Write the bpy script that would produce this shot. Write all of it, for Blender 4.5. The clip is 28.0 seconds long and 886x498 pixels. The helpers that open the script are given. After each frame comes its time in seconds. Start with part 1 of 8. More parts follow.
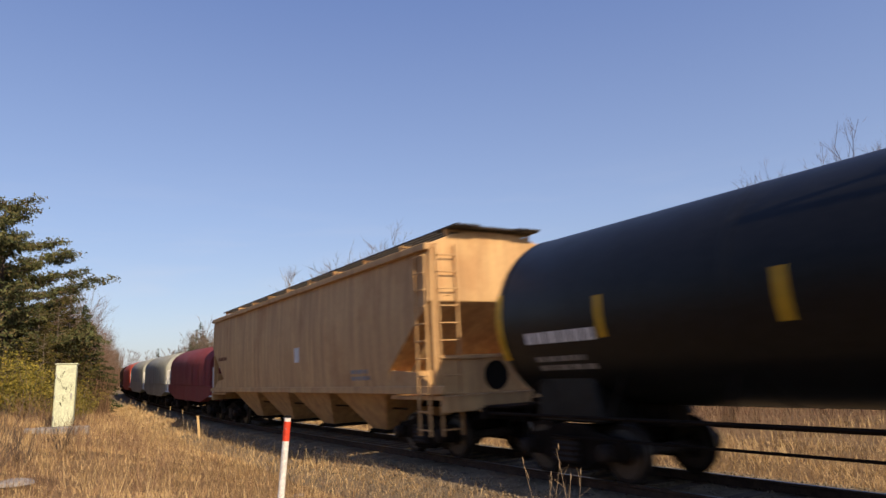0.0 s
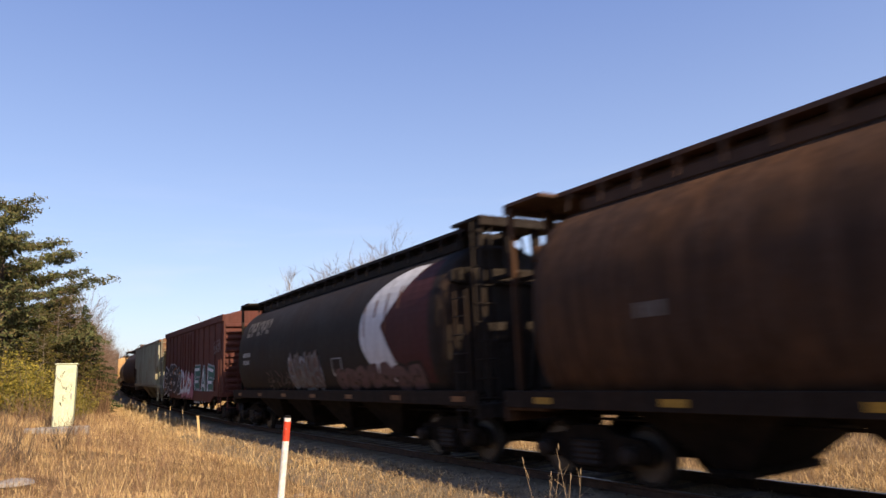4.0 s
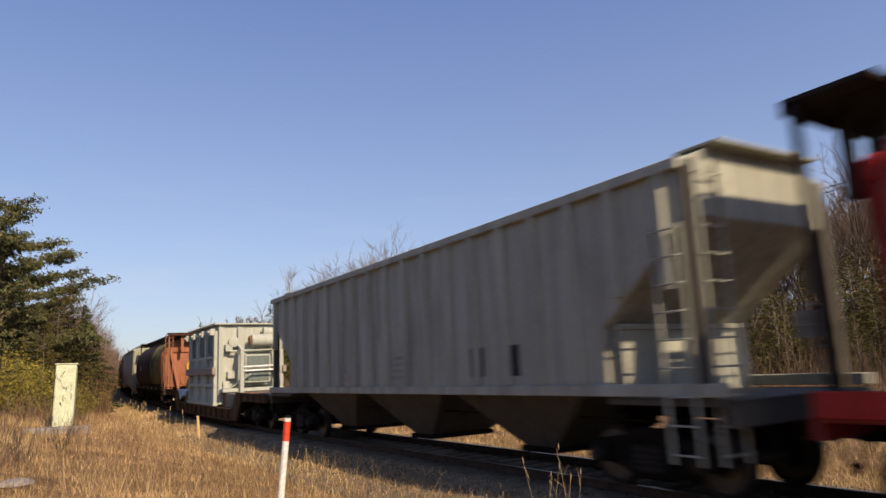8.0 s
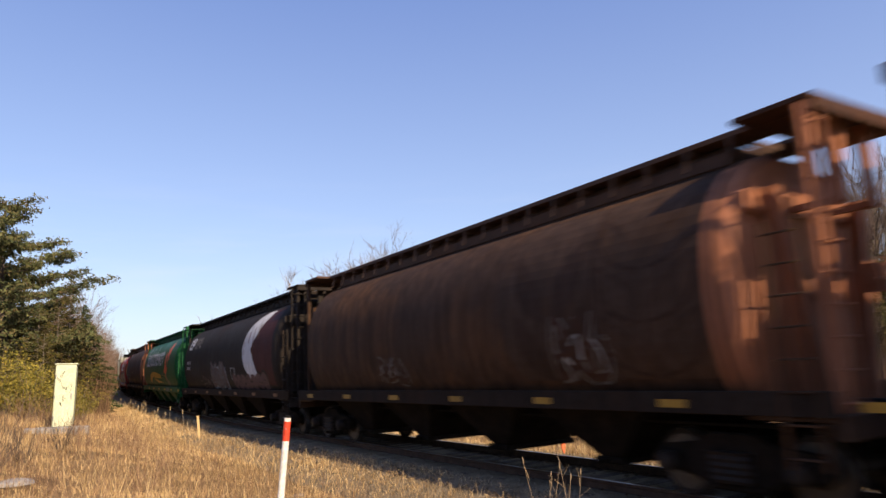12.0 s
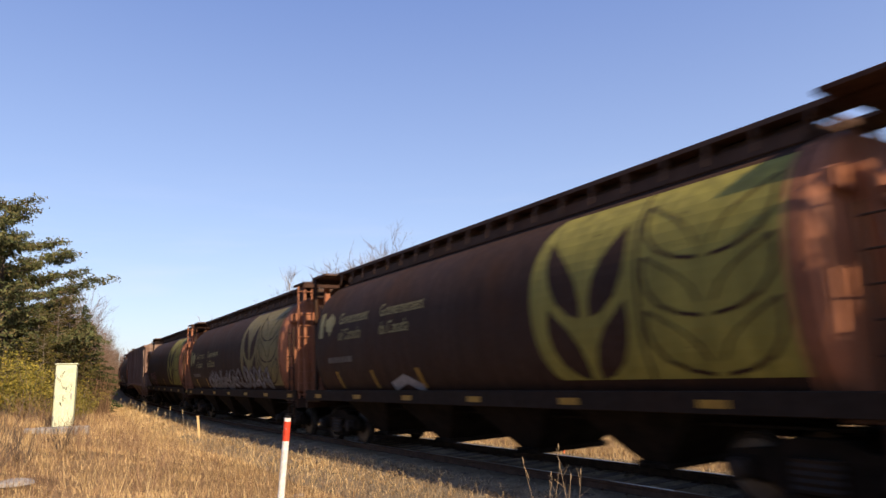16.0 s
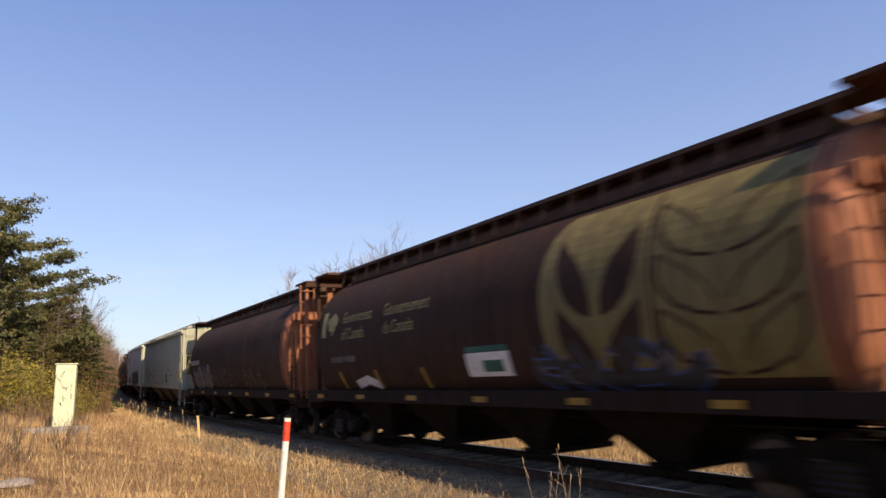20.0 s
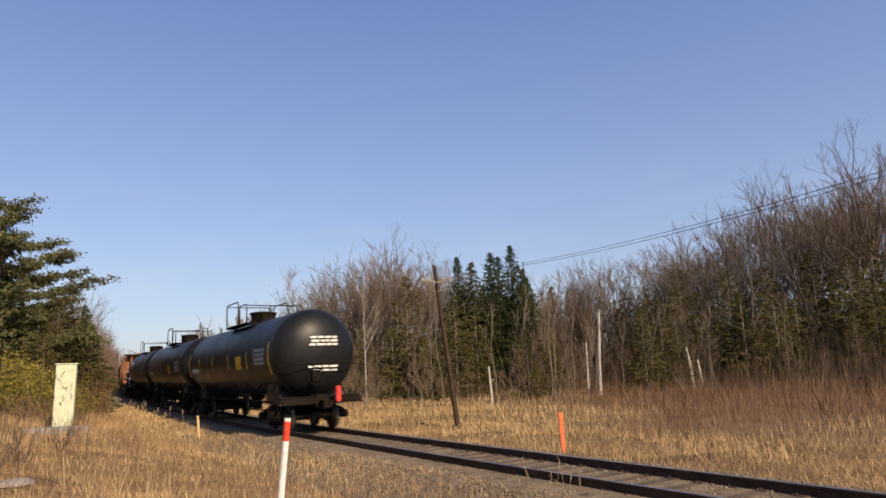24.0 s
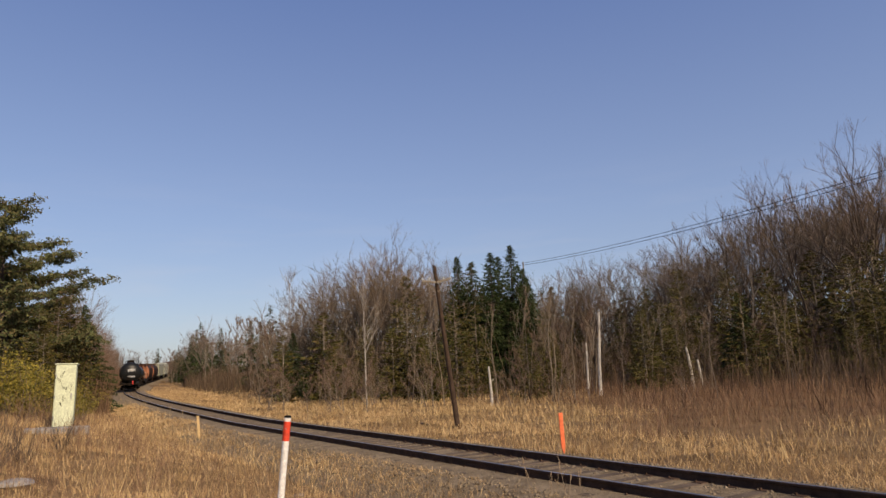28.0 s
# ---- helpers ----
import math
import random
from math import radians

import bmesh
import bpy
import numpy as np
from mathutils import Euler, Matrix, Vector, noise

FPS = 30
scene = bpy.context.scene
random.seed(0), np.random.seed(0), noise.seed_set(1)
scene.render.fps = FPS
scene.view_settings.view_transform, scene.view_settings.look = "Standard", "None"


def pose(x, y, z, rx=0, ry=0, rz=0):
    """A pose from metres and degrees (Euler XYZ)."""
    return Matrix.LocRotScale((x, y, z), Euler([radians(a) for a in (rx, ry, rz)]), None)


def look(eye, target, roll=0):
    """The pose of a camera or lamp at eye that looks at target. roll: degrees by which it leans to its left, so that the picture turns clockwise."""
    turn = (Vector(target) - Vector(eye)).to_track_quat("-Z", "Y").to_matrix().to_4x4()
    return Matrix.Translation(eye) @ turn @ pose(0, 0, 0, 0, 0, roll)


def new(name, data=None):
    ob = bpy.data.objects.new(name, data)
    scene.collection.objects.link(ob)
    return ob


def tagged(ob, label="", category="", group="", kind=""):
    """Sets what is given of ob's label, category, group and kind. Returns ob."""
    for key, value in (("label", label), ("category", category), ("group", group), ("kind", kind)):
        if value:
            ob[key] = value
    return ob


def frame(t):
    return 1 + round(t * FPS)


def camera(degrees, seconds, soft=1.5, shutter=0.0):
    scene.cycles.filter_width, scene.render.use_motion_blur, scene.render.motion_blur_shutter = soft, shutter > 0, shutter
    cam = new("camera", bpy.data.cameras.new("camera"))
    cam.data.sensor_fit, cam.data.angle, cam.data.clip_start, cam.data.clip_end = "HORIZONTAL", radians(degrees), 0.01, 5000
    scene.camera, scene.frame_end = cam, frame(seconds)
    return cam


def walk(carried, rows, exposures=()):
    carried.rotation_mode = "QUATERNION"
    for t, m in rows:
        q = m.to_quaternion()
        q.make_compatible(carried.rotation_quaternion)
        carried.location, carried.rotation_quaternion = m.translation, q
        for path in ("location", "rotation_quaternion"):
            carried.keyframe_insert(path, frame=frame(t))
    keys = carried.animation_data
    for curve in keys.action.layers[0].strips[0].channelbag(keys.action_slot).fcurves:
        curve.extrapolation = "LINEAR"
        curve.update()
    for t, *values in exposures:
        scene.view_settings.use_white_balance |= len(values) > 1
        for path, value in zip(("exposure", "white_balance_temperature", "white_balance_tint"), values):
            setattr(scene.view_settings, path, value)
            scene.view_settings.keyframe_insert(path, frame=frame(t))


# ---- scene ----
cam = camera(66.3, 28.0, soft=1.5, shutter=0.28)
EYE = Vector((0.0, 0.0, 1.753))
AIM = (0.0, math.cos(0.17596), 1.753 + math.sin(0.17596))
walk(cam, [(0.0, look(EYE, AIM, -2.69)), (28.0, look(EYE, AIM, -2.69))],
     [(0.0, 0.2, 6600, 13), (3.0, 0.55, 6600, 13), (5.5, 0.58, 6600, 13), (6.0, 0.5, 6600, 13), (7.0, 0.24, 6600, 13), (8.0, 0.2, 6600, 13), (11.0, 0.6, 6600, 13), (17.0, 0.55, 6600, 13), (18.0, 0.48, 6600, 13), (19.0, 0.4, 6600, 13), (20.0, 0.5, 6600, 13), (21.0, 0.4, 6600, 13), (23.5, 0.3, 6600, 13), (24.0, 0.22, 6600, 13), (25.0, 0.01, 6600, 13), (28.0, -0.04, 6600, 13)])

# ---- light ----
SUN_AZ, SUN_EL = 142.4, 35.0            # degrees, azimuth clockwise from +Y
world = bpy.data.worlds.new("sky")
scene.world = world
world.use_nodes = True
wn, wl = world.node_tree.nodes, world.node_tree.links
sky = wn.new("ShaderNodeTexSky")
sky.sky_type, sky.sun_disc = "NISHITA", False
sky.sun_elevation, sky.sun_rotation = radians(SUN_EL), radians(SUN_AZ)
sky.altitude, sky.air_density, sky.dust_density, sky.ozone_density = 200, 1.0, 1.2, 2.2
# high thin haze evens the blue out towards a pale lavender horizon
geo = wn.new("ShaderNodeTexCoord")
sep = wn.new("ShaderNodeSeparateXYZ")
haze = wn.new("ShaderNodeValToRGB")
haze.color_ramp.elements[0].position, haze.color_ramp.elements[1].position = 0.0, 0.62
haze.color_ramp.elements[0].color, haze.color_ramp.elements[1].color = (3.33, 3.55, 4.42, 1), (0.8, 1.43, 4.1, 1)
mid = haze.color_ramp.elements.new(0.22)
mid.color = (2.46, 3.1, 5.05, 1)
wl.new(geo.outputs["Generated"], sep.inputs[0])
wl.new(sep.outputs["Z"], haze.inputs[0])
blend = wn.new("ShaderNodeMix")
blend.data_type = "RGBA"
blend.inputs[0].default_value = 0.5
wl.new(sky.outputs[0], blend.inputs[6])
wl.new(haze.outputs[0], blend.inputs[7])
# faint wisps of cloud low over the horizon
squash = wn.new("ShaderNodeMapping")
squash.inputs["Scale"].default_value = (2.2, 2.2, 16.0)
wl.new(geo.outputs["Generated"], squash.inputs[0])
wisp = wn.new("ShaderNodeTexNoise")
wisp.inputs["Scale"].default_value, wisp.inputs["Detail"].default_value = 2.4, 6.0
wl.new(squash.outputs[0], wisp.inputs["Vector"])
thin = wn.new("ShaderNodeMapRange")
thin.inputs["From Min"].default_value, thin.inputs["From Max"].default_value, thin.inputs["To Max"].default_value = 0.5, 0.75, 0.22
wl.new(wisp.outputs[0], thin.inputs[0])
low = wn.new("ShaderNodeMapRange")
low.inputs["From Min"].default_value, low.inputs["From Max"].default_value, low.inputs["To Min"].default_value, low.inputs["To Max"].default_value = 0.05, 0.3, 1.0, 0.0
wl.new(sep.outputs["Z"], low.inputs[0])
veil = wn.new("ShaderNodeMath")
veil.operation = "MULTIPLY"
wl.new(thin.outputs[0], veil.inputs[0])
wl.new(low.outputs[0], veil.inputs[1])
cloud = wn.new("ShaderNodeMix")
cloud.data_type = "RGBA"
cloud.inputs[7].default_value = (5.2, 5.1, 5.4, 1)
wl.new(veil.outputs[0], cloud.inputs[0])
wl.new(blend.outputs[2], cloud.inputs[6])
wl.new(cloud.outputs[2], wn["Background"].inputs[0])
wn["Background"].inputs[1].default_value = 0.125
sun_dir = Vector((math.sin(radians(SUN_AZ)) * math.cos(radians(SUN_EL)), math.cos(radians(SUN_AZ)) * math.cos(radians(SUN_EL)), math.sin(radians(SUN_EL))))
lamp = bpy.data.lights.new("sun", "SUN")
lamp.energy, lamp.angle, lamp.color = 5.0, radians(0.55), (1.0, 0.805, 0.555)
sun = new("sun", lamp)
sun.matrix_world = look(sun_dir * 200, (0, 0, 0))


# ---- materials ----
def node_mat(name):
    m = bpy.data.materials.new(name)
    m.use_nodes = True
    return m, m.node_tree.nodes, m.node_tree.links, m.node_tree.nodes["Principled BSDF"]


def ramp(nodes, a, b, p0=0.0, p1=1.0):
    r = nodes.new("ShaderNodeValToRGB")
    e = r.color_ramp.elements
    e[0].position, e[1].position = p0, p1
    e[0].color, e[1].color = (*a, 1), (*b, 1)
    return r


def coords(nodes, links, scale=(1, 1, 1), shift=True):
    """Object coordinates, shifted from object to object, so that alike things do not repeat."""
    tc = nodes.new("ShaderNodeTexCoord")
    mp = nodes.new("ShaderNodeMapping")
    mp.inputs["Scale"].default_value = scale
    links.new(tc.outputs["Object"], mp.inputs[0])
    if shift:
        oi = nodes.new("ShaderNodeObjectInfo")
        mul = nodes.new("ShaderNodeMath")
        mul.operation, mul.inputs[1].default_value = "MULTIPLY", 37.0
        links.new(oi.outputs["Random"], mul.inputs[0])
        links.new(mul.outputs[0], mp.inputs["Location"])
    return mp


def noise_tex(nodes, links, vec, scale, detail=5.0, rough=0.6):
    n = nodes.new("ShaderNodeTexNoise")
    n.inputs["Scale"].default_value, n.inputs["Detail"].default_value, n.inputs["Roughness"].default_value = scale, detail, rough
    links.new(vec.outputs[0], n.inputs["Vector"])
    return n


def mix(nodes, links, fac, a, b, mode="MIX"):
    m = nodes.new("ShaderNodeMix")
    m.data_type, m.blend_type = "RGBA", mode
    for sock, v in ((0, fac), (6, a), (7, b)):
        if isinstance(v, (int, float)):
            m.inputs[sock].default_value = v
        elif isinstance(v, tuple):
            m.inputs[sock].default_value = (*v, 1)
        else:
            links.new(v, m.inputs[sock])
    return m.outputs[2]


def bump(nodes, links, height, bsdf, strength=0.3, dist=0.01):
    b = nodes.new("ShaderNodeBump")
    b.inputs["Strength"].default_value, b.inputs["Distance"].default_value = strength, dist
    links.new(height, b.inputs["Height"])
    links.new(b.outputs[0], bsdf.inputs["Normal"])


def paint(name, col, rust=0.25, rust_col=(0.16, 0.062, 0.028), dirt=0.35, dirt_col=(0.075, 0.06, 0.048), rough=0.62, spec=0.22, stripes=True, streak=0.12):
    """Weathered car paint: rust patches, vertical run streaks, road dirt and fine grain."""
    m, n, l, b = node_mat(name)
    co = coords(n, l)
    big = noise_tex(n, l, co, 0.55, 6, 0.65)
    fine = noise_tex(n, l, co, 9.0, 6, 0.7)
    st = coords(n, l, (2.6, 2.6, 0.22))
    run = noise_tex(n, l, st, 1.6, 5, 0.6)
    r0 = ramp(n, (0, 0, 0), (1, 1, 1), 0.3, 0.75)
    l.new(fine.outputs[0], r0.inputs[0])
    base = mix(n, l, r0.outputs[0], col, tuple(min(1, c * 1.18 + 0.01) for c in col))
    r1 = ramp(n, (0, 0, 0), (1, 1, 1), 0.62 - 0.32 * rust, 0.78 - 0.2 * rust)
    l.new(big.outputs[0], r1.inputs[0])
    f1 = n.new("ShaderNodeMath")
    f1.operation, f1.inputs[1].default_value = "MULTIPLY", min(1, rust * 1.6)
    l.new(r1.outputs[0], f1.inputs[0])
    c1 = mix(n, l, f1.outputs[0], base, rust_col)
    r2 = ramp(n, (0, 0, 0), (1, 1, 1), 0.42, 0.72)
    l.new(run.outputs[0], r2.inputs[0])
    f2 = n.new("ShaderNodeMath")
    f2.operation, f2.inputs[1].default_value = "MULTIPLY", dirt if stripes else dirt * 0.4
    l.new(r2.outputs[0], f2.inputs[0])
    c2 = mix(n, l, f2.outputs[0], c1, dirt_col)
    thin = noise_tex(n, l, coords(n, l, (1, 1, 0.05)), 7.0, 3, 0.5)
    r3 = ramp(n, (1 - streak,) * 3, (1 + streak,) * 3, 0.3, 0.7)
    l.new(thin.outputs[0], r3.inputs[0])
    c2 = mix(n, l, 1.0, c2, r3.outputs[0], "MULTIPLY")
    l.new(c2, b.inputs["Base Color"])
    rr = n.new("ShaderNodeMapRange")
    rr.inputs["To Min"].default_value, rr.inputs["To Max"].default_value = rough - 0.12, min(1, rough + 0.25)
    l.new(big.outputs[0], rr.inputs[0])
    l.new(rr.outputs[0], b.inputs["Roughness"])
    b.inputs["Specular IOR Level"].default_value = spec
    bump(n, l, fine.outputs[0], b, 0.12, 0.01)
    return m


def rough_mat(name, a, b2, scale=3.0, rough=0.9, bumpy=0.4, dist=0.02, spec=0.2, island=0.0, metal=0.0):
    """Grainy matt surface between two colours at two scales."""
    m, n, l, b = node_mat(name)
    co = coords(n, l)
    t1, t2 = noise_tex(n, l, co, scale, 6, 0.65), noise_tex(n, l, co, scale * 7, 4, 0.7)
    r1 = ramp(n, a, b2, 0.32, 0.7)
    l.new(t1.outputs[0], r1.inputs[0])
    r2 = ramp(n, (0.62, 0.62, 0.62), (1.15, 1.15, 1.15), 0.25, 0.75)
    l.new(t2.outputs[0], r2.inputs[0])
    c = mix(n, l, 1.0, r1.outputs[0], r2.outputs[0], "MULTIPLY")
    if island:
        g = n.new("ShaderNodeNewGeometry")
        r3 = ramp(n, (1 - island,) * 3, (1 + island,) * 3)
        l.new(g.outputs["Random Per Island"], r3.inputs[0])
        c = mix(n, l, 1.0, c, r3.outputs[0], "MULTIPLY")
    l.new(c, b.inputs["Base Color"])
    b.inputs["Roughness"].default_value, b.inputs["Specular IOR Level"].default_value, b.inputs["Metallic"].default_value = rough, spec, metal
    if bumpy:
        bump(n, l, t2.outputs[0], b, bumpy, dist)
    return m


def blade_mat(name, cols, rough=0.8):
    """Grass, leaves and needles: colour varies from blade to blade."""
    m, n, l, b = node_mat(name)
    g = n.new("ShaderNodeNewGeometry")
    r = n.new("ShaderNodeValToRGB")
    el = r.color_ramp.elements
    el[0].color, el[1].color = (*cols[0], 1), (*cols[-1], 1)
    for i, c in enumerate(cols[1:-1]):
        e = el.new((i + 1) / (len(cols) - 1))
        e.color = (*c, 1)
    l.new(g.outputs["Random Per Island"], r.inputs[0])
    tc = n.new("ShaderNodeTexCoord")
    t = n.new("ShaderNodeTexNoise")
    t.inputs["Scale"].default_value, t.inputs["Detail"].default_value, t.inputs["Roughness"].default_value = 0.35, 5.0, 0.62
    l.new(tc.outputs["Object"], t.inputs["Vector"])
    r2 = ramp(n, (0.58, 0.55, 0.52), (1.28, 1.26, 1.2), 0.3, 0.7)
    l.new(t.outputs[0], r2.inputs[0])
    l.new(mix(n, l, 1.0, r.outputs[0], r2.outputs[0], "MULTIPLY"), b.inputs["Base Color"])
    b.inputs["Roughness"].default_value, b.inputs["Specular IOR Level"].default_value = rough, 0.15
    return m


def plain(name, col, rough=0.6, metal=0.0, spec=0.4, var=0.25):
    return rough_mat(name, tuple(c * (1 - var) for c in col), tuple(min(1, c * (1 + var)) for c in col), 2.5, rough, 0.15, 0.005, spec, 0.0, metal)


MAT = {}
MAT["ground"] = rough_mat("dry_earth", (0.125, 0.0753, 0.034), (0.233, 0.15, 0.0681), 0.6, 0.95, 0.6, 0.05)
MAT["ballast"] = rough_mat("ballast_gravel", (0.143, 0.108, 0.0664), (0.323, 0.251, 0.158), 2.5, 0.95, 1.0, 0.04)
MAT["stone"] = rough_mat("crushed_stone", (0.134, 0.103, 0.0681), (0.314, 0.251, 0.17), 6, 0.95, 0.3, 0.01, island=0.25)
MAT["tie"] = rough_mat("weathered_tie", (0.0723, 0.0527, 0.0374), (0.17, 0.129, 0.0935), 3.0, 0.95, 0.6, 0.01)
MAT["rail_side"] = rough_mat("rail_rust", (0.05, 0.03, 0.02), (0.11, 0.065, 0.042), 5, 0.8, 0.4, 0.005)
MAT["rail_top"] = plain("rail_polished", (0.38, 0.37, 0.36), 0.32, 0.9)
MAT["iron"] = rough_mat("dirty_iron", (0.009, 0.0075, 0.006), (0.026, 0.019, 0.0145), 3, 0.9, 0.3, 0.005, 0.06)
MAT["wheel"] = rough_mat("wheel_steel", (0.011, 0.0085, 0.007), (0.03, 0.02, 0.014), 4, 0.75, 0.2, 0.005, 0.25)
MAT["tread"] = plain("wheel_tread", (0.1, 0.09, 0.08), 0.5, 0.7)
MAT["rust"] = rough_mat("rust_steel", (0.13, 0.05, 0.022), (0.3, 0.12, 0.05), 3, 0.85, 0.4, 0.006)
MAT["dark"] = plain("shadowed_opening", (0.012, 0.011, 0.01), 0.9, 0, 0.1)
MAT["white"] = paint("white_paint", (0.72, 0.72, 0.7), 0.05, dirt=0.3)
MAT["white_letter"] = plain("white_lettering", (0.74, 0.74, 0.71), 0.6, var=0.12)
MAT["grey_letter"] = plain("faded_lettering", (0.3, 0.29, 0.27), 0.7, var=0.25)
MAT["yellow"] = plain("yellow_reflector", (0.72, 0.42, 0.02), 0.5, var=0.15)
MAT["cream"] = plain("cream_lettering", (0.32, 0.275, 0.11), 0.7, var=0.2)
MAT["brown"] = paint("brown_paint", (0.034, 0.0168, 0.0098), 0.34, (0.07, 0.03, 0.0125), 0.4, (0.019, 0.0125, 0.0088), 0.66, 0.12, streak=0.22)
MAT["brown_b"] = paint("oxide_brown_paint", (0.05, 0.022, 0.0125), 0.4, (0.095, 0.038, 0.0155), 0.42, (0.024, 0.015, 0.0105), 0.66, 0.12, streak=0.22)
# brown car paint with warm sunlight put into the colour, for rear ends
MAT["brown_sunlit"] = paint("sunlit_brown_paint", (0.3, 0.115, 0.056), 0.4, (0.17, 0.06, 0.026), 0.4, (0.07, 0.043, 0.032))
MAT["maroon"] = paint("maroon_paint", (0.2, 0.035, 0.035), 0.1, dirt=0.25)
MAT["box_red"] = paint("boxcar_red_paint", (0.088, 0.027, 0.0205), 0.15, dirt=0.3, spec=0.12)
MAT["black"] = paint("black_paint", (0.0045, 0.005, 0.0052), 0.06, (0.02, 0.013, 0.01), 0.12, (0.012, 0.011, 0.01), 0.36, 0.22)
MAT["cp_black"] = paint("faded_black_paint", (0.017, 0.0125, 0.0098), 0.28, (0.042, 0.022, 0.013), 0.35, (0.012, 0.0095, 0.0075), 0.66, 0.12, streak=0.2)
MAT["tan"] = paint("tan_paint", (0.52, 0.33, 0.15), 0.32, (0.36, 0.16, 0.06), 0.5, (0.24, 0.125, 0.06))
MAT["off_white"] = paint("off_white_paint", (0.335, 0.337, 0.251), 0.12, (0.25, 0.2, 0.14), 0.42, (0.2, 0.185, 0.145))
MAT["clean_white"] = paint("chalky_white_paint", (0.465, 0.47, 0.372), 0.08, (0.3, 0.25, 0.19), 0.35, (0.3, 0.28, 0.23))
MAT["brown_roof"] = paint("worn_brown_roof_paint", (0.075, 0.043, 0.03), 0.4, (0.14, 0.065, 0.03), 0.4, (0.04, 0.028, 0.021), spec=0.1)
MAT["sill_dirt"] = paint("road_dirt_on_sill", (0.02, 0.0135, 0.0095), 0.4, (0.038, 0.021, 0.0125), 0.5, (0.012, 0.0095, 0.0078), 0.85, 0.08)
MAT["brown_ghost"] = paint("faded_panel_brown", (0.05, 0.028, 0.017), 0.5, (0.075, 0.036, 0.017), 0.5, (0.028, 0.018, 0.012), 0.66, 0.1, streak=0.3)
MAT["brown_worn"] = paint("streaked_brown_paint", (0.046, 0.0245, 0.0145), 0.5, (0.1, 0.048, 0.022), 0.6, (0.022, 0.015, 0.011), 0.7, 0.1, streak=0.35)
MAT["grey"] = paint("light_grey_paint", (0.34, 0.345, 0.285), 0.2, (0.16, 0.12, 0.085), 0.5, (0.13, 0.122, 0.1))
MAT["pale"] = paint("pale_grey_green_paint", (0.34, 0.33, 0.245), 0.3, (0.25, 0.105, 0.045), 0.35, (0.2, 0.165, 0.11))
MAT["rib_brown"] = paint("worn_brown_paint", (0.17, 0.1, 0.075), 0.45, (0.2, 0.08, 0.04), 0.5, (0.4, 0.33, 0.28))
MAT["red"] = paint("red_paint", (0.3, 0.02, 0.016), 0.1, (0.17, 0.025, 0.018), 0.3, (0.08, 0.025, 0.02), 0.5, 0.16)
MAT["green"] = paint("green_paint", (0.004, 0.0704, 0.02), 0.04, (0.016, 0.064, 0.024), 0.22, (0.0096, 0.032, 0.016), 0.45, 0.16)
MAT["steel"] = rough_mat("galvanised_steel", (0.3, 0.3, 0.29), (0.48, 0.48, 0.46), 2, 0.5, 0.2, 0.004, 0.5, 0, 0.5)
MAT["post_white"] = plain("post_white", (0.8, 0.78, 0.74), 0.5, var=0.06)
MAT["post_red"] = plain("post_red", (0.75, 0.07, 0.03), 0.5, var=0.12)
MAT["orange"] = plain("stake_orange", (0.8, 0.17, 0.06), 0.6, var=0.2)
MAT["stake"] = plain("stake_wood", (0.6, 0.42, 0.2), 0.8, var=0.2)
MAT["cabinet"] = plain("cabinet_paint", (0.62, 0.66, 0.46), 0.5, var=0.08)
MAT["concrete"] = rough_mat("concrete", (0.2, 0.19, 0.18), (0.34, 0.32, 0.3), 3, 0.9, 0.3, 0.01)
MAT["pole"] = rough_mat("pole_wood", (0.035, 0.022, 0.015), (0.085, 0.054, 0.036), 4, 0.9, 0.5, 0.01)
MAT["grass"] = blade_mat("dry_grass", [(0.13, 0.074, 0.035), (0.5, 0.34, 0.172), (0.66, 0.505, 0.282), (0.29, 0.175, 0.085), (0.6, 0.44, 0.238)])
MAT["reed"] = blade_mat("dry_reeds", [(0.24, 0.15, 0.07), (0.48, 0.346, 0.178), (0.6, 0.465, 0.255), (0.35, 0.23, 0.11)])
MAT["brush"] = blade_mat("red_brush_stems", [(0.112, 0.0672, 0.0426), (0.19, 0.112, 0.0694), (0.28, 0.177, 0.112), (0.146, 0.0918, 0.0605), (0.37, 0.255, 0.166)])
MAT["bark"] = rough_mat("grey_bark", (0.13, 0.105, 0.08), (0.29, 0.24, 0.19), 2, 0.95, 0.6, 0.01)
MAT["twig"] = rough_mat("twigs", (0.12, 0.085, 0.055), (0.26, 0.19, 0.13), 1.0, 0.95, 0, island=0.3)
MAT["bark_dark"] = rough_mat("dark_bark", (0.06, 0.045, 0.036), (0.13, 0.1, 0.08), 2, 0.95, 0.6, 0.01)
MAT["birch"] = rough_mat("birch_bark", (0.3, 0.27, 0.23), (0.62, 0.58, 0.52), 5, 0.85, 0.3, 0.005)
MAT["spruce"] = blade_mat("spruce_needles", [(0.02, 0.034, 0.012), (0.036, 0.054, 0.018), (0.06, 0.078, 0.026)])
MAT["pine"] = blade_mat("pine_needles", [(0.055, 0.07, 0.03), (0.085, 0.1, 0.042), (0.13, 0.135, 0.055), (0.15, 0.11, 0.055)])
MAT["cedar"] = blade_mat("cedar_needles", [(0.045, 0.05, 0.014), (0.08, 0.08, 0.02), (0.12, 0.1, 0.028), (0.1, 0.068, 0.03)])
MAT["shrub_yellow"] = blade_mat("yellow_green_leaves", [(0.12, 0.12, 0.025), (0.22, 0.19, 0.035), (0.3, 0.23, 0.045), (0.1, 0.11, 0.03)])


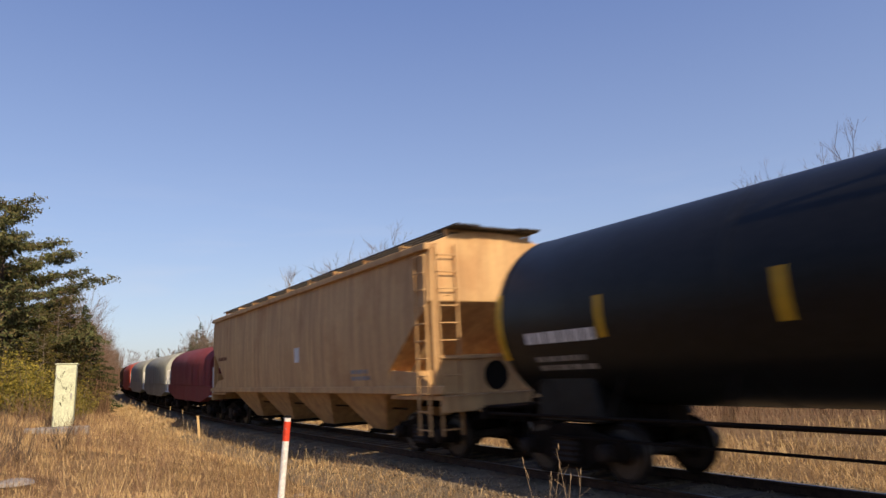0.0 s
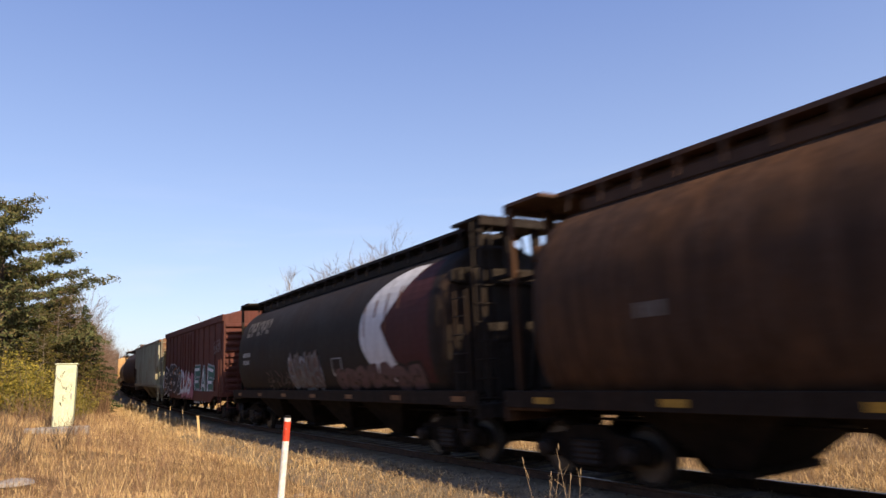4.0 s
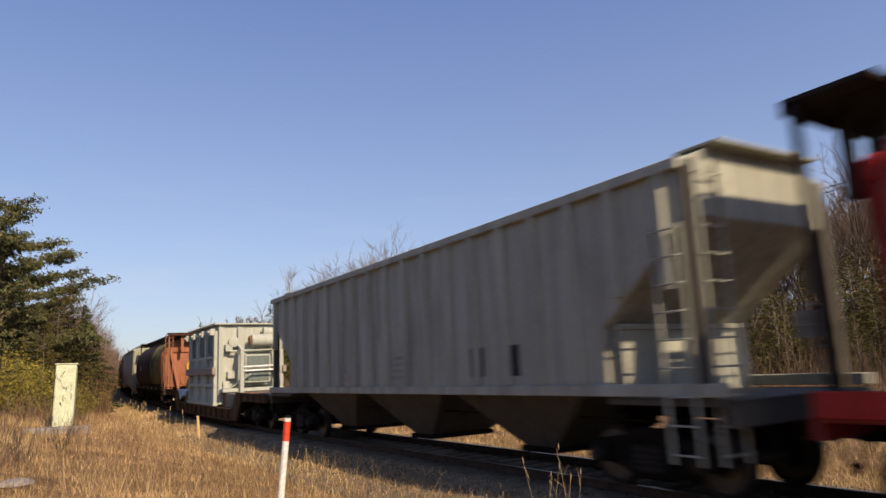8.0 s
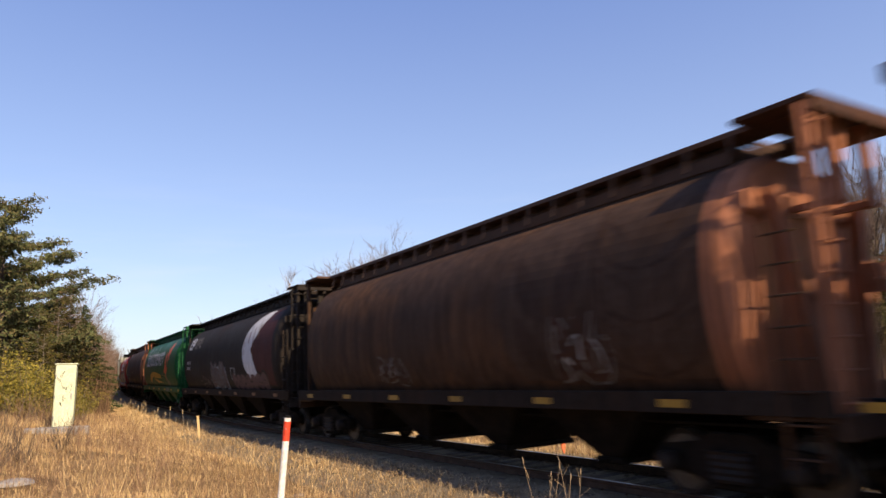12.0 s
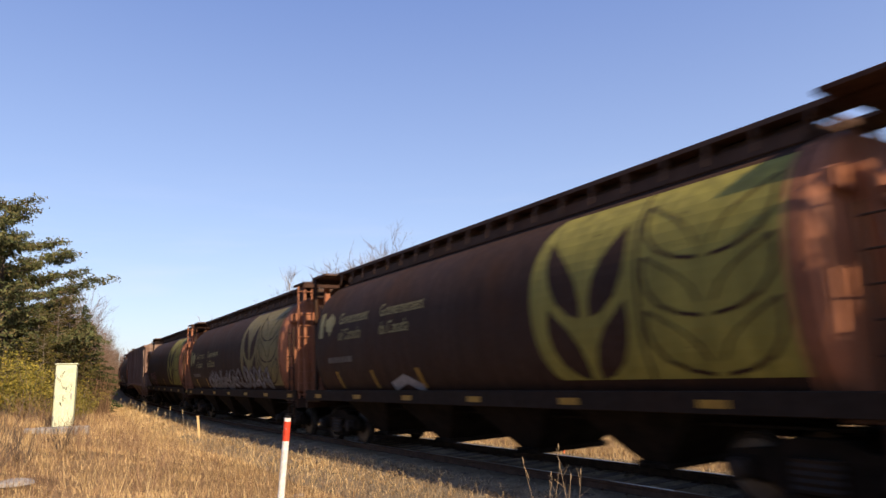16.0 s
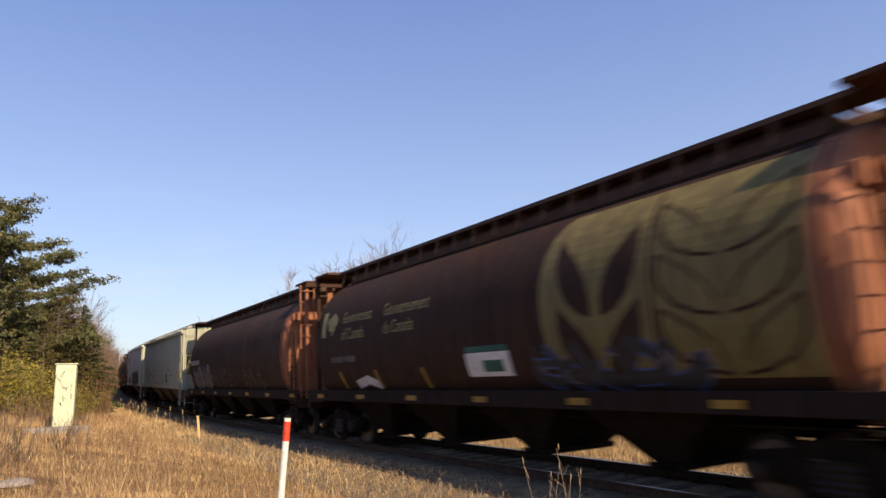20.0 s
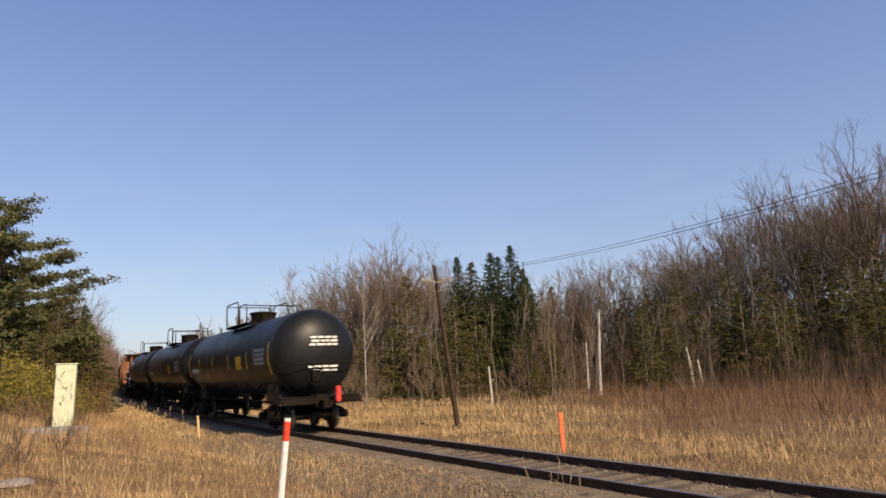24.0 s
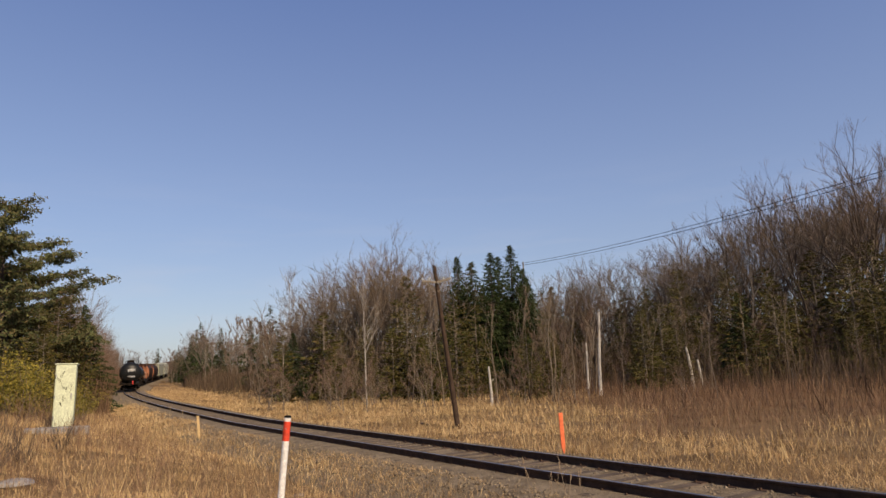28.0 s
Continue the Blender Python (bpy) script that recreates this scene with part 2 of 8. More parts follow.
# ---- mesh building ----
class Build:
    """Collects vertices and faces of one mesh."""

    def __init__(self):
        self.v, self.f = [], []

    def add(self, verts, faces):
        o = len(self.v)
        self.v += [tuple(p) for p in verts]
        self.f += [tuple(i + o for i in q) for q in faces]
        return self

    def box(self, x0, x1, y0, y1, z0, z1, c=0.0):
        """A block; c chamfers the four edges along x."""
        if c:
            ring = [(y0 + c, z0), (y1 - c, z0), (y1, z0 + c), (y1, z1 - c), (y1 - c, z1), (y0 + c, z1), (y0, z1 - c), (y0, z0 + c)]
            return self.loft([[(x, y, z) for y, z in ring] for x in (x0, x1)])
        v = [(x, y, z) for x in (x0, x1) for y in (y0, y1) for z in (z0, z1)]
        return self.add(v, [(0, 1, 3, 2), (4, 6, 7, 5), (0, 4, 5, 1), (2, 3, 7, 6), (0, 2, 6, 4), (1, 5, 7, 3)])

    def loft(self, rings, caps=True, closed=True):
        """Skin between rings of equal length."""
        n = len(rings[0])
        v = [p for r in rings for p in r]
        f = []
        for k in range(len(rings) - 1):
            for i in range(n if closed else n - 1):
                j = (i + 1) % n
                f.append((k * n + i, k * n + j, (k + 1) * n + j, (k + 1) * n + i))
        if caps:
            f += [tuple(range(n))[::-1], tuple((len(rings) - 1) * n + i for i in range(n))]
        return self.add(v, f)

    def tube(self, pts, r, n=6, r1=None):
        """Round bar along points, tapering from r to r1."""
        pts = [Vector(p) for p in pts]
        rings = []
        for k, p in enumerate(pts):
            d = (pts[min(k + 1, len(pts) - 1)] - pts[max(k - 1, 0)]).normalized()
            a = d.cross(Vector((0, 0, 1)) if abs(d.z) < 0.9 else Vector((1, 0, 0))).normalized()
            b = d.cross(a)
            rr = r if r1 is None else r + (r1 - r) * k / (len(pts) - 1)
            rings.append([p + (a * math.cos(t) + b * math.sin(t)) * rr for t in (2 * math.pi * i / n for i in range(n))])
        return self.loft(rings)

    def bar(self, p, q, w, h=None):
        """Rectangular bar from p to q."""
        p, q = Vector(p), Vector(q)
        d = (q - p).normalized()
        a = d.cross(Vector((0, 0, 1)) if abs(d.z) < 0.95 else Vector((1, 0, 0))).normalized() * w / 2
        b = d.cross(a).normalized() * (h or w) / 2
        return self.loft([[c + a + b, c - a + b, c - a - b, c + a - b] for c in (p, q)])

    def turned(self, prof, axis="y", n=20, at=(0, 0, 0)):
        """Lathe a profile of (radius, along) about an axis."""
        rings = []
        for r, t in prof:
            ring = []
            for i in range(n):
                a = 2 * math.pi * i / n
                c, s = r * math.cos(a), r * math.sin(a)
                p = {"x": (t, c, s), "y": (c, t, s), "z": (c, s, t)}[axis]
                ring.append((p[0] + at[0], p[1] + at[1], p[2] + at[2]))
            rings.append(ring)
        return self.loft(rings)

    def prism(self, poly, y0, y1):
        """Polygon of (x, z), thick from y0 to y1."""
        return self.loft([[(x, y, z) for x, z in poly] for y in (y0, y1)])

    def mesh(self, name, smooth=False, bevel=0.0):
        me = bpy.data.meshes.new(name)
        me.from_pydata(self.v, [], self.f)
        bm = bmesh.new()
        bm.from_mesh(me)
        bmesh.ops.recalc_face_normals(bm, faces=bm.faces)
        if bevel:
            bmesh.ops.bevel(bm, geom=[e for e in bm.edges if len(e.link_faces) == 2 and e.calc_face_angle() > 0.5], offset=bevel, segments=1, affect="EDGES", clamp_overlap=True)
        bm.to_mesh(me)
        bm.free()
        if smooth:
            me.polygons.foreach_set("use_smooth", [True] * len(me.polygons))
            me.set_sharp_from_angle(angle=radians(35))
        me.update()
        return me


def part(name, mesh, material, parent=None, label="", at=None):
    """One mesh object, under a thing or a part; the material sits on the object, so that meshes can be shared."""
    ob = new(name, mesh)
    if not mesh.materials:
        mesh.materials.append(None)
    ob.material_slots[0].link = "OBJECT"
    ob.material_slots[0].material = material
    if parent:
        ob.parent = parent
    if at is not None:
        ob.matrix_basis = at
    if label:
        ob["label"] = label
    return ob


def thing(name, label, category, group="", m=None):
    ob = tagged(new(name), label, category, group)
    ob.empty_display_size = 0.3
    if m is not None:
        ob.matrix_basis = m
    return ob


CACHE = {}


def cached(key, make):
    if key not in CACHE:
        CACHE[key] = make()
    return CACHE[key]


# ---- the line of the track ----
STEP = 0.5
S = np.arange(-540.0, 760.0, STEP)
q = np.clip(S, -20, 220) / 100
HEAD = -0.56809 + 0.06698 * q + 0.07 * q ** 2 - 0.02163 * q ** 3
TX, TY = np.cumsum(np.sin(HEAD)) * STEP, np.cumsum(np.cos(HEAD)) * STEP
i0 = int(np.argmin(abs(S)))
TX += 8.42827 * math.cos(-0.56809) - TX[i0]
TY += -8.42827 * math.sin(-0.56809) - TY[i0]
g = np.maximum(np.minimum(S, 330) - 30, 0) / 100
TZ = 1.2461 * g - 0.20537 * g ** 2 + 1.3 * np.maximum(g - 0.9, 0) ** 2


def on_track(s, lat=0.0, z=0.0):
    """The place s metres along the line, lat metres to its right, z over the rail head."""
    h = float(np.interp(s, S, HEAD))
    return Vector((float(np.interp(s, S, TX)) + lat * math.cos(h), float(np.interp(s, S, TY)) - lat * math.sin(h), float(np.interp(s, S, TZ)) + z))


COARSE = S[::4]
CX, CY = TX[::4], TY[::4]


def line_coords(x, y):
    """Along and across the line, for arrays of places."""
    x, y = np.atleast_1d(x).astype(float), np.atleast_1d(y).astype(float)
    s, lat = np.empty_like(x), np.empty_like(x)
    for k in range(0, len(x), 20000):
        xs, ys = x[k:k + 20000, None], y[k:k + 20000, None]
        i = np.argmin((xs - CX) ** 2 + (ys - CY) ** 2, axis=1)
        h = np.interp(COARSE[i], S, HEAD)
        dx, dy = xs[:, 0] - CX[i], ys[:, 0] - CY[i]
        s[k:k + 20000] = COARSE[i] + dx * np.sin(h) + dy * np.cos(h)
        lat[k:k + 20000] = dx * np.cos(h) - dy * np.sin(h)
    return s, lat


def wave(x, y):
    return 0.05 * np.sin(0.9 * x + 1.3 * y) + 0.06 * np.sin(0.37 * x - 0.52 * y + 1.0) + 0.03 * np.sin(2.1 * x + 0.4 * y) + 0.03 * np.sin(-1.3 * x + 2.4 * y)


def ground_z(x, y):
    s, lat = line_coords(x, y)
    base = np.interp(s, S, TZ)
    left, right = np.maximum(-lat - 2.6, 0), np.maximum(lat - 2.6, 0)
    z = -0.62 + 0.16 * np.minimum(left, 7) + 0.02 * np.clip(left - 7, 0, 60) + 0.012 * np.clip(right - 12, 0, 150)
    z += wave(np.atleast_1d(x), np.atleast_1d(y)) * np.clip((abs(lat) - 2.0) / 3, 0.0, 1.0)
    return base + z


def gz(x, y):
    return float(ground_z(x, y)[0])


def surface_z(x, y):
    """Ground or ballast, whichever lies higher."""
    s, lat = line_coords(x, y)
    bed = np.interp(s, S, TZ) + np.interp(abs(lat), [0, 1.75, 2.2, 2.9, 3.3], [-0.17, -0.17, -0.33, -0.5, -0.95])
    return np.maximum(ground_z(x, y), bed)

# ---- ground and track ----
def ground():
    near = np.arange(-60, 60, 0.8)
    ax = np.concatenate([-np.geomspace(3000, 62, 26), near, np.geomspace(62, 3000, 26)])
    ay = np.concatenate([-np.geomspace(3000, 22, 26), np.arange(-20, 140, 0.8), np.geomspace(142, 3000, 26)])
    gx, gy = np.meshgrid(ax, ay)
    z = ground_z(gx.ravel(), gy.ravel())
    v = np.column_stack([gx.ravel(), gy.ravel(), z])
    nx, ny = len(ax), len(ay)
    i = (np.arange(ny - 1)[:, None] * nx + np.arange(nx - 1)[None]).ravel()
    f = np.column_stack([i, i + 1, i + nx + 1, i + nx])
    me = bpy.data.meshes.new("ground")
    me.from_pydata(v.tolist(), [], f.tolist())
    me.polygons.foreach_set("use_smooth", [True] * len(me.polygons))
    return tagged(part("ground", me, MAT["ground"]), "dry tan earth under last year's grass", "ground", kind="structure")


def along(ring, s_values):
    """Sweep a section of (lat, z) along the line."""
    return [[on_track(s, a, z) for a, z in ring] for s in s_values]


FAR_S = list(np.arange(-530, -24, 8.0)) + list(np.arange(-24, 240, 1.0)) + list(np.arange(240, 750, 8.0))


def ballast_bed():
    ring = [(-3.3, -0.95), (-2.9, -0.5), (-2.2, -0.33), (-1.75, -0.16), (-0.86, -0.125), (-0.82, -0.15), (0.82, -0.15), (0.86, -0.125), (1.75, -0.16), (2.2, -0.33), (2.9, -0.5), (3.3, -0.95)]
    b = Build().loft(along(ring, FAR_S))
    return tagged(part("ballast_bed", b.mesh("ballast_bed", True), MAT["ballast"]), "grey-brown gravel ballast bed under the railway track", "ballast", kind="structure")


def track():
    tr = tagged(new("railway_track"), "single railway track with rusty rails on ballast", "track", kind="structure")
    sec = [(-0.075, -0.178), (0.075, -0.178), (0.075, -0.165), (0.012, -0.14), (0.012, -0.05), (0.036, -0.035), (0.036, -0.006), (0.03, -0.002), (-0.03, -0.002), (-0.036, -0.006), (-0.036, -0.035), (-0.012, -0.05), (-0.012, -0.14), (-0.075, -0.165)]
    for side in (-1, 1):
        b = Build().loft(along([(side * 0.753 + a, z) for a, z in sec], FAR_S))
        rail = part("rail", b.mesh("rail", False), MAT["rail_side"], tr)
        top = [(side * 0.753 + a, z) for a, z in ((-0.03, -0.003), (0.03, -0.003), (0.024, 0.0), (-0.024, 0.0))]
        part("running_surface", Build().loft(along(top, FAR_S)).mesh("running_surface"), MAT["rail_top"], rail, "polished steel rail head")
    tie = Build().box(-1.3, 1.3, -0.115, 0.115, -0.34, -0.176, 0.015).mesh("tie")
    plate = Build().box(-0.17, 0.17, -0.09, 0.09, -0.178, -0.168).box(-0.14, -0.11, 0.03, 0.06, -0.168, -0.14).box(0.11, 0.14, -0.06, -0.03, -0.168, -0.14).mesh("tie_plate")
    rng = random.Random(5)
    far = Build()
    s, k = -14.0, 0
    while s < 330:
        h = float(np.interp(s, S, HEAD))
        m = Matrix.Translation(on_track(s, rng.uniform(-0.05, 0.05), 0.03 + rng.uniform(-0.006, 0.01))) @ Matrix.Rotation(-h + rng.uniform(-0.015, 0.015), 4, "Z")
        if k < 160:
            t = part("tie", tie, MAT["tie"], tr, at=m)
            if k < 60:
                for e in (-0.753, 0.753):
                    part("tie_plate", plate, MAT["rail_side"], t, at=pose(e, 0, 0))
        else:
            vs = [m @ Vector(p) for p in ((-1.3, -0.11, -0.3), (1.3, -0.11, -0.3), (1.3, 0.11, -0.3), (-1.3, 0.11, -0.3), (-1.3, -0.11, -0.176), (1.3, -0.11, -0.176), (1.3, 0.11, -0.176), (-1.3, 0.11, -0.176))]
            far.add(vs, [(4, 5, 6, 7), (0, 1, 5, 4), (2, 3, 7, 6)])
        s += 0.53
        k += 1
    tagged(part("distant_ties", far.mesh("distant_ties"), MAT["tie"], tr), kind="stuff")
    return tr


ground()
ballast_bed()
track()


# ---- freight cars: x runs forward, +y is the side towards the camera, z = 0 on the rail head ----
def truck_meshes():
    def frame_side():
        b = Build()
        out = [(-1.2, 0.52), (-1.05, 0.66), (-0.55, 0.72), (-0.3, 0.84), (0.3, 0.84), (0.55, 0.72), (1.05, 0.66), (1.2, 0.52), (1.15, 0.36), (0.7, 0.36), (0.38, 0.2), (-0.38, 0.2), (-0.7, 0.36), (-1.15, 0.36)]
        b.prism(out, -0.07, 0.07)
        b.box(-0.36, 0.36, -0.12, 0.12, 0.17, 0.26, 0.03)
        for x in (-0.89, 0.89):
            b.box(x - 0.17, x + 0.17, -0.13, 0.13, 0.34, 0.62, 0.05)
        return b.mesh("side_frame", False, 0.015)

    def springs():
        b = Build()
        rings = []
        for k in range(10):
            w = 0.02 * (k % 2)
            rings.append([(sx * (0.27 + w) * cx, 0.1 + 0.08 * sy + w * sy, 0.27 + 0.04 * k) for sx, sy, cx in ((1, 1, 0.8), (1, 0.4, 1), (1, -1, 0.8), (-1, -1, 0.8), (-1, 0.4, 1), (-1, 1, 0.8))])
        b.loft(rings)
        return b.mesh("spring", True)

    def wheel():
        b = Build().turned([(0.09, -0.1), (0.16, -0.1), (0.2, -0.03), (0.34, 0.0), (0.38, -0.07), (0.457, -0.07), (0.46, -0.045), (0.42, -0.03), (0.414, 0.065), (0.36, 0.065), (0.3, 0.035), (0.18, 0.045), (0.13, 0.1), (0.09, 0.1)], "y", 22)
        return b.mesh("wheel", True)

    def tread():
        return Build().turned([(0.4135, -0.028), (0.421, -0.028), (0.416, 0.062), (0.4135, 0.062)], "y", 22).mesh("tread", True)

    def axle():
        return Build().turned([(0.07, -1.04), (0.08, -0.85), (0.095, -0.7), (0.085, 0), (0.095, 0.7), (0.08, 0.85), (0.07, 1.04)], "y", 12).mesh("axle", True)

    def bearing():
        return Build().turned([(0.13, 0.0), (0.135, 0.1), (0.11, 0.15), (0.06, 0.17)], "y", 14).mesh("bearing_cap", True)

    def bolster():
        b = Build().box(-0.2, 0.2, -1.0, 1.0, 0.45, 0.78, 0.06)
        b.turned([(0.3, 0.74), (0.34, 0.8), (0.3, 0.86)], "z", 16)
        for x in (-0.45, 0.45):
            b.box(x - 0.05, x + 0.05, -0.8, 0.8, 0.3, 0.42)
        return b.mesh("truck", False, 0.01)

    return {k: f() for k, f in (("side_frame", frame_side), ("spring", springs), ("wheel", wheel), ("tread", tread), ("axle", axle), ("bearing_cap", bearing), ("truck", bolster))}


def truck(car, x):
    t = cached("truck", truck_meshes)
    b = part("truck", t["truck"], MAT["iron"], car, at=pose(x, 0, 0))
    for y, r in ((1.0, 0), (-1.0, 180)):
        part("side_frame", t["side_frame"], MAT["iron"], b, at=pose(0, y, 0))
        part("spring_nest", t["spring"], MAT["wheel"], b, at=pose(0, y, 0, 0, 0, r))
        for ax in (-0.89, 0.89):
            part("wheel", t["wheel"], MAT["wheel"], b, at=pose(ax, y * 0.753, 0.42, 0, 0, r))
            part("wheel_tread", t["tread"], MAT["tread"], b, "bright worn wheel tread", at=pose(ax, y * 0.753, 0.42, 0, 0, r))
            part("bearing_cap", t["bearing_cap"], MAT["wheel"], b, at=pose(ax, y * 1.12, 0.46, 0, 0, r))
    for ax in (-0.89, 0.89):
        part("axle", t["axle"], MAT["wheel"], b, at=pose(ax, 0, 0.42))


def coupler(car, x, end):
    """Draft sill, coupler head, cut lever and air hose at one end; end is +1 forward."""
    def make():
        b = Build().box(-0.75, 0.0, -0.11, 0.11, 0.72, 0.98, 0.03)
        b.prism([(-0.1, 0.74), (0.2, 0.7), (0.36, 0.74), (0.36, 1.0), (0.2, 1.02), (-0.1, 0.96)], -0.13, 0.05)
        b.prism([(0.1, 0.74), (0.34, 0.76), (0.4, 0.98), (0.1, 0.98)], 0.05, 0.17)
        return b.mesh("coupler", False, 0.02)

    def hose():
        return Build().tube([(-0.1, 0.3, 0.86), (0.05, 0.32, 0.7), (0.15, 0.26, 0.45), (0.3, 0.2, 0.36), (0.38, 0.16, 0.46)], 0.025, 6).mesh("air_hose", True)

    def lever():
        return Build().tube([(0.02, 0.1, 1.02), (0.06, 0.4, 1.0), (0.05, 1.2, 0.95), (0.12, 1.38, 0.82)], 0.014, 5).mesh("cut_lever", True)

    m = pose(x, 0, 0, 0, 0, 0 if end > 0 else 180)
    part("coupler", cached("coupler", make), MAT["iron"], car, at=m)
    part("air_hose", cached("hose", hose), MAT["dark"], car, at=m)
    part("cut_lever", cached("lever", lever), MAT["iron"], car, at=m)


def grating(x0, x1, y0, y1, z, thick, nx, ny, bx=0.03, by=0.025):
    """Open walkway grating in one piece: bars along and across with slots between."""
    xs = []
    for k in range(nx):
        c = x0 + (x1 - x0) * k / (nx - 1)
        xs += [c - bx, c + bx]
    ys = []
    for k in range(ny):
        c = y0 + (y1 - y0) * k / (ny - 1)
        ys += [c - by, c + by]
    keep = {(i, j) for i in range(len(xs) - 1) for j in range(len(ys) - 1) if i % 2 == 0 or j % 2 == 0}
    n = len(ys)
    v = [(x, y, h) for h in (z, z + thick) for x in xs for y in ys]
    o = len(xs) * n
    f = []
    for i, j in keep:
        q = [i * n + j, (i + 1) * n + j, (i + 1) * n + j + 1, i * n + j + 1]
        f += [tuple(q[::-1]), tuple(k + o for k in q)]
        for (di, dj), (s, t) in (((0, -1), (0, 1)), ((1, 0), (1, 2)), ((0, 1), (2, 3)), ((-1, 0), (3, 0))):
            if (i + di, j + dj) not in keep:
                f.append((q[s], q[t], q[t] + o, q[s] + o))
    return Build().add(v, f)


def ladder_mesh(z0, z1, w, step=0.32):
    def make():
        b = Build()
        for x in (-w / 2, w / 2):
            b.box(x - 0.02, x + 0.02, -0.02, 0.02, z0, z1)
        return b.mesh("ladder")
    return cached(("ladder", z0, z1, w), make)


def rung_mesh(w):
    return cached(("rung", w), lambda: Build().tube([(-w / 2, -0.03, 0), (-w / 2, 0.03, 0), (w / 2, 0.03, 0), (w / 2, -0.03, 0)], 0.014, 5).mesh("rung"))


def ladder(car, x, y, z0, z1, w, turn, mat, step=0.34):
    """A ladder whose rungs are parts of it; turn 0 faces +y, 90 faces -x."""
    ld = part("ladder", ladder_mesh(z0, z1, w), mat, car, at=pose(x, y, 0, 0, 0, turn))
    z = z0 + 0.12
    while z < z1:
        part("rung", rung_mesh(w), mat, ld, at=pose(0, 0.02, z))
        z += step


def hand_brake(car, x, y, z, mat, end):
    def make():
        b = Build()
        b.tube([(0.28 * math.cos(a), 0.28 * math.sin(a), 0.08) for a in (2 * math.pi * i / 18 for i in range(19))], 0.018, 5)
        for k in range(3):
            a = 2 * math.pi * k / 3
            b.tube([(0, 0, 0.08), (0.28 * math.cos(a), 0.28 * math.sin(a), 0.08)], 0.014, 5)
        b.box(-0.12, 0.12, -0.2, 0.15, -0.12, 0.06)
        return b.mesh("brake_wheel")
    m = pose(x, y, z) @ Matrix.Rotation(radians(-90 if end < 0 else 90), 4, "Y") @ Matrix.Rotation(radians(90), 4, "Z")
    part("brake_wheel", cached("brake_wheel", make), mat, car, at=m)


# -- paint marks: flat shapes of (x, z) laid on a side of a car, following its curve --
def cyl_y(z):
    t = min(abs((z - 2.52) / 1.8), 0.999)
    return 1.56 * (1 - t ** 2.3) ** (1 / 2.3)


def flat_y(y):
    return lambda z: y


def decal_mesh(polys, curve, lift, tilt=0.0):
    bm = bmesh.new()
    for i, poly in enumerate(polys):
        vs = [bm.verts.new((x, 0.00025 * i, z)) for x, z in poly]
        if len(vs) > 2:
            bm.faces.new(vs)
    return wrap(bm, curve, lift)


def wrap(bm, curve, lift):
    bmesh.ops.triangulate(bm, faces=bm.faces[:])
    zs = [v.co.z for v in bm.verts]
    z = math.ceil(min(zs) / 0.14) * 0.14
    while z < max(zs):
        bmesh.ops.bisect_plane(bm, geom=bm.verts[:] + bm.edges[:] + bm.faces[:], plane_co=(0, 0, z), plane_no=(0, 0, 1), dist=1e-5)
        z += 0.14
    for v in bm.verts:
        v.co.y += curve(v.co.z) + lift
    for f in bm.faces:
        f.normal_update()
        if f.normal.y < 0:
            f.normal_flip()
    me = bpy.data.meshes.new("mark")
    bm.to_mesh(me)
    bm.free()
    return me


def decal(car, name, polys, mat, curve, lift=0.006, label=""):
    return part(name, decal_mesh(polys, curve, lift), mat, car, label)


def text_mark(car, words, x, z, height, mat, curve, lift=0.006, slant=0.0, stretch=1.0, slope=0.0, name="lettering", label=""):
    """Painted words that start at x and run rearwards."""
    cu = bpy.data.curves.new("words", "FONT")
    cu.body, cu.size, cu.resolution_u = words, height * 1.38, 3
    cu.shear = slant
    tmp = bpy.data.objects.new("words", cu)
    me = bpy.data.meshes.new_from_object(tmp)
    bm = bmesh.new()
    bm.from_mesh(me)
    bpy.data.objects.remove(tmp)
    bpy.data.meshes.remove(me)
    bpy.data.curves.remove(cu)
    for v in bm.verts:
        v.co = Vector((x - v.co.x * stretch, 0, z + v.co.y + slope * v.co.x))
    return part(name, wrap(bm, curve, lift), mat, car, label)


def rect(x, z, w, h, lean=0.0):
    """A bar from x rearwards."""
    return [(x, z), (x - w, z), (x - w - lean, z + h), (x - lean, z + h)]


def bars(car, x, z, lines, mat, curve, h=0.12, w=1.2, seed=0):
    """Lines of small writing as plain bars."""
    rng = random.Random(seed)
    ps = []
    for k in range(lines):
        cx = x
        while cx > x - w:
            ww = rng.uniform(0.1, 0.3)
            ps.append(rect(cx, z - k * h * 1.7, ww, h))
            cx -= ww + 0.05
    decal(car, "small_lettering", ps, mat, curve)


def blob(cx, cz, rx, rz, rng, n=14, rough=0.25):
    return [(cx - rx * math.cos(a) * (1 + rng.uniform(-rough, rough)), cz + rz * math.sin(a) * (1 + rng.uniform(-rough, rough))) for a in (2 * math.pi * i / n for i in range(n))]


def stroke(pts, w):
    """A brush stroke of even width as quads."""
    out = []
    for (x0, z0), (x1, z1) in zip(pts, pts[1:]):
        d = math.hypot(x1 - x0, z1 - z0) or 1
        nx, nz = -(z1 - z0) / d * w / 2, (x1 - x0) / d * w / 2
        ex, ez = (x1 - x0) / d * w * 0.3, (z1 - z0) / d * w * 0.3
        out.append([(x0 - ex + nx, z0 - ez + nz), (x0 - ex - nx, z0 - ez - nz), (x1 + ex - nx, z1 + ez - nz), (x1 + ex + nx, z1 + ez + nz)])
    return out


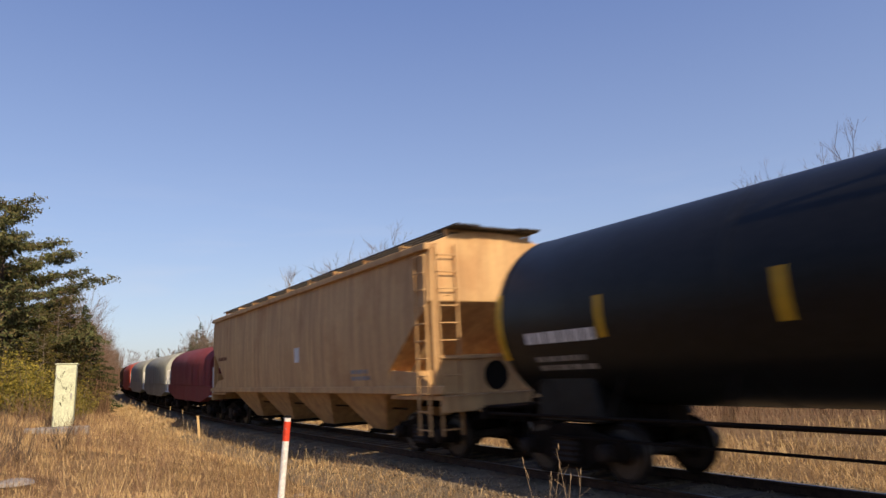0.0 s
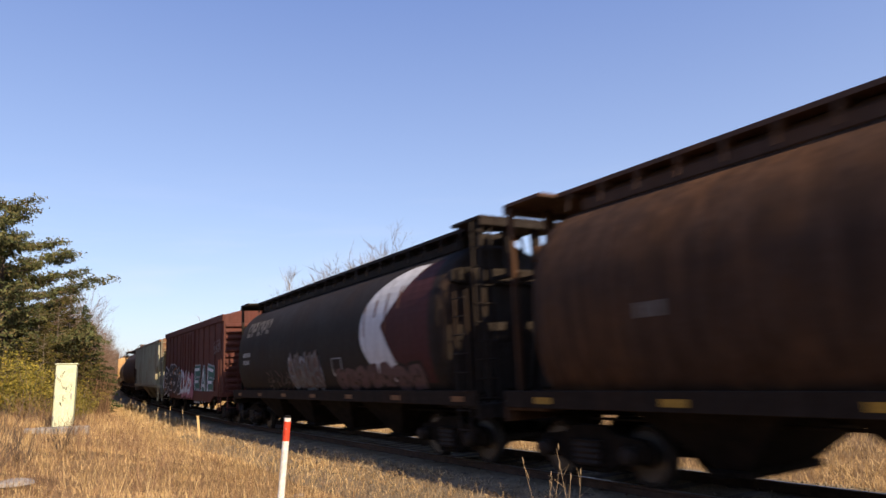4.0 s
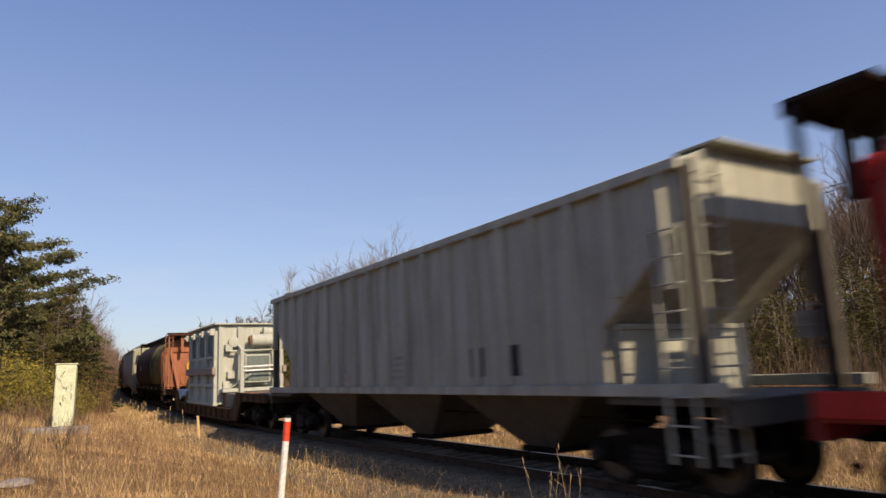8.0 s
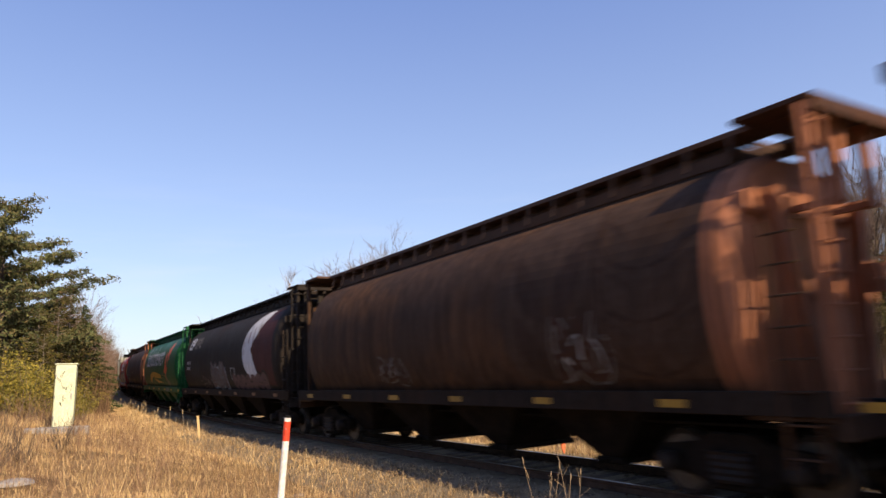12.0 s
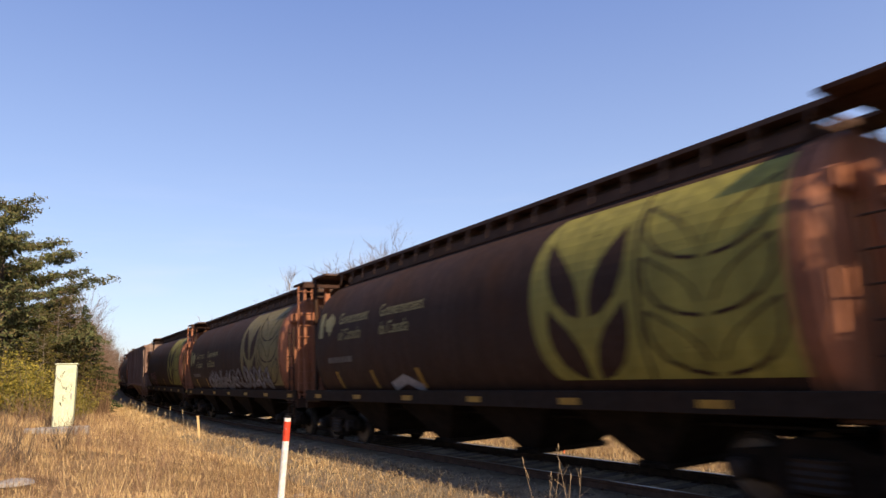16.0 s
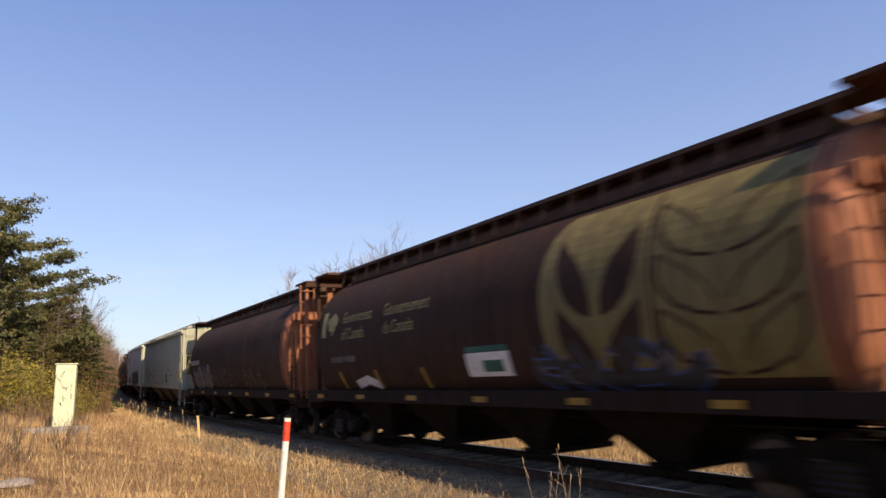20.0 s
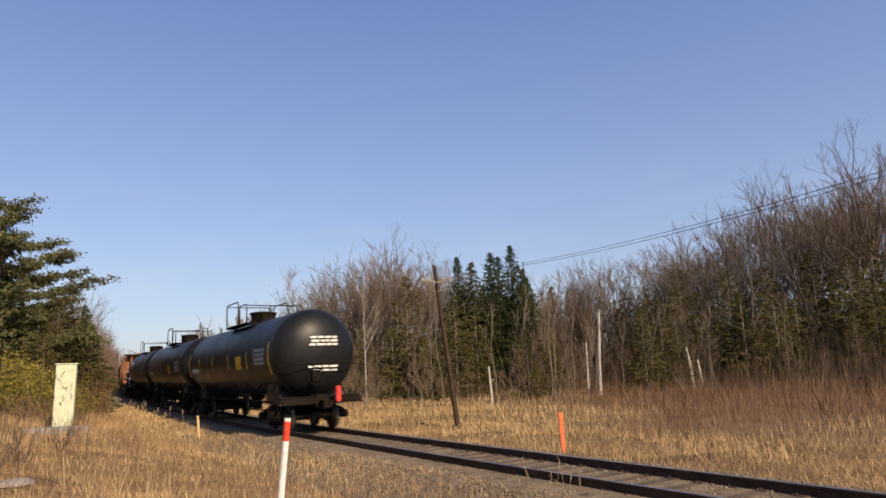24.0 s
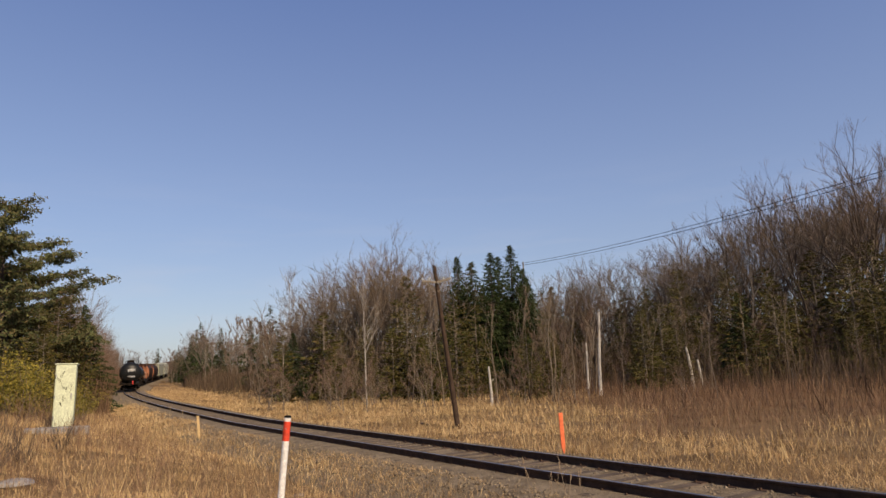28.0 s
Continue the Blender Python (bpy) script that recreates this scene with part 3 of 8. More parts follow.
def swoop(p0, p1, p2, w0, w1, n=6):
    """A curved stroke from p0 over p1 to p2 whose width runs from w0 to w1, as quads."""
    rows = []
    for k in range(n + 1):
        u = k / n
        x = (1 - u) ** 2 * p0[0] + 2 * u * (1 - u) * p1[0] + u * u * p2[0]
        z = (1 - u) ** 2 * p0[1] + 2 * u * (1 - u) * p1[1] + u * u * p2[1]
        dx = 2 * (1 - u) * (p1[0] - p0[0]) + 2 * u * (p2[0] - p1[0])
        dz = 2 * (1 - u) * (p1[1] - p0[1]) + 2 * u * (p2[1] - p1[1])
        d = math.hypot(dx, dz) or 1
        w = (w0 + (w1 - w0) * u) / 2
        rows.append(((x - dz / d * w, z + dx / d * w), (x + dz / d * w, z - dx / d * w)))
    return [[a[0], a[1], b[1], b[0]] for a, b in zip(rows, rows[1:])]


def graffiti(car, x, z, w, h, mats, curve, seed, letters=6):
    """Spray paint: interlocking curved strokes with dark outlines and loose lines, one part a letter."""
    rng = random.Random(seed)
    step = w / letters
    for k in range(letters):
        cx, cz = x - (k + 0.5) * step, z + h / 2 + rng.uniform(-0.06, 0.06) * h
        a, c = step * 0.5, h * 0.46
        sx, sz = rng.choice((-1, 1)), rng.choice((-1, 1))
        legs = [((cx - sx * a, cz - c), (cx - sx * a * rng.uniform(0.6, 1.5), cz + c * rng.uniform(-0.3, 0.6)), (cx - sx * a * rng.uniform(-0.2, 0.7), cz + c)),
                ((cx - sx * a * 0.8, cz + sz * c), (cx + sx * a * rng.uniform(0.8, 1.7), cz + sz * c * rng.uniform(0.5, 1.1)), (cx + sx * a * rng.uniform(0.3, 0.9), cz - sz * c * rng.uniform(0.0, 0.5))),
                ((cx + sx * a * 0.9, cz + c * rng.uniform(-0.4, 0.4)), (cx + sx * a * rng.uniform(-0.2, 1.4), cz - c * rng.uniform(0.6, 1.3)), (cx - sx * a * rng.uniform(0.2, 1.1), cz - c * rng.uniform(0.6, 1.0)))]
        if rng.random() < 0.5:
            legs.append(((cx - a, cz + c * rng.uniform(-0.3, 0.3)), (cx, cz + c * rng.uniform(-0.5, 0.5)), (cx + a, cz + c * rng.uniform(-0.3, 0.3))))
        wd = min(step, h) * rng.uniform(0.24, 0.34)
        rim = 0.035 + 0.05 * h
        wide = [(wd * rng.uniform(0.7, 1.25), wd * rng.uniform(0.5, 1.1)) for _ in legs]
        edge = sum((swoop(*p, q[0] + rim, q[1] + rim) for p, q in zip(legs, wide)), [])
        face = sum((swoop(*p, *q) for p, q in zip(legs, wide)), [])
        g = decal(car, "graffiti_letter", edge, mats[1], curve, 0.005)
        decal(g, "graffiti_face", face, mats[0], curve, 0.016)
        p = [(cx + rng.uniform(-0.6, 0.6) * step, cz + rng.uniform(-0.5, 0.55) * h) for _ in range(3)]
        decal(g, "graffiti_stroke", swoop(*p, 0.03 + 0.03 * h, 0.02), mats[2], curve, 0.026)


def bubble_piece(car, x, z, w, h, fill, rim, curve, seed, letters=6, marks=3, lift=0.0):
    """Fat touching letters with one dark outline round them all and small cuts inside."""
    rng = random.Random(seed)
    step = w / letters
    for k in range(letters):
        cx, cz = x - (k + 0.5) * step, z + h * rng.uniform(0.44, 0.56)
        n = 14
        body = []
        for i in range(n):
            a = 2 * math.pi * i / n
            c, s = math.cos(a), math.sin(a)
            q = rng.uniform(0.88, 1.12) / (abs(c) ** 3.2 + abs(s) ** 3.2) ** (1 / 3.2)
            body.append((c * q * step * 0.5, s * q * h * 0.46))
        e = 0.045 + 0.06 * h
        out = [(cx - a * (1 + e / (step * 0.55)), cz + b * (1 + e / (h * 0.47))) for a, b in body]
        g = decal(car, "graffiti_outline", [out], rim, curve, lift + 0.004 + 0.0004 * k)
        decal(g, "graffiti_letter", [[(cx - a, cz + b) for a, b in body]], fill, curve, lift + 0.012 + 0.0004 * k)
        cuts = []
        for _ in range(marks):
            p = (cx + rng.uniform(-0.35, 0.35) * step, cz + rng.uniform(-0.4, 0.35) * h)
            cuts += swoop(p, (p[0] + rng.uniform(-0.1, 0.1), p[1] + rng.uniform(0.0, 0.2) * h), (p[0] + rng.uniform(-0.22, 0.22) * step, p[1] + rng.uniform(-0.1, 0.25) * h), 0.09 * h + 0.02, 0.03, 4)
        if cuts:
            decal(g, "graffiti_stroke", cuts, rim, curve, lift + 0.02)


def reflectors(car, xs, z, curve, w=0.35, h=0.1, mat="yellow"):
    for x in xs:
        decal(car, "reflector", [rect(x, z, w, h)], MAT[mat], curve, 0.005)


def outlets(car, xs, top, bottom, half, mat, wide=1.25, top_z=1.2, low=0.32, gate=True):
    """Hopper bays under the body with their gates."""
    def make():
        b = Build()
        b.loft([[(-half, -wide, top_z), (half, -wide, top_z), (half, wide, top_z), (-half, wide, top_z)], [(-bottom, -0.75, low + 0.08), (bottom, -0.75, low + 0.08), (bottom, 0.75, low + 0.08), (-bottom, 0.75, low + 0.08)]])
        return b.mesh("hopper_bay", False, 0.02)

    def gate_mesh():
        b = Build().box(-bottom - 0.06, bottom + 0.06, -0.82, 0.82, low, low + 0.09, 0.02)
        b.box(-0.03, 0.03, 0.8, 1.05, low + 0.02, low + 0.08)
        return b.mesh("outlet_gate")
    for x in xs:
        o = part("hopper_bay", cached(("bay", bottom, half, wide, top_z, low), make), mat, car, at=pose(x, 0, 0))
        part("outlet_gate", cached(("gate", bottom, low), gate_mesh), MAT["iron"], o)


def brake_gear(car):
    """Air reservoir, pipe and rods under the frame."""
    def res():
        return Build().turned([(0.02, -0.55), (0.17, -0.5), (0.2, -0.4), (0.2, 0.4), (0.17, 0.5), (0.02, 0.55)], "x", 14).mesh("air_reservoir", True)

    def pipe():
        return Build().tube([(-6.8, 0.9, 0.92), (-3, 0.95, 0.93), (3, 0.95, 0.93), (6.8, 0.9, 0.92)], 0.022, 5).mesh("brake_pipe")
    part("air_reservoir", cached("res", res), MAT["iron"], car, at=pose(-4.9, -0.5, 0.85))
    part("brake_pipe", cached("pipe", pipe), MAT["iron"], car)


def running_gear(car, length, tc):
    for e in (1, -1):
        truck(car, e * tc / 2)
        coupler(car, e * (length / 2 - 0.38), e)
    brake_gear(car)


def cylindrical_hopper(car, length, body, roof, end_mat):
    """Canadian style covered hopper with bulging sides."""
    half = length / 2 - 1.3
    edge = length / 2 - 0.42

    def shell():
        zs = [1.22 + (4.26 - 1.22) * k / 16 for k in range(17)]
        right = [(cyl_y(z), z) for z in zs]
        ring0 = right + [(-y, z) for y, z in reversed(right)]
        rings = []
        for x in (-half + 0.4, -half / 2, 0, half / 2, half - 0.4):
            rings.append([(x, y, z) for y, z in ring0])
        return Build().loft(rings).mesh("body", True)

    def end_sheet():
        zs = [1.22 + (4.26 - 1.22) * k / 16 for k in range(17)]
        right = [(cyl_y(z), z) for z in zs]
        ring0 = right + [(-y, z) for y, z in reversed(right)]
        rings = []
        for x, k in ((0, 0.88), (0.05, 0.94), (0.14, 0.978), (0.26, 0.995), (0.42, 1.002)):
            rings.append([(x, y * k, 2.6 + (z - 2.6) * (0.5 + 0.5 * k)) for y, z in ring0])
        return Build().loft(rings).mesh("end_sheet", True)

    def seam():
        b = Build()
        zs = [1.25 + (4.2 - 1.25) * k / 14 for k in range(15)]
        for x in [half * 2 * (k / 9 - 0.5) * 0.96 for k in range(10)]:
            b.loft([[(x - 0.03, cyl_y(z) + d, z), (x + 0.03, cyl_y(z) + d, z)] for z, d in ((z, 0.004) for z in zs)], caps=False, closed=False)
        return b.mesh("weld_seams")

    def sill():
        b = Build().prism([(-edge, 1.36), (-edge, 1.09), (edge, 1.09), (edge, 1.36)], 1.38, 1.46)
        b.prism([(-edge, 1.13), (-edge, 1.09), (edge, 1.09), (edge, 1.13)], 1.2, 1.38)
        return b.mesh("side_sill", False, 0.01)

    def centre_sill():
        return Build().box(-edge, edge, -0.16, 0.16, 0.9, 1.2, 0.03).mesh("centre_sill")

    def walkway():
        return Build().loft([[(x, 0.25, 4.54), (x, 0.77, 4.54), (x, 0.77, 4.52), (x, 0.8, 4.52), (x, 0.8, 4.59), (x, 0.25, 4.59)] for x in (-edge, edge)]).mesh("roof_walkway")

    def trough():
        return Build().box(-half + 0.5, half - 0.5, -0.66, 0.66, 4.1, 4.5, 0.12).mesh("hatch_trough")

    def bracket():
        b = Build().box(-0.03, 0.03, -0.8, 0.8, 4.45, 4.54)
        for y in (-1, 1):
            b.bar((0, y * 0.78, 4.53), (0, y * 0.84, 4.22), 0.045, 0.03)
        return b.mesh("roof_bracket")

    def end_platform():
        b = Build().box(-0.52, 0.5, -1.18, 1.18, 4.52, 4.585)
        b.box(-0.52, -0.48, -1.18, 1.18, 4.4, 4.52)
        return b.mesh("end_platform", False, 0.008)

    def post():
        return Build().box(-0.045, 0.045, -0.045, 0.045, 1.1, 4.5).mesh("corner_post", False, 0.01)

    def brace():
        b = Build().loft([[(0.02, 0.95, 3.7), (-0.16, 0.95, 3.7), (-0.16, 1.0, 3.7), (0.02, 1.0, 3.7)], [(0.02, 0.42, 1.13), (-0.3, 0.42, 1.13), (-0.3, 0.47, 1.13), (0.02, 0.47, 1.13)]])
        b.loft([[(-0.16, 0.9, 3.7), (-0.19, 0.9, 3.7), (-0.19, 1.06, 3.7), (-0.16, 1.06, 3.7)], [(-0.3, 0.36, 1.13), (-0.33, 0.36, 1.13), (-0.33, 0.52, 1.13), (-0.3, 0.52, 1.13)]])
        return b.mesh("end_brace")

    def beam():
        return Build().box(-0.07, 0.05, -1.3, 1.3, 3.42, 3.68, 0.03).mesh("end_beam")

    def floor():
        b = Build().box(-0.94, 0.12, -1.42, 1.42, 1.04, 1.12, 0.02)
        b.box(-0.94, -0.84, -1.42, 1.42, 0.86, 1.1)
        return b.mesh("end_sill", False, 0.01)

    def hole():
        b = Build()
        b.turned([(0.3, 0.0), (0.34, 0.0), (0.34, 0.05), (0.3, 0.05)], "x", 20)
        return b.mesh("opening_rim")

    def opening():
        return Build().turned([(0.301, 0.004), (0.301, 0.012)], "x", 20).mesh("end_opening")

    def hatch():
        return Build().box(-0.55, 0.55, -0.3, 0.3, 4.52, 4.6, 0.03).mesh("hatch_cover")

    part("body", cached(("cyl", length), shell), body, car)
    part("weld_seam_strip", cached(("seam", length), seam), body, car)
    for s in (1, -1):
        part("side_sill", cached(("sill", length), sill), MAT["sill_dirt"] if body not in (MAT["green"], MAT["red"]) else body, car, at=pose(0, 0, 0, 0, 0, 0 if s > 0 else 180))
    part("centre_sill", cached(("csill", length), centre_sill), MAT["iron"], car)
    for s in (0, 180):
        part("roof_walkway", cached(("walk", length), walkway), roof, car, at=pose(0, 0, 0, 0, 0, s))
    part("hatch_trough", cached(("trough", length), trough), roof, car)
    for k in range(20):
        part("roof_bracket", cached("bracket", bracket), roof, car, at=pose(-half + 0.35 + (2 * half - 0.7) * k / 19, 0, 0))
    for k in range(4):
        part("hatch_cover", cached("hatch", hatch), roof, car, at=pose(-half + 1.8 + (2 * half - 3.6) * k / 3, 0, 0))
    for e in (1, -1):
        r = pose(0, 0, 0, 0, 0, 0 if e < 0 else 180)
        # rear end faces the sun: brown cars take the sunlit copy of their paint
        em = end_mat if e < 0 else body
        fm = MAT["cp_black"] if body == MAT["red"] else em
        at = lambda x, y=0.0, z=0.0: r @ pose(-x, y, z)
        part("end_platform", cached("endplat", end_platform), MAT["brown_b"] if em == MAT["brown_sunlit"] else roof, car, at=at(edge - 0.45))
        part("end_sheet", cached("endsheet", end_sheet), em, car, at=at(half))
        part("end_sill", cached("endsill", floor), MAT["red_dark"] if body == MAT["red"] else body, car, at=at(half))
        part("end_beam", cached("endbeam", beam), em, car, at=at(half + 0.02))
        for y in (-1.12, 1.12):
            part("corner_post", cached("cpost", post), fm, car, at=at(edge - 0.06, y))
        for y in (-0.34, 0.34):
            part("platform_post", cached("ppost", lambda: Build().box(-0.06, 0.06, -0.08, 0.08, 3.45, 4.5, 0.02).bar((0.0, 0, 3.5), (0.62, 0, 3.5), 0.08).mesh("platform_post")), fm, car, at=at(edge - 0.2, y))
        for k, y in enumerate((1, -1)):
            part("end_brace", cached("brace", brace), em, car, at=at(half + 0.08) @ (pose(0, 0, 0) if y > 0 else Matrix.Scale(-1, 4, (0, 1, 0))))
        part("opening_rim", cached("rim", hole), fm, car, at=at(half + 0.05, 0, 1.78) @ Matrix.Diagonal((1, 0.95, 1.35, 1)))
        part("end_opening", cached("opening", opening), MAT["dark"], car, at=at(half + 0.02, 0, 1.78) @ Matrix.Diagonal((1, 0.95, 1.35, 1)))
        lx = -edge + 0.02 if e < 0 else edge - 0.02
        ladder(car, lx, 1.12 if e < 0 else -1.12, 1.1, 4.45, 0.42, 90 if e < 0 else -90, fm)
        ladder(car, (-edge + 0.36) if e < 0 else (edge - 0.36), 1.44 if e < 0 else -1.44, 0.55, 3.2, 0.4, 0 if e < 0 else 180, MAT["cp_black"] if body == MAT["red"] else body)
    hand_brake(car, -half - 0.55, -0.55, 2.6, end_mat, -1)
    outlets(car, (-3.9, -1.1, 1.7, 4.5), 1.2, 0.24, 1.24, MAT["iron"] if body != MAT["green"] else MAT["green_dark"], 1.3, 1.2, 0.26)
    running_gear(car, length, length - 3.9)


def tank_car(car, length, end_gap=0.65, deck_x=-0.6, stripe="yellow"):
    half = length / 2 - end_gap
    R, Z = 1.457, 2.536

    def shell():
        h = 0.72
        prof = [(R * math.sin(a), -half + h - h * math.cos(a)) for a in (math.pi / 2 * k / 8 for k in range(0, 9))]
        prof[0] = (0.01, -half)
        b = Build().turned(prof + [(r, -x) for r, x in reversed(prof)], "x", 56, (0, 0, Z))
        return b.mesh("tank_shell", True)

    def bands():
        b = Build()
        b.turned([(R + 0.001, -0.04), (R + 0.008, -0.03), (R + 0.008, 0.03), (R + 0.001, 0.04)], "x", 40, (0, 0, Z))
        return b.mesh("seam_band", True)

    def bolster():
        b = Build().prism([(-0.75, 0.86), (0.75, 0.86), (0.55, 1.9), (-0.55, 1.9)], -1.05, 1.05)
        return b.mesh("saddle", False, 0.03)

    def stub():
        b = Build().box(-1.9, 1.3, -0.22, 0.22, 0.76, 1.16, 0.03)
        b.box(-1.95, -1.82, -1.35, 1.35, 0.86, 1.06)
        b.box(-1.82, -1.1, -1.35, 1.35, 1.06, 1.1)
        return b.mesh("stub_sill", False, 0.012)

    def dome():
        b = Build().turned([(0.5, -0.12), (0.5, 0.32), (0.55, 0.33), (0.55, 0.4), (0.3, 0.44), (0.02, 0.45)], "z", 20, (0, 0, Z + R))
        return b.mesh("manway", True)

    def valve():
        return Build().turned([(0.16, -0.1), (0.16, 0.25), (0.2, 0.26), (0.2, 0.32), (0.02, 0.34)], "z", 14, (0, 0, Z + R)).mesh("valve", True)

    def grate():
        b = Build()
        for y in (-0.85, 0.85):
            b.box(-1.6, 1.6, y - 0.2, y + 0.2, Z + R - 0.12, Z + R - 0.08)
        for x in (-1.6, 1.6):
            b.box(x - 0.06, x + 0.06, -1.05, 1.05, Z + R - 0.16, Z + R - 0.08)
        return b.mesh("platform")

    def rail():
        b = Build()
        zt, zb = Z + R + 0.85, Z + R - 0.1
        for y in (-1.03, 1.03):
            b.tube([(-1.6, y, zb), (-1.6, y, zt - 0.1), (-1.5, y, zt), (0.2, y, zt), (0.3, y, zt - 0.1), (0.3, y, zb)], 0.024, 6)
            b.tube([(0.5, y, zb), (0.5, y, zt - 0.3), (0.6, y, zt - 0.22), (1.5, y, zt - 0.22), (1.6, y, zt - 0.3), (1.6, y, zb)], 0.024, 6)
        b.tube([(-1.6, -1.03, zt - 0.05), (-1.6, 1.03, zt - 0.05)], 0.02, 6)
        b.tube([(1.6, -1.03, zt - 0.27), (1.6, 1.03, zt - 0.27)], 0.02, 6)
        return b.mesh("safety_railing")

    def side_rail():
        b = Build().tube([(-half + 0.2, 1.42, 0.98), (half - 0.2, 1.42, 0.98)], 0.028, 6)
        b.tube([(-half + 1.5, 1.2, 0.66), (half - 1.5, 1.2, 0.66)], 0.02, 5)
        for k in range(8):
            x = -half + 1.2 + (2 * half - 2.4) * k / 7
            b.bar((x, 1.42, 0.98), (x, 1.1, 1.55), 0.04)
        return b.mesh("side_handrail")

    def outlet():
        b = Build().turned([(0.3, 1.12), (0.28, 0.9), (0.16, 0.82), (0.16, 0.6), (0.2, 0.58), (0.2, 0.5), (0.02, 0.48)], "z", 14)
        b.box(-0.5, 0.5, -0.04, 0.04, 0.6, 1.0)
        return b.mesh("bottom_outlet", False)

    body = part("tank_shell", cached(("tank", length), shell), MAT["black"], car)
    for x in (-half + 0.72, -half / 3, half / 3, half - 0.72):
        part("seam_band", cached("band", bands), MAT["black"], body, at=pose(x, 0, 0))
    part("manway", cached("manway", dome), MAT["iron"], car, at=pose(deck_x - 0.3, 0, 0))
    part("valve", cached("valve", valve), MAT["iron"], car, at=pose(deck_x - 1.2, 0.25, 0))
    part("valve", cached("valve", valve), MAT["iron"], car, at=pose(deck_x + 0.9, -0.2, 0))
    part("platform", cached("grate", grate), MAT["iron"], car, at=pose(deck_x, 0, 0))
    part("safety_railing", cached("railing", rail), MAT["iron"], car, at=pose(deck_x, 0, 0, 0, 0, 180))
    for s in (0, 180):
        part("side_handrail", cached(("siderail", length), side_rail), MAT["iron"], car, at=pose(0, 0, 0, 0, 0, s))
    part("bottom_outlet", cached("boutlet", outlet), MAT["iron"], car)
    tcx = half - 1.75
    for e in (1, -1):
        part("saddle", cached("saddle", bolster), MAT["black"], car, at=pose(e * tcx, 0, 0))
        part("stub_sill", cached("stub", stub), MAT["iron"], car, at=pose(e * tcx, 0, 0, 0, 0, 0 if e < 0 else 180))
        ladder(car, e * (half - 0.3), 1.36 * -e if e > 0 else 1.36, 0.45, 1.25, 0.4, 0 if e < 0 else 180, MAT["iron"])
    c = lambda z: math.sqrt(max(R * R - (z - Z) ** 2, 0.01))
    for x in (7.0, -6.3):
        decal(car, "reflector", [rect(x, 1.85, 0.16, 1.1)], MAT[stripe], c, 0.012)
    for x in (4.65, 1.9, -0.85, -3.6):
        decal(car, "reflector", [rect(x, 2.1, 0.13, 0.6)], MAT[stripe], c, 0.012)
    # end lettering and beam
    def end_bars():
        b = Build()
        rng = random.Random(3)
        for k, z in enumerate((2.98, 2.86, 2.74, 2.02, 1.9)):
            y = -0.62
            while y < 0.25:
                w = rng.uniform(0.12, 0.3)
                b.box(-half - 0.002 + 0.36 * (1 - math.sqrt(max(0.0, 1 - ((y + w) ** 2 + (z - Z) ** 2) / R ** 2))) * 2 - 0.02, -half + 0.25, y, y + w, z, z + 0.07)
                y += w + 0.05
        return b.mesh("end_lettering")
    part("end_lettering", cached(("endbars", length), end_bars), MAT["white_letter"], car)
    for e in (1, -1):
        truck(car, e * tcx)
        coupler(car, e * (length / 2 - 0.38), e)
    hand_brake(car, -half - 0.1, 0.2, 1.75, MAT["iron"], -1)
    part("end_grab_rail", cached(("endrail", length), lambda: Build().tube([(-half + 0.25, 1.4, 2.1), (-half - 0.15, 0.9, 2.15), (-half - 0.2, -0.9, 2.15), (-half + 0.25, -1.4, 2.1)], 0.02, 5).mesh("end_grab_rail")), MAT["iron"], car)
    return c


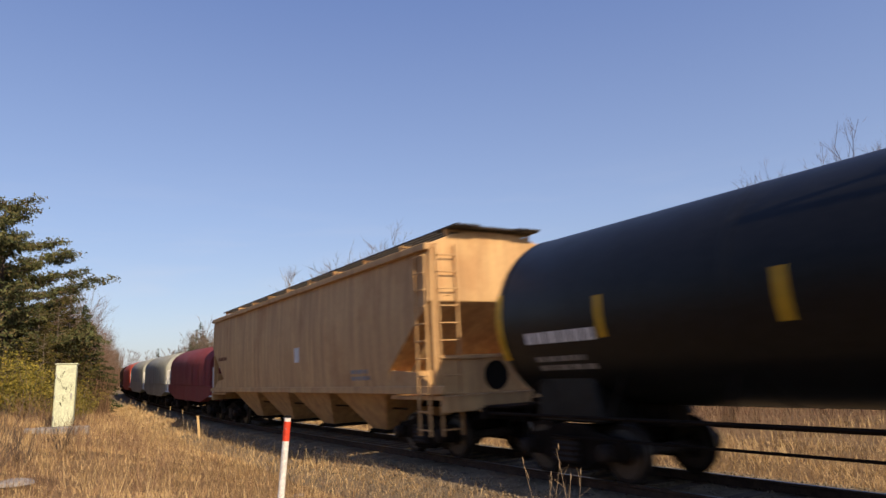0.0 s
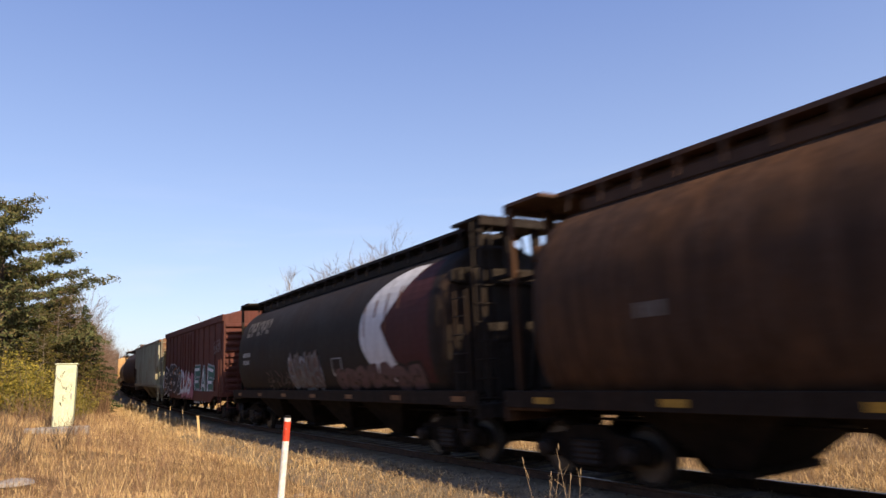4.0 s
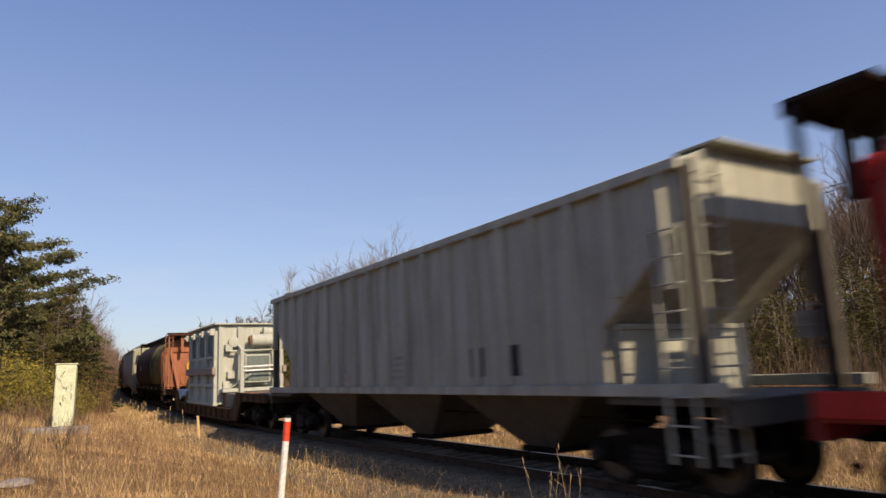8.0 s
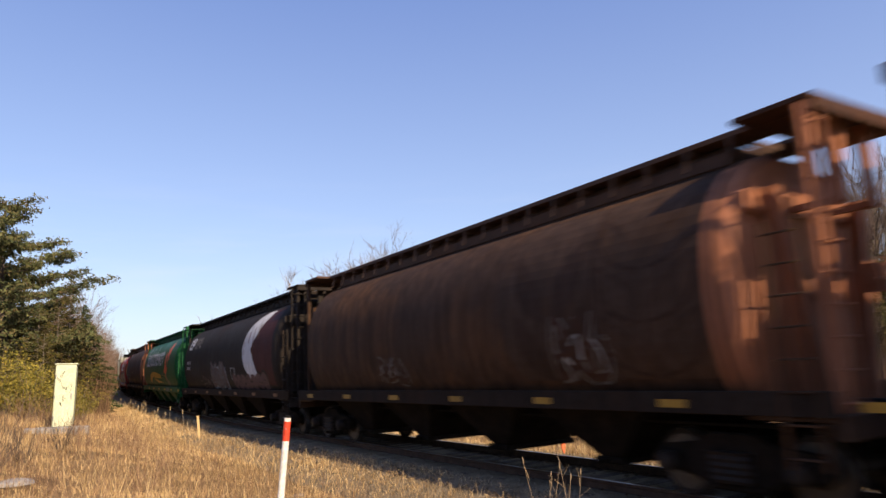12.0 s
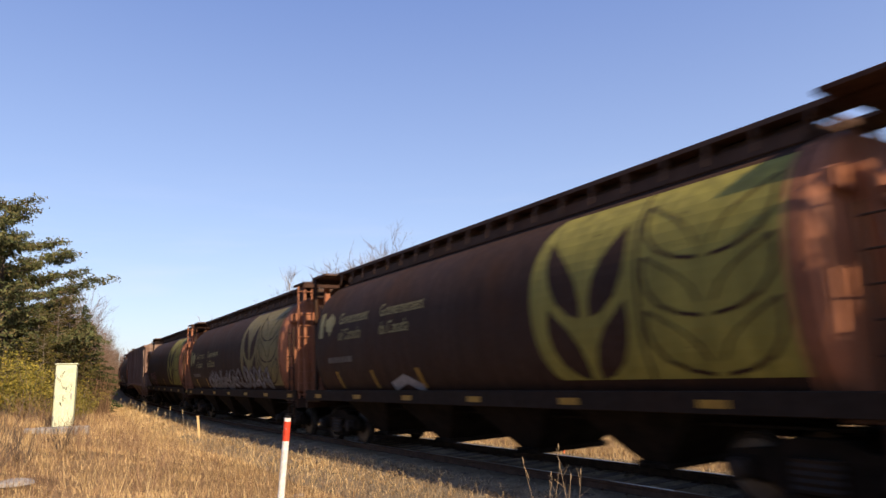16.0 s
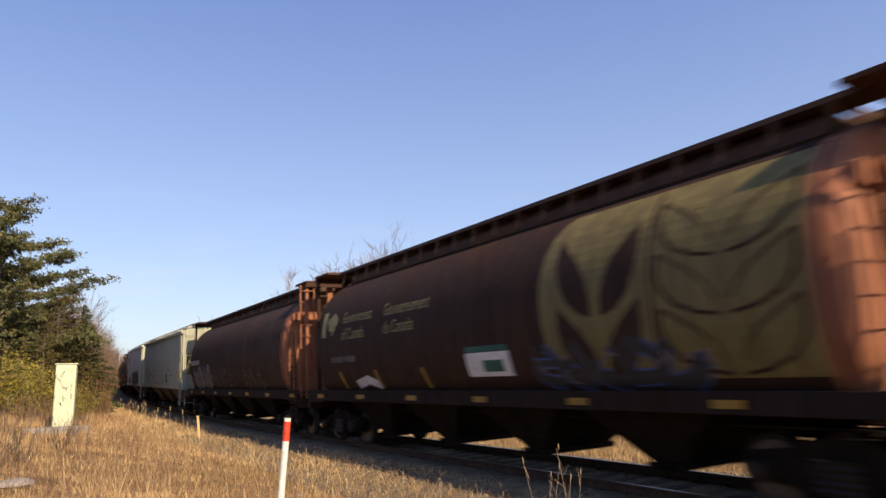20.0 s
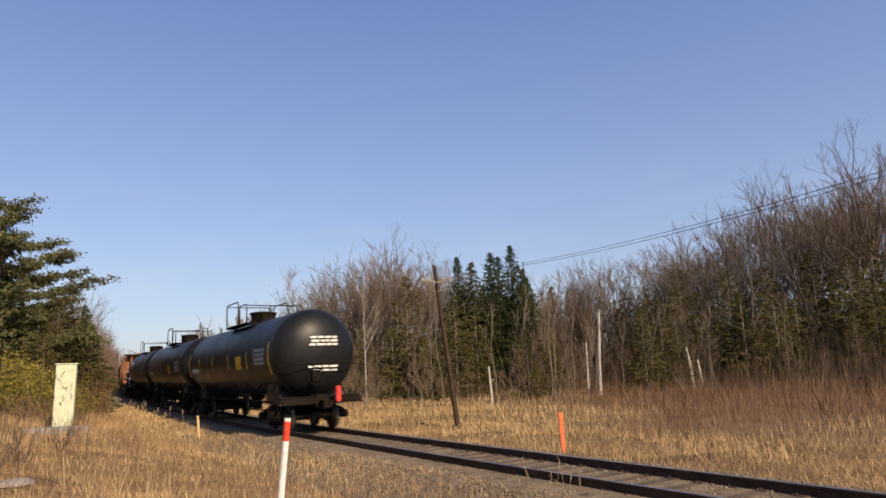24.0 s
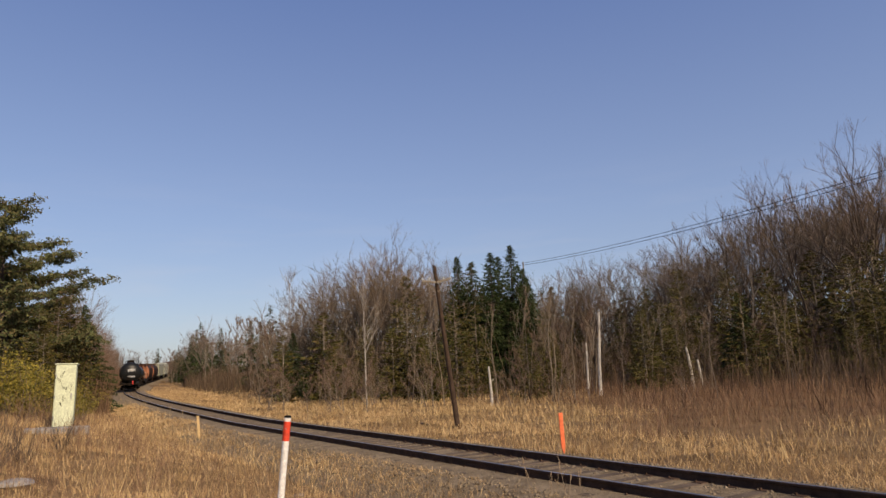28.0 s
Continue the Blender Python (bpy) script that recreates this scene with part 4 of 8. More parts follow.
def sloped_hopper(car, length, body, roof, ribs, bulge=0.0, bays=3, walk_mat=None, cut=2.0, top=4.2, rib_mat=None, bay_mat=None):
    """Covered hopper with flat or slightly bowed sides, slope sheets and end cages."""
    half = length / 2 - 0.75
    W = 1.54

    def side_y(z):
        return W + bulge * (1 - ((z - 2.7) / 1.5) ** 2)

    mid, knee = (2.2, 3.5) if ribs else (1.75, 3.1)

    def shell():
        rows = [(1.42, half - cut), (mid, half - cut)] + [(mid + (knee - mid) * k / 4, half - cut + cut * k / 4) for k in range(1, 5)] + [(top, half)]
        rings = []
        for z, hx in rows:
            y = side_y(z)
            rings.append([(-hx, -y, z), (hx, -y, z), (hx, y, z), (-hx, y, z)])
        rings.append([(-half, -0.95, top + 0.24), (half, -0.95, top + 0.24), (half, 0.95, top + 0.24), (-half, 0.95, top + 0.24)])
        rings.append([(-half, -0.4, top + 0.32), (half, -0.4, top + 0.32), (half, 0.4, top + 0.32), (-half, 0.4, top + 0.32)])
        return Build().loft(rings).mesh("body", False, 0.012)

    def rib():
        b = Build().loft([[(-0.07, 0, 1.46), (0.07, 0, 1.46), (0.05, 0.11, 1.46), (-0.05, 0.11, 1.46)], [(-0.07, 0, top - 0.02), (0.07, 0, top - 0.02), (0.05, 0.11, top - 0.02), (-0.05, 0.11, top - 0.02)]])
        return b.mesh("side_post")

    def rib_short():
        b = Build().loft([[(-0.07, 0, 2.6), (0.07, 0, 2.6), (0.05, 0.11, 2.6), (-0.05, 0.11, 2.6)], [(-0.07, 0, top - 0.02), (0.07, 0, top - 0.02), (0.05, 0.11, top - 0.02), (-0.05, 0.11, top - 0.02)]])
        return b.mesh("side_post")

    def rail():
        return Build().prism([(-half, top - 0.12), (half, top - 0.12), (half, top + 0.02), (-half, top + 0.02)], W - 0.02, W + 0.1).mesh("top_chord", False, 0.012)

    def sill():
        b = Build().prism([(-half - 0.3, 1.29), (half + 0.3, 1.29), (half + 0.3, 1.45), (-half - 0.3, 1.45)], W - 0.08, W + 0.05)
        return b.mesh("side_sill", False, 0.012)

    def plate():
        pts = [(-half + cut + 0.1, 1.44), (-half + 0.1, 1.44), (-half + 0.35, 1.55), (-half + 0.7, 1.72), (-half + cut + 0.1, 1.8)]
        return Build().prism(pts, W - 0.05, W + 0.0).mesh("end_side_plate", False, 0.01)

    def post():
        return Build().box(-0.06, 0.06, -0.09, 0.09, 1.2, top).mesh("corner_post", False, 0.012)

    def strut():
        return Build().bar((-half + 0.02, 0, top - 1.0), (-half + cut, 0, 1.3), 0.1).mesh("slope_strut")

    def endfloor():
        b = Build().box(-half - 0.35, -half + cut, -W, W, 1.18, 1.26)
        b.box(-half - 0.35, -half - 0.22, -W, W, 0.95, 1.26)
        return b.mesh("end_sill", False, 0.01)

    def walkway():
        return grating(-half - 0.3, half + 0.3, 0.5, 1.06, top + 0.36, 0.03, 110, 5, 0.022, 0.014).mesh("roof_walkway")

    def end_platform():
        return Build().box(-0.35, 0.35, -1.1, 1.1, top + 0.34, top + 0.38).mesh("end_platform", False, 0.008)

    def wpost():
        b = Build().box(-0.03, 0.03, -1.08, 1.08, top + 0.3, top + 0.34)
        for y in (-1, 1):
            b.bar((0, y * 1.06, top + 0.35), (0, y * 1.0, top + 0.14), 0.07)
        return b.mesh("roof_bracket")

    def hatch():
        return Build().box(-half + 0.3, half - 0.3, -0.3, 0.3, top + 0.24, top + 0.4, 0.05).mesh("hatch_trough")

    part("body", cached(("slope", length, ribs, bulge, cut, top), shell), body, car)
    n = 19
    if ribs:
        for s in (1, -1):
            for k in range(n):
                x = -half + 0.35 + (2 * half - 0.7) * k / (n - 1)
                short = abs(x) > half - cut + 0.1
                part("side_post", cached(("rib", short, top), rib_short if short else rib), rib_mat or body, car, at=pose(x, s * (W + bulge * 0.4), 0, 0, 0, 0 if s > 0 else 180))
    for s in (0, 180):
        part("top_chord", cached(("chord", length, top), rail), body, car, at=pose(0, 0, 0, 0, 0, s))
        part("side_sill", cached(("ssill", length), sill), body, car, at=pose(0, 0, 0, 0, 0, s))
        for mirror in () if ribs else (False, True):
            m = pose(0, 0, 0, 0, 0, s) @ (Matrix.Scale(-1, 4, (1, 0, 0)) if mirror else Matrix())
            part("end_side_plate", cached(("eplate", length, ribs, cut), plate), body, car, at=m)
    for s in (0, 180):
        if not ribs:
            part("roof_walkway", cached(("rwalk", length, top), walkway), walk_mat or roof, car, at=pose(0, 0, 0, 0, 0, s))
        part("end_platform", cached(("rplat", top), end_platform), walk_mat or roof, car, at=pose(0, 0, 0, 0, 0, s) @ pose(half - 0.1, 0, -0.12 if ribs else 0))
    part("hatch_trough", cached(("rtrough", length, top), hatch), roof, car)
    for k in range(0 if ribs else 10):
        part("roof_bracket", cached(("rbr", top), wpost), roof, car, at=pose(-half + 0.1 + (2 * half - 0.2) * k / 9, 0, 0))
    for e in (-1, 1):
        r = pose(0, 0, 0, 0, 0, 0 if e < 0 else 180)
        # bay_mat carries painted shade to end sills and ribbed cars' corner posts too
        part("end_sill", cached(("efl", length, cut), endfloor), bay_mat or body, car, at=r)
        for y in (-1.45, 1.45):
            part("corner_post", cached(("cp2", top), post), bay_mat if ribs and bay_mat else body, car, at=r @ pose(-half + 0.04, y, 0))
            if not ribs:
                part("slope_strut", cached(("strut", length, cut, top), strut), body, car, at=r @ pose(0, y * 0.8, 0))
        foot, crest = (-half + cut - 0.16, 2.18) if ribs else (-half + 0.1, 1.95)
        panel = part("end_panel", cached(("epanel", ribs, length), lambda: Build().box(foot, foot + 0.05, -1.42, 1.42, 1.26, crest).box(foot - 0.04, foot + 0.07, -1.42, 1.42, crest, crest + 0.08).mesh("end_panel", False, 0.008)), body, car, at=r)
        if not ribs:
            part("end_opening", cached("opening", lambda: Build().turned([(0.301, 0.004), (0.301, 0.012)], "x", 20).mesh("end_opening")), MAT["dark"], panel, at=pose(-half + 0.09, 0.0, 1.6))
        ladder(car, (-half - 0.06) * -e if e > 0 else -half - 0.06, 1.2 if e < 0 else -1.2, 0.5, top, 0.45, 90 if e < 0 else -90, body)
        ladder(car, half * e * 1.0 - 0.32 * e, (W + 0.06) * (1 if e < 0 else -1), 0.5, 3.4 if ribs else top - 0.2, 0.42, 0 if e < 0 else 180, body)
    hand_brake(car, -half - 0.2, -0.4, 2.1, body, -1)
    span = half - cut - 0.5
    xs = [-span + 2 * span * (k + 0.5) / bays for k in range(bays)]
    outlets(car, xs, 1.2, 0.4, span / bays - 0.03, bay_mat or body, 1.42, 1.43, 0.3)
    part("centre_sill", cached(("cs2", length), lambda: Build().box(-half - 0.2, half + 0.2, -0.16, 0.16, 0.92, 1.2, 0.03).mesh("centre_sill")), MAT["iron"], car)
    running_gear(car, length, length - 4.2)
    return side_y


def box_car(car, length):
    half, W, top = length / 2 - 1.05, 1.5, 4.39
    mat = MAT["box_red"]

    def shell():
        ring = [(-W, 1.1), (W, 1.1), (W, top), (0.7, top + 0.2), (-0.7, top + 0.2), (-W, top)]
        return Build().loft([[(x, y, z) for y, z in ring] for x in (-half, half)]).mesh("body", False, 0.015)

    def post():
        return Build().prism([(-0.05, 1.3), (0.05, 1.3), (0.05, top - 0.28), (-0.05, top - 0.28)], W, W + 0.035).mesh("side_post")

    def chord():
        b = Build().prism([(-half, top - 0.26), (half, top - 0.26), (half, top + 0.02), (-half, top + 0.02)], W, W + 0.06)
        return b.mesh("top_chord", False, 0.012)

    def sill():
        return Build().prism([(-half, 1.1), (-half + 1.6, 1.1), (-half + 2.2, 0.82), (half - 2.2, 0.82), (half - 1.6, 1.1), (half, 1.1), (half, 1.28), (-half, 1.28)], W, W + 0.05).mesh("side_sill", False, 0.01)

    def door():
        b = Build().prism([(-1.5, 1.25), (1.5, 1.25), (1.5, top - 0.3), (-1.5, top - 0.3)], W, W + 0.07)
        return b.mesh("plug_door", False, 0.01)

    def door_rib():
        return Build().prism([(-1.45, 0), (1.45, 0), (1.45, 0.06), (-1.45, 0.06)], W + 0.07, W + 0.1).mesh("door_rib")

    def door_bar():
        return Build().tube([(0, W + 0.12, 1.3), (0, W + 0.12, top - 0.36)], 0.022, 6).mesh("lock_rod")

    def end_rib():
        return Build().loft([[(0, y, -0.1), (-0.1, y, -0.035), (-0.1, y, 0.035), (0, y, 0.1)] for y in (-1.42, 1.42)]).mesh("end_corrugation", True)

    def panel():
        return Build().box(-0.05, 0, -0.35, 0.35, -0.12, 0.12).mesh("end_panel")

    part("body", cached("boxshell", shell), mat, car)
    for s in (0, 180):
        part("top_chord", cached("boxchord", chord), mat, car, at=pose(0, 0, 0, 0, 0, s))
        part("side_sill", cached("boxsill", sill), mat, car, at=pose(0, 0, 0, 0, 0, s))
        d = part("plug_door", cached("door", door), mat, car, at=pose(0, 0, 0, 0, 0, s))
        for z in (1.9, 2.6, 3.3):
            part("door_rib", cached("drib", door_rib), mat, d, at=pose(0, 0, z))
        for x in (-1.1, -0.4, 0.4, 1.1):
            part("lock_rod", cached("lock", door_bar), mat, d, at=pose(x, 0, 0))
        for k in range(13):
            x = -half + 0.4 + (2 * half - 0.8) * k / 12
            if abs(x) > 1.6:
                part("side_post", cached("boxpost", post), mat, car, at=pose(0, 0, 0, 0, 0, s) @ pose(x, 0, 0))
    for e in (-1, 1):
        r = pose(0, 0, 0, 0, 0, 0 if e < 0 else 180)
        for k in range(12):
            part("end_corrugation", cached("endrib", end_rib), mat, car, at=r @ pose(-half, 0, 1.24 + 0.245 * k))
        ladder(car, (-half - 0.1) if e < 0 else half + 0.1, 1.15 if e < 0 else -1.15, 0.55, 2.6, 0.4, 90 if e < 0 else -90, mat)
        ladder(car, (-half + 0.35) if e < 0 else half - 0.35, (W + 0.06) if e < 0 else -W - 0.06, 0.55, 2.6, 0.4, 0 if e < 0 else 180, mat)
    part("centre_sill", cached("boxcs", lambda: Build().box(-half, half, -0.16, 0.16, 0.7, 1.1, 0.03).mesh("centre_sill")), MAT["iron"], car)
    hand_brake(car, -half - 0.15, -0.5, 2.9, MAT["iron"], -1)
    running_gear(car, length, length - 4.6)
    return flat_y(W)


def coil_car(car, length, hood):
    half = length / 2 - 0.65

    def cover():
        ring = [(1.42, 1.5)] + [(1.42 * math.cos(a), 2.45 + 0.95 * math.sin(a)) for a in (math.pi * k / 14 for k in range(15))] + [(-1.42, 1.5)]
        rings = []
        for x, k in ((-half + 0.5, 0.93), (-half + 0.75, 1.0), (half - 0.75, 1.0), (half - 0.5, 0.93)):
            rings.append([(x, y * k, 1.5 + (z - 1.5) * k) for y, z in ring])
        return Build().loft(rings).mesh("hood", True)

    def rib():
        ring = [(1.45 * math.cos(a), 2.45 + 0.98 * math.sin(a)) for a in (math.pi * k / 14 for k in range(15))]
        ring = [(1.45, 1.5)] + ring + [(-1.45, 1.5)]
        b = Build()
        b.loft([[(-0.05, y, z), (0.05, y, z)] for y, z in ring], caps=False, closed=False)
        return b.mesh("hood_rib")

    def pan():
        b = Build().prism([(-half, 1.5), (half, 1.5), (half, 1.1), (half - 2.2, 0.75), (-half + 2.2, 0.75), (-half, 1.1)], -1.4, 1.4)
        return b.mesh("frame", False, 0.02)

    def endrail():
        b = Build()
        for y in (-1.3, 0, 1.3):
            b.bar((-half - 0.2, y, 1.1), (-half - 0.2, y, 2.3), 0.05)
        b.bar((-half - 0.2, -1.3, 2.3), (-half - 0.2, 1.3, 2.3), 0.05)
        b.bar((-half - 0.2, -1.3, 1.7), (-half - 0.2, 1.3, 1.7), 0.04)
        b.box(-half - 0.3, -half + 0.1, -1.4, 1.4, 1.04, 1.1)
        return b.mesh("end_railing")
    part("frame", cached(("pan", length), pan), hood, car)
    part("hood", cached(("hood", length), cover), hood, car)
    for k in range(7):
        part("hood_rib", cached("hrib", rib), hood, car, at=pose(-half + 1.0 + (2 * half - 2.0) * k / 6, 0, 0))
    for s in (0, 180):
        part("end_railing", cached(("erail", length), endrail), MAT["white"], car, at=pose(0, 0, 0, 0, 0, s))
    running_gear(car, length, length - 4.2)
    return flat_y(1.42)


def depressed_flat(car, length):
    """Heavy-load flat car with a low middle deck."""
    half = length / 2 - 0.6

    def side():
        pts = [(-half, 1.22), (-half + 3.75, 1.22), (-half + 4.15, 1.1), (-half + 4.6, 0.6), (half - 4.6, 0.6), (half - 4.15, 1.1), (half - 3.75, 1.22), (half, 1.22),
               (half, 0.93), (half - 3.1, 0.93), (half - 3.4, 0.82), (half - 3.85, 0.17), (-half + 3.85, 0.17), (-half + 3.4, 0.82), (-half + 3.1, 0.93), (-half, 0.93)]
        b = Build().prism(pts, 1.28, 1.4)
        b.prism(pts, -1.4, -1.28)
        return b.mesh("side_girder", False, 0.015)

    def deck():
        pts = [(-half, 1.18), (-half + 3.75, 1.18), (-half + 4.15, 1.06), (-half + 4.6, 0.56), (half - 4.6, 0.56), (half - 4.15, 1.06), (half - 3.75, 1.18), (half, 1.18), (half, 1.06), (half - 3.6, 1.06), (half - 4.5, 0.4), (-half + 4.5, 0.4), (-half + 3.6, 1.06), (-half, 1.06)]
        return Build().prism(pts, -1.28, 1.28).mesh("deck")

    def flange():
        b = Build()
        for z in (0.17, 0.56):
            b.prism([(-half + 4.6, z), (half - 4.6, z), (half - 4.6, z + 0.05), (-half + 4.6, z + 0.05)], 1.4, 1.49)
        for k in range(11):
            x = -half + 5.0 + (2 * half - 10.0) * k / 10
            b.prism([(x - 0.03, 0.2), (x + 0.03, 0.2), (x + 0.03, 0.57), (x - 0.03, 0.57)], 1.4, 1.47)
        b.prism([(-half, 1.19), (-half + 3.75, 1.19), (-half + 3.75, 1.24), (-half, 1.24)], 1.4, 1.47)
        b.prism([(half - 3.75, 1.19), (half, 1.19), (half, 1.24), (half - 3.75, 1.24)], 1.4, 1.47)
        for k in range(4):
            for x in (-half + 0.5 + 0.85 * k, half - 0.5 - 0.85 * k):
                b.prism([(x - 0.04, 0.95), (x + 0.04, 0.95), (x + 0.04, 1.19), (x - 0.04, 1.19)], 1.4, 1.45)
        return b.mesh("girder_flange")
    part("side_girder", side(), MAT["flat_brown"], car)
    part("deck", deck(), MAT["flat_brown"], car)
    for s in (0, 180):
        part("girder_flange", cached("gflange", flange), MAT["flat_brown"], car, at=pose(0, 0, 0, 0, 0, s))
    for x in (half - 2.2, -half + 2.2):
        truck(car, x)
    bolster = Build().box(-1.6, 1.6, -0.75, 0.75, 0.5, 1.05, 0.05).mesh("span_bolster", False, 0.02)
    for e in (1, -1):
        coupler(car, e * (length / 2 - 0.38), e)
        part("span_bolster", bolster, MAT["iron"], car, at=pose(e * (half - 1.9), 0, 0))
    block = Build().box(-1.25, 1.25, -1.15, 1.15, 0.56, 1.17, 0.04).mesh("chock_block", False, 0.02)
    strap = Build().box(-0.1, 0.1, -1.17, 1.17, 0.57, 1.19).mesh("strap_plate", False, 0.01)
    part("chock_block", block, MAT["chock"], car, "grey-brown steel chock block", at=pose(4.65, 0, 0))
    part("chock_block", block, MAT["chock"], car, "grey-brown steel chock block", at=pose(-4.45, 0, 0))
    for x in (-5.45, -3.5, 3.7, 5.6):
        part("strap_plate", strap, MAT["rust"], car, "rusty steel strap plate", at=pose(x, 0, 0))
    tarp = Build().prism([(0, 1.32), (1.6, 1.32), (1.75, 1.2), (0.6, 0.8), (-0.1, 1.0)], -1.36, 1.36)
    part("tarpaulin", tarp.mesh("tarpaulin", False, 0.02), MAT["tarp"], car, "light blue tarpaulin", at=pose(5.2, 0, -0.08))
    # yellow winch gear on the forward deck
    b = Build().turned([(0.02, -0.75), (0.25, -0.7), (0.33, -0.55), (0.33, 0.55), (0.25, 0.7), (0.02, 0.75)], "x", 18, (0, 0, 0.45))
    b.box(-0.5, -0.35, -0.3, 0.3, 0, 0.4).box(0.35, 0.5, -0.3, 0.3, 0, 0.4).box(0.7, 1.3, -0.25, 0.25, 0.1, 0.5)
    part("winch_drum", b.mesh("winch_drum", True), MAT["machine_yellow"], car, "yellow winch drum", at=pose(half - 2.6, 0.2, 1.22))
    b = Build().box(-0.2, 0.2, -0.3, 0.3, 0, 0.35, 0.04).box(-0.1, 0.1, -0.12, 0.12, 0.35, 1.0).turned([(0.05, -0.2), (0.36, -0.14), (0.36, 0.14), (0.05, 0.2)], "x", 18, (0, 0, 1.25))
    part("winch_head", b.mesh("winch_head", False, 0.01), MAT["machine_yellow"], car, "yellow upright winch head", at=pose(half - 0.9, 0.1, 1.22))


def transformer():
    """Power transformer tank with ribs, fan covers, flanged lid and end gear."""
    t = thing("power_transformer", "large pale grey power transformer chocked on a low flat car", "transformer")
    hx, hy, z0, z1 = 2.85, 1.35, 0.64, 4.05
    g = MAT["trafo"]
    part("tank", Build().box(-hx, hx, -hy, hy, z0, z1, 0.05).mesh("tank", False, 0.03), g, t)
    part("lid", Build().box(-hx - 0.18, hx + 0.18, -hy - 0.2, hy + 0.2, z1, z1 + 0.07).mesh("lid", False, 0.015), g, t)
    post = Build().box(-0.13, 0.13, 0, 0.16, z0 + 0.05, z1 - 0.25, 0.0).mesh("stiffener", False, 0.015)
    for x in (-2.7, -0.95, 0.95, 2.7):
        for s in (0, 180):
            part("stiffener", post, g, t, at=pose(0, 0, 0, 0, 0, s) @ pose(x, hy, 0))
    belt = Build().box(-hx - 0.14, hx + 0.14, hy + 0.1, hy + 0.26, 1.95, 2.25).mesh("belt_beam", False, 0.02)
    lowb = Build().box(-hx - 0.1, hx + 0.1, hy, hy + 0.2, z0, z0 + 0.14).box(-hx, hx, hy, hy + 0.14, 1.42, 1.56).box(-hx, hx, hy, hy + 0.12, 2.62, 2.74).mesh("base_flange", False, 0.01)
    for s in (0, 180):
        part("belt_beam", belt, MAT["belt"], t, "brown-grey belt beam", at=pose(0, 0, 0, 0, 0, s))
        part("base_flange", lowb, g, t, at=pose(0, 0, 0, 0, 0, s))
    disc = Build().turned([(0.02, 0.03), (0.5, 0.03), (0.56, 0.0), (0.6, 0.06), (0.62, -0.02)], "y", 28).mesh("fan_cover", True)
    for x in (-1.85, 0.0, 1.85):
        part("fan_cover", disc, MAT["trafo_dark"], t, "round grey cover plate", at=pose(x, hy + 0.02, 3.3))
    lug = Build().box(-0.12, 0.12, 0, 0.22, -0.14, 0.14).turned([(0.07, 0.0), (0.07, 0.3)], "y", 12).mesh("lifting_lug", False, 0.015)
    for x in (-2.7, -0.95, 0.95, 2.7):
        part("lifting_lug", lug, g, t, at=pose(x, hy + 0.12, z1 - 0.3))
    # gear on the rear end
    e = -hx
    part("end_conservator", Build().turned([(0.02, -0.55), (0.24, -0.5), (0.27, -0.4), (0.27, 0.4), (0.24, 0.5), (0.02, 0.55)], "y", 20, (e - 0.45, -0.45, 3.35)).mesh("conservator", True), g, t)
    part("valve_flange", Build().turned([(0.02, e - 0.35), (0.22, e - 0.32), (0.22, e - 0.2), (0.14, e - 0.18), (0.14, e)], "x", 18, (0, 0.75, 3.3)).mesh("valve_flange", True), g, t)
    part("control_cubicle", Build().box(e - 0.62, e, -0.75, 0.35, 1.55, 2.75, 0.03).mesh("control_cubicle", False, 0.02), g, t)
    part("cubicle_door", Build().box(e - 0.65, e - 0.62, -0.68, 0.28, 1.62, 2.68).mesh("cubicle_door", False, 0.01), MAT["trafo_dark"], t)
    pipes = Build()
    pipes.tube([(e - 0.2, 1.0, 3.0), (e - 0.3, 0.9, 2.9), (e - 0.35, -0.9, 2.95), (e - 0.2, -1.0, 3.1)], 0.045, 8)
    pipes.tube([(e - 0.3, -1.0, 1.0), (e - 0.35, -1.0, 3.0)], 0.05, 8)
    pipes.tube([(e - 0.25, 0.6, 0.95), (e - 0.3, 0.6, 2.9)], 0.05, 8)
    pipes.tube([(e - 0.3, 0.5, 1.2), (e - 0.4, -0.9, 1.25)], 0.05, 8)
    part("oil_pipe", pipes.mesh("oil_pipe", True), g, t)
    # upright frame, cross pipes and flanges before the cubicle
    for y in (0.55, -0.95):
        part("end_post", Build().box(e - 0.95, e - 0.8, y - 0.08, y + 0.08, 1.15, 2.95).bar((e - 0.87, y, 2.9), (e, y, 3.25), 0.1).mesh("end_post", False, 0.01), g, t)
    for z in (2.05, 2.22):
        part("cross_pipe", Build().tube([(e - 0.98, 0.5, z), (e - 0.98, -1.0, z + 0.03)], 0.035, 8).mesh("cross_pipe", True), MAT["white"], t)
    part("pipe_flange", Build().turned([(0.2, -0.03), (0.2, 0.03)], "y", 18, (e - 0.45, 0.12, 3.35)).mesh("pipe_flange"), MAT["rust_wash"], t, "rust-stained flange")
    part("top_bushing", Build().turned([(0.02, -0.3), (0.2, -0.25), (0.2, 0.25), (0.02, 0.3)], "y", 16, (e - 0.3, -0.75, 3.72)).mesh("top_bushing", True), g, t)
    part("lid_bracket", Build().bar((e, -1.5, 4.06), (e - 0.1, -2.0, 4.08), 0.1).mesh("lid_bracket"), g, t)
    part("lid_bracket", Build().bar((-e, 1.2, 3.92), (-e + 0.55, 1.2, 3.86), 0.16, 0.1).bar((-e, -0.6, 3.92), (-e + 0.4, -0.6, 3.9), 0.12).mesh("lid_bracket"), g, t)
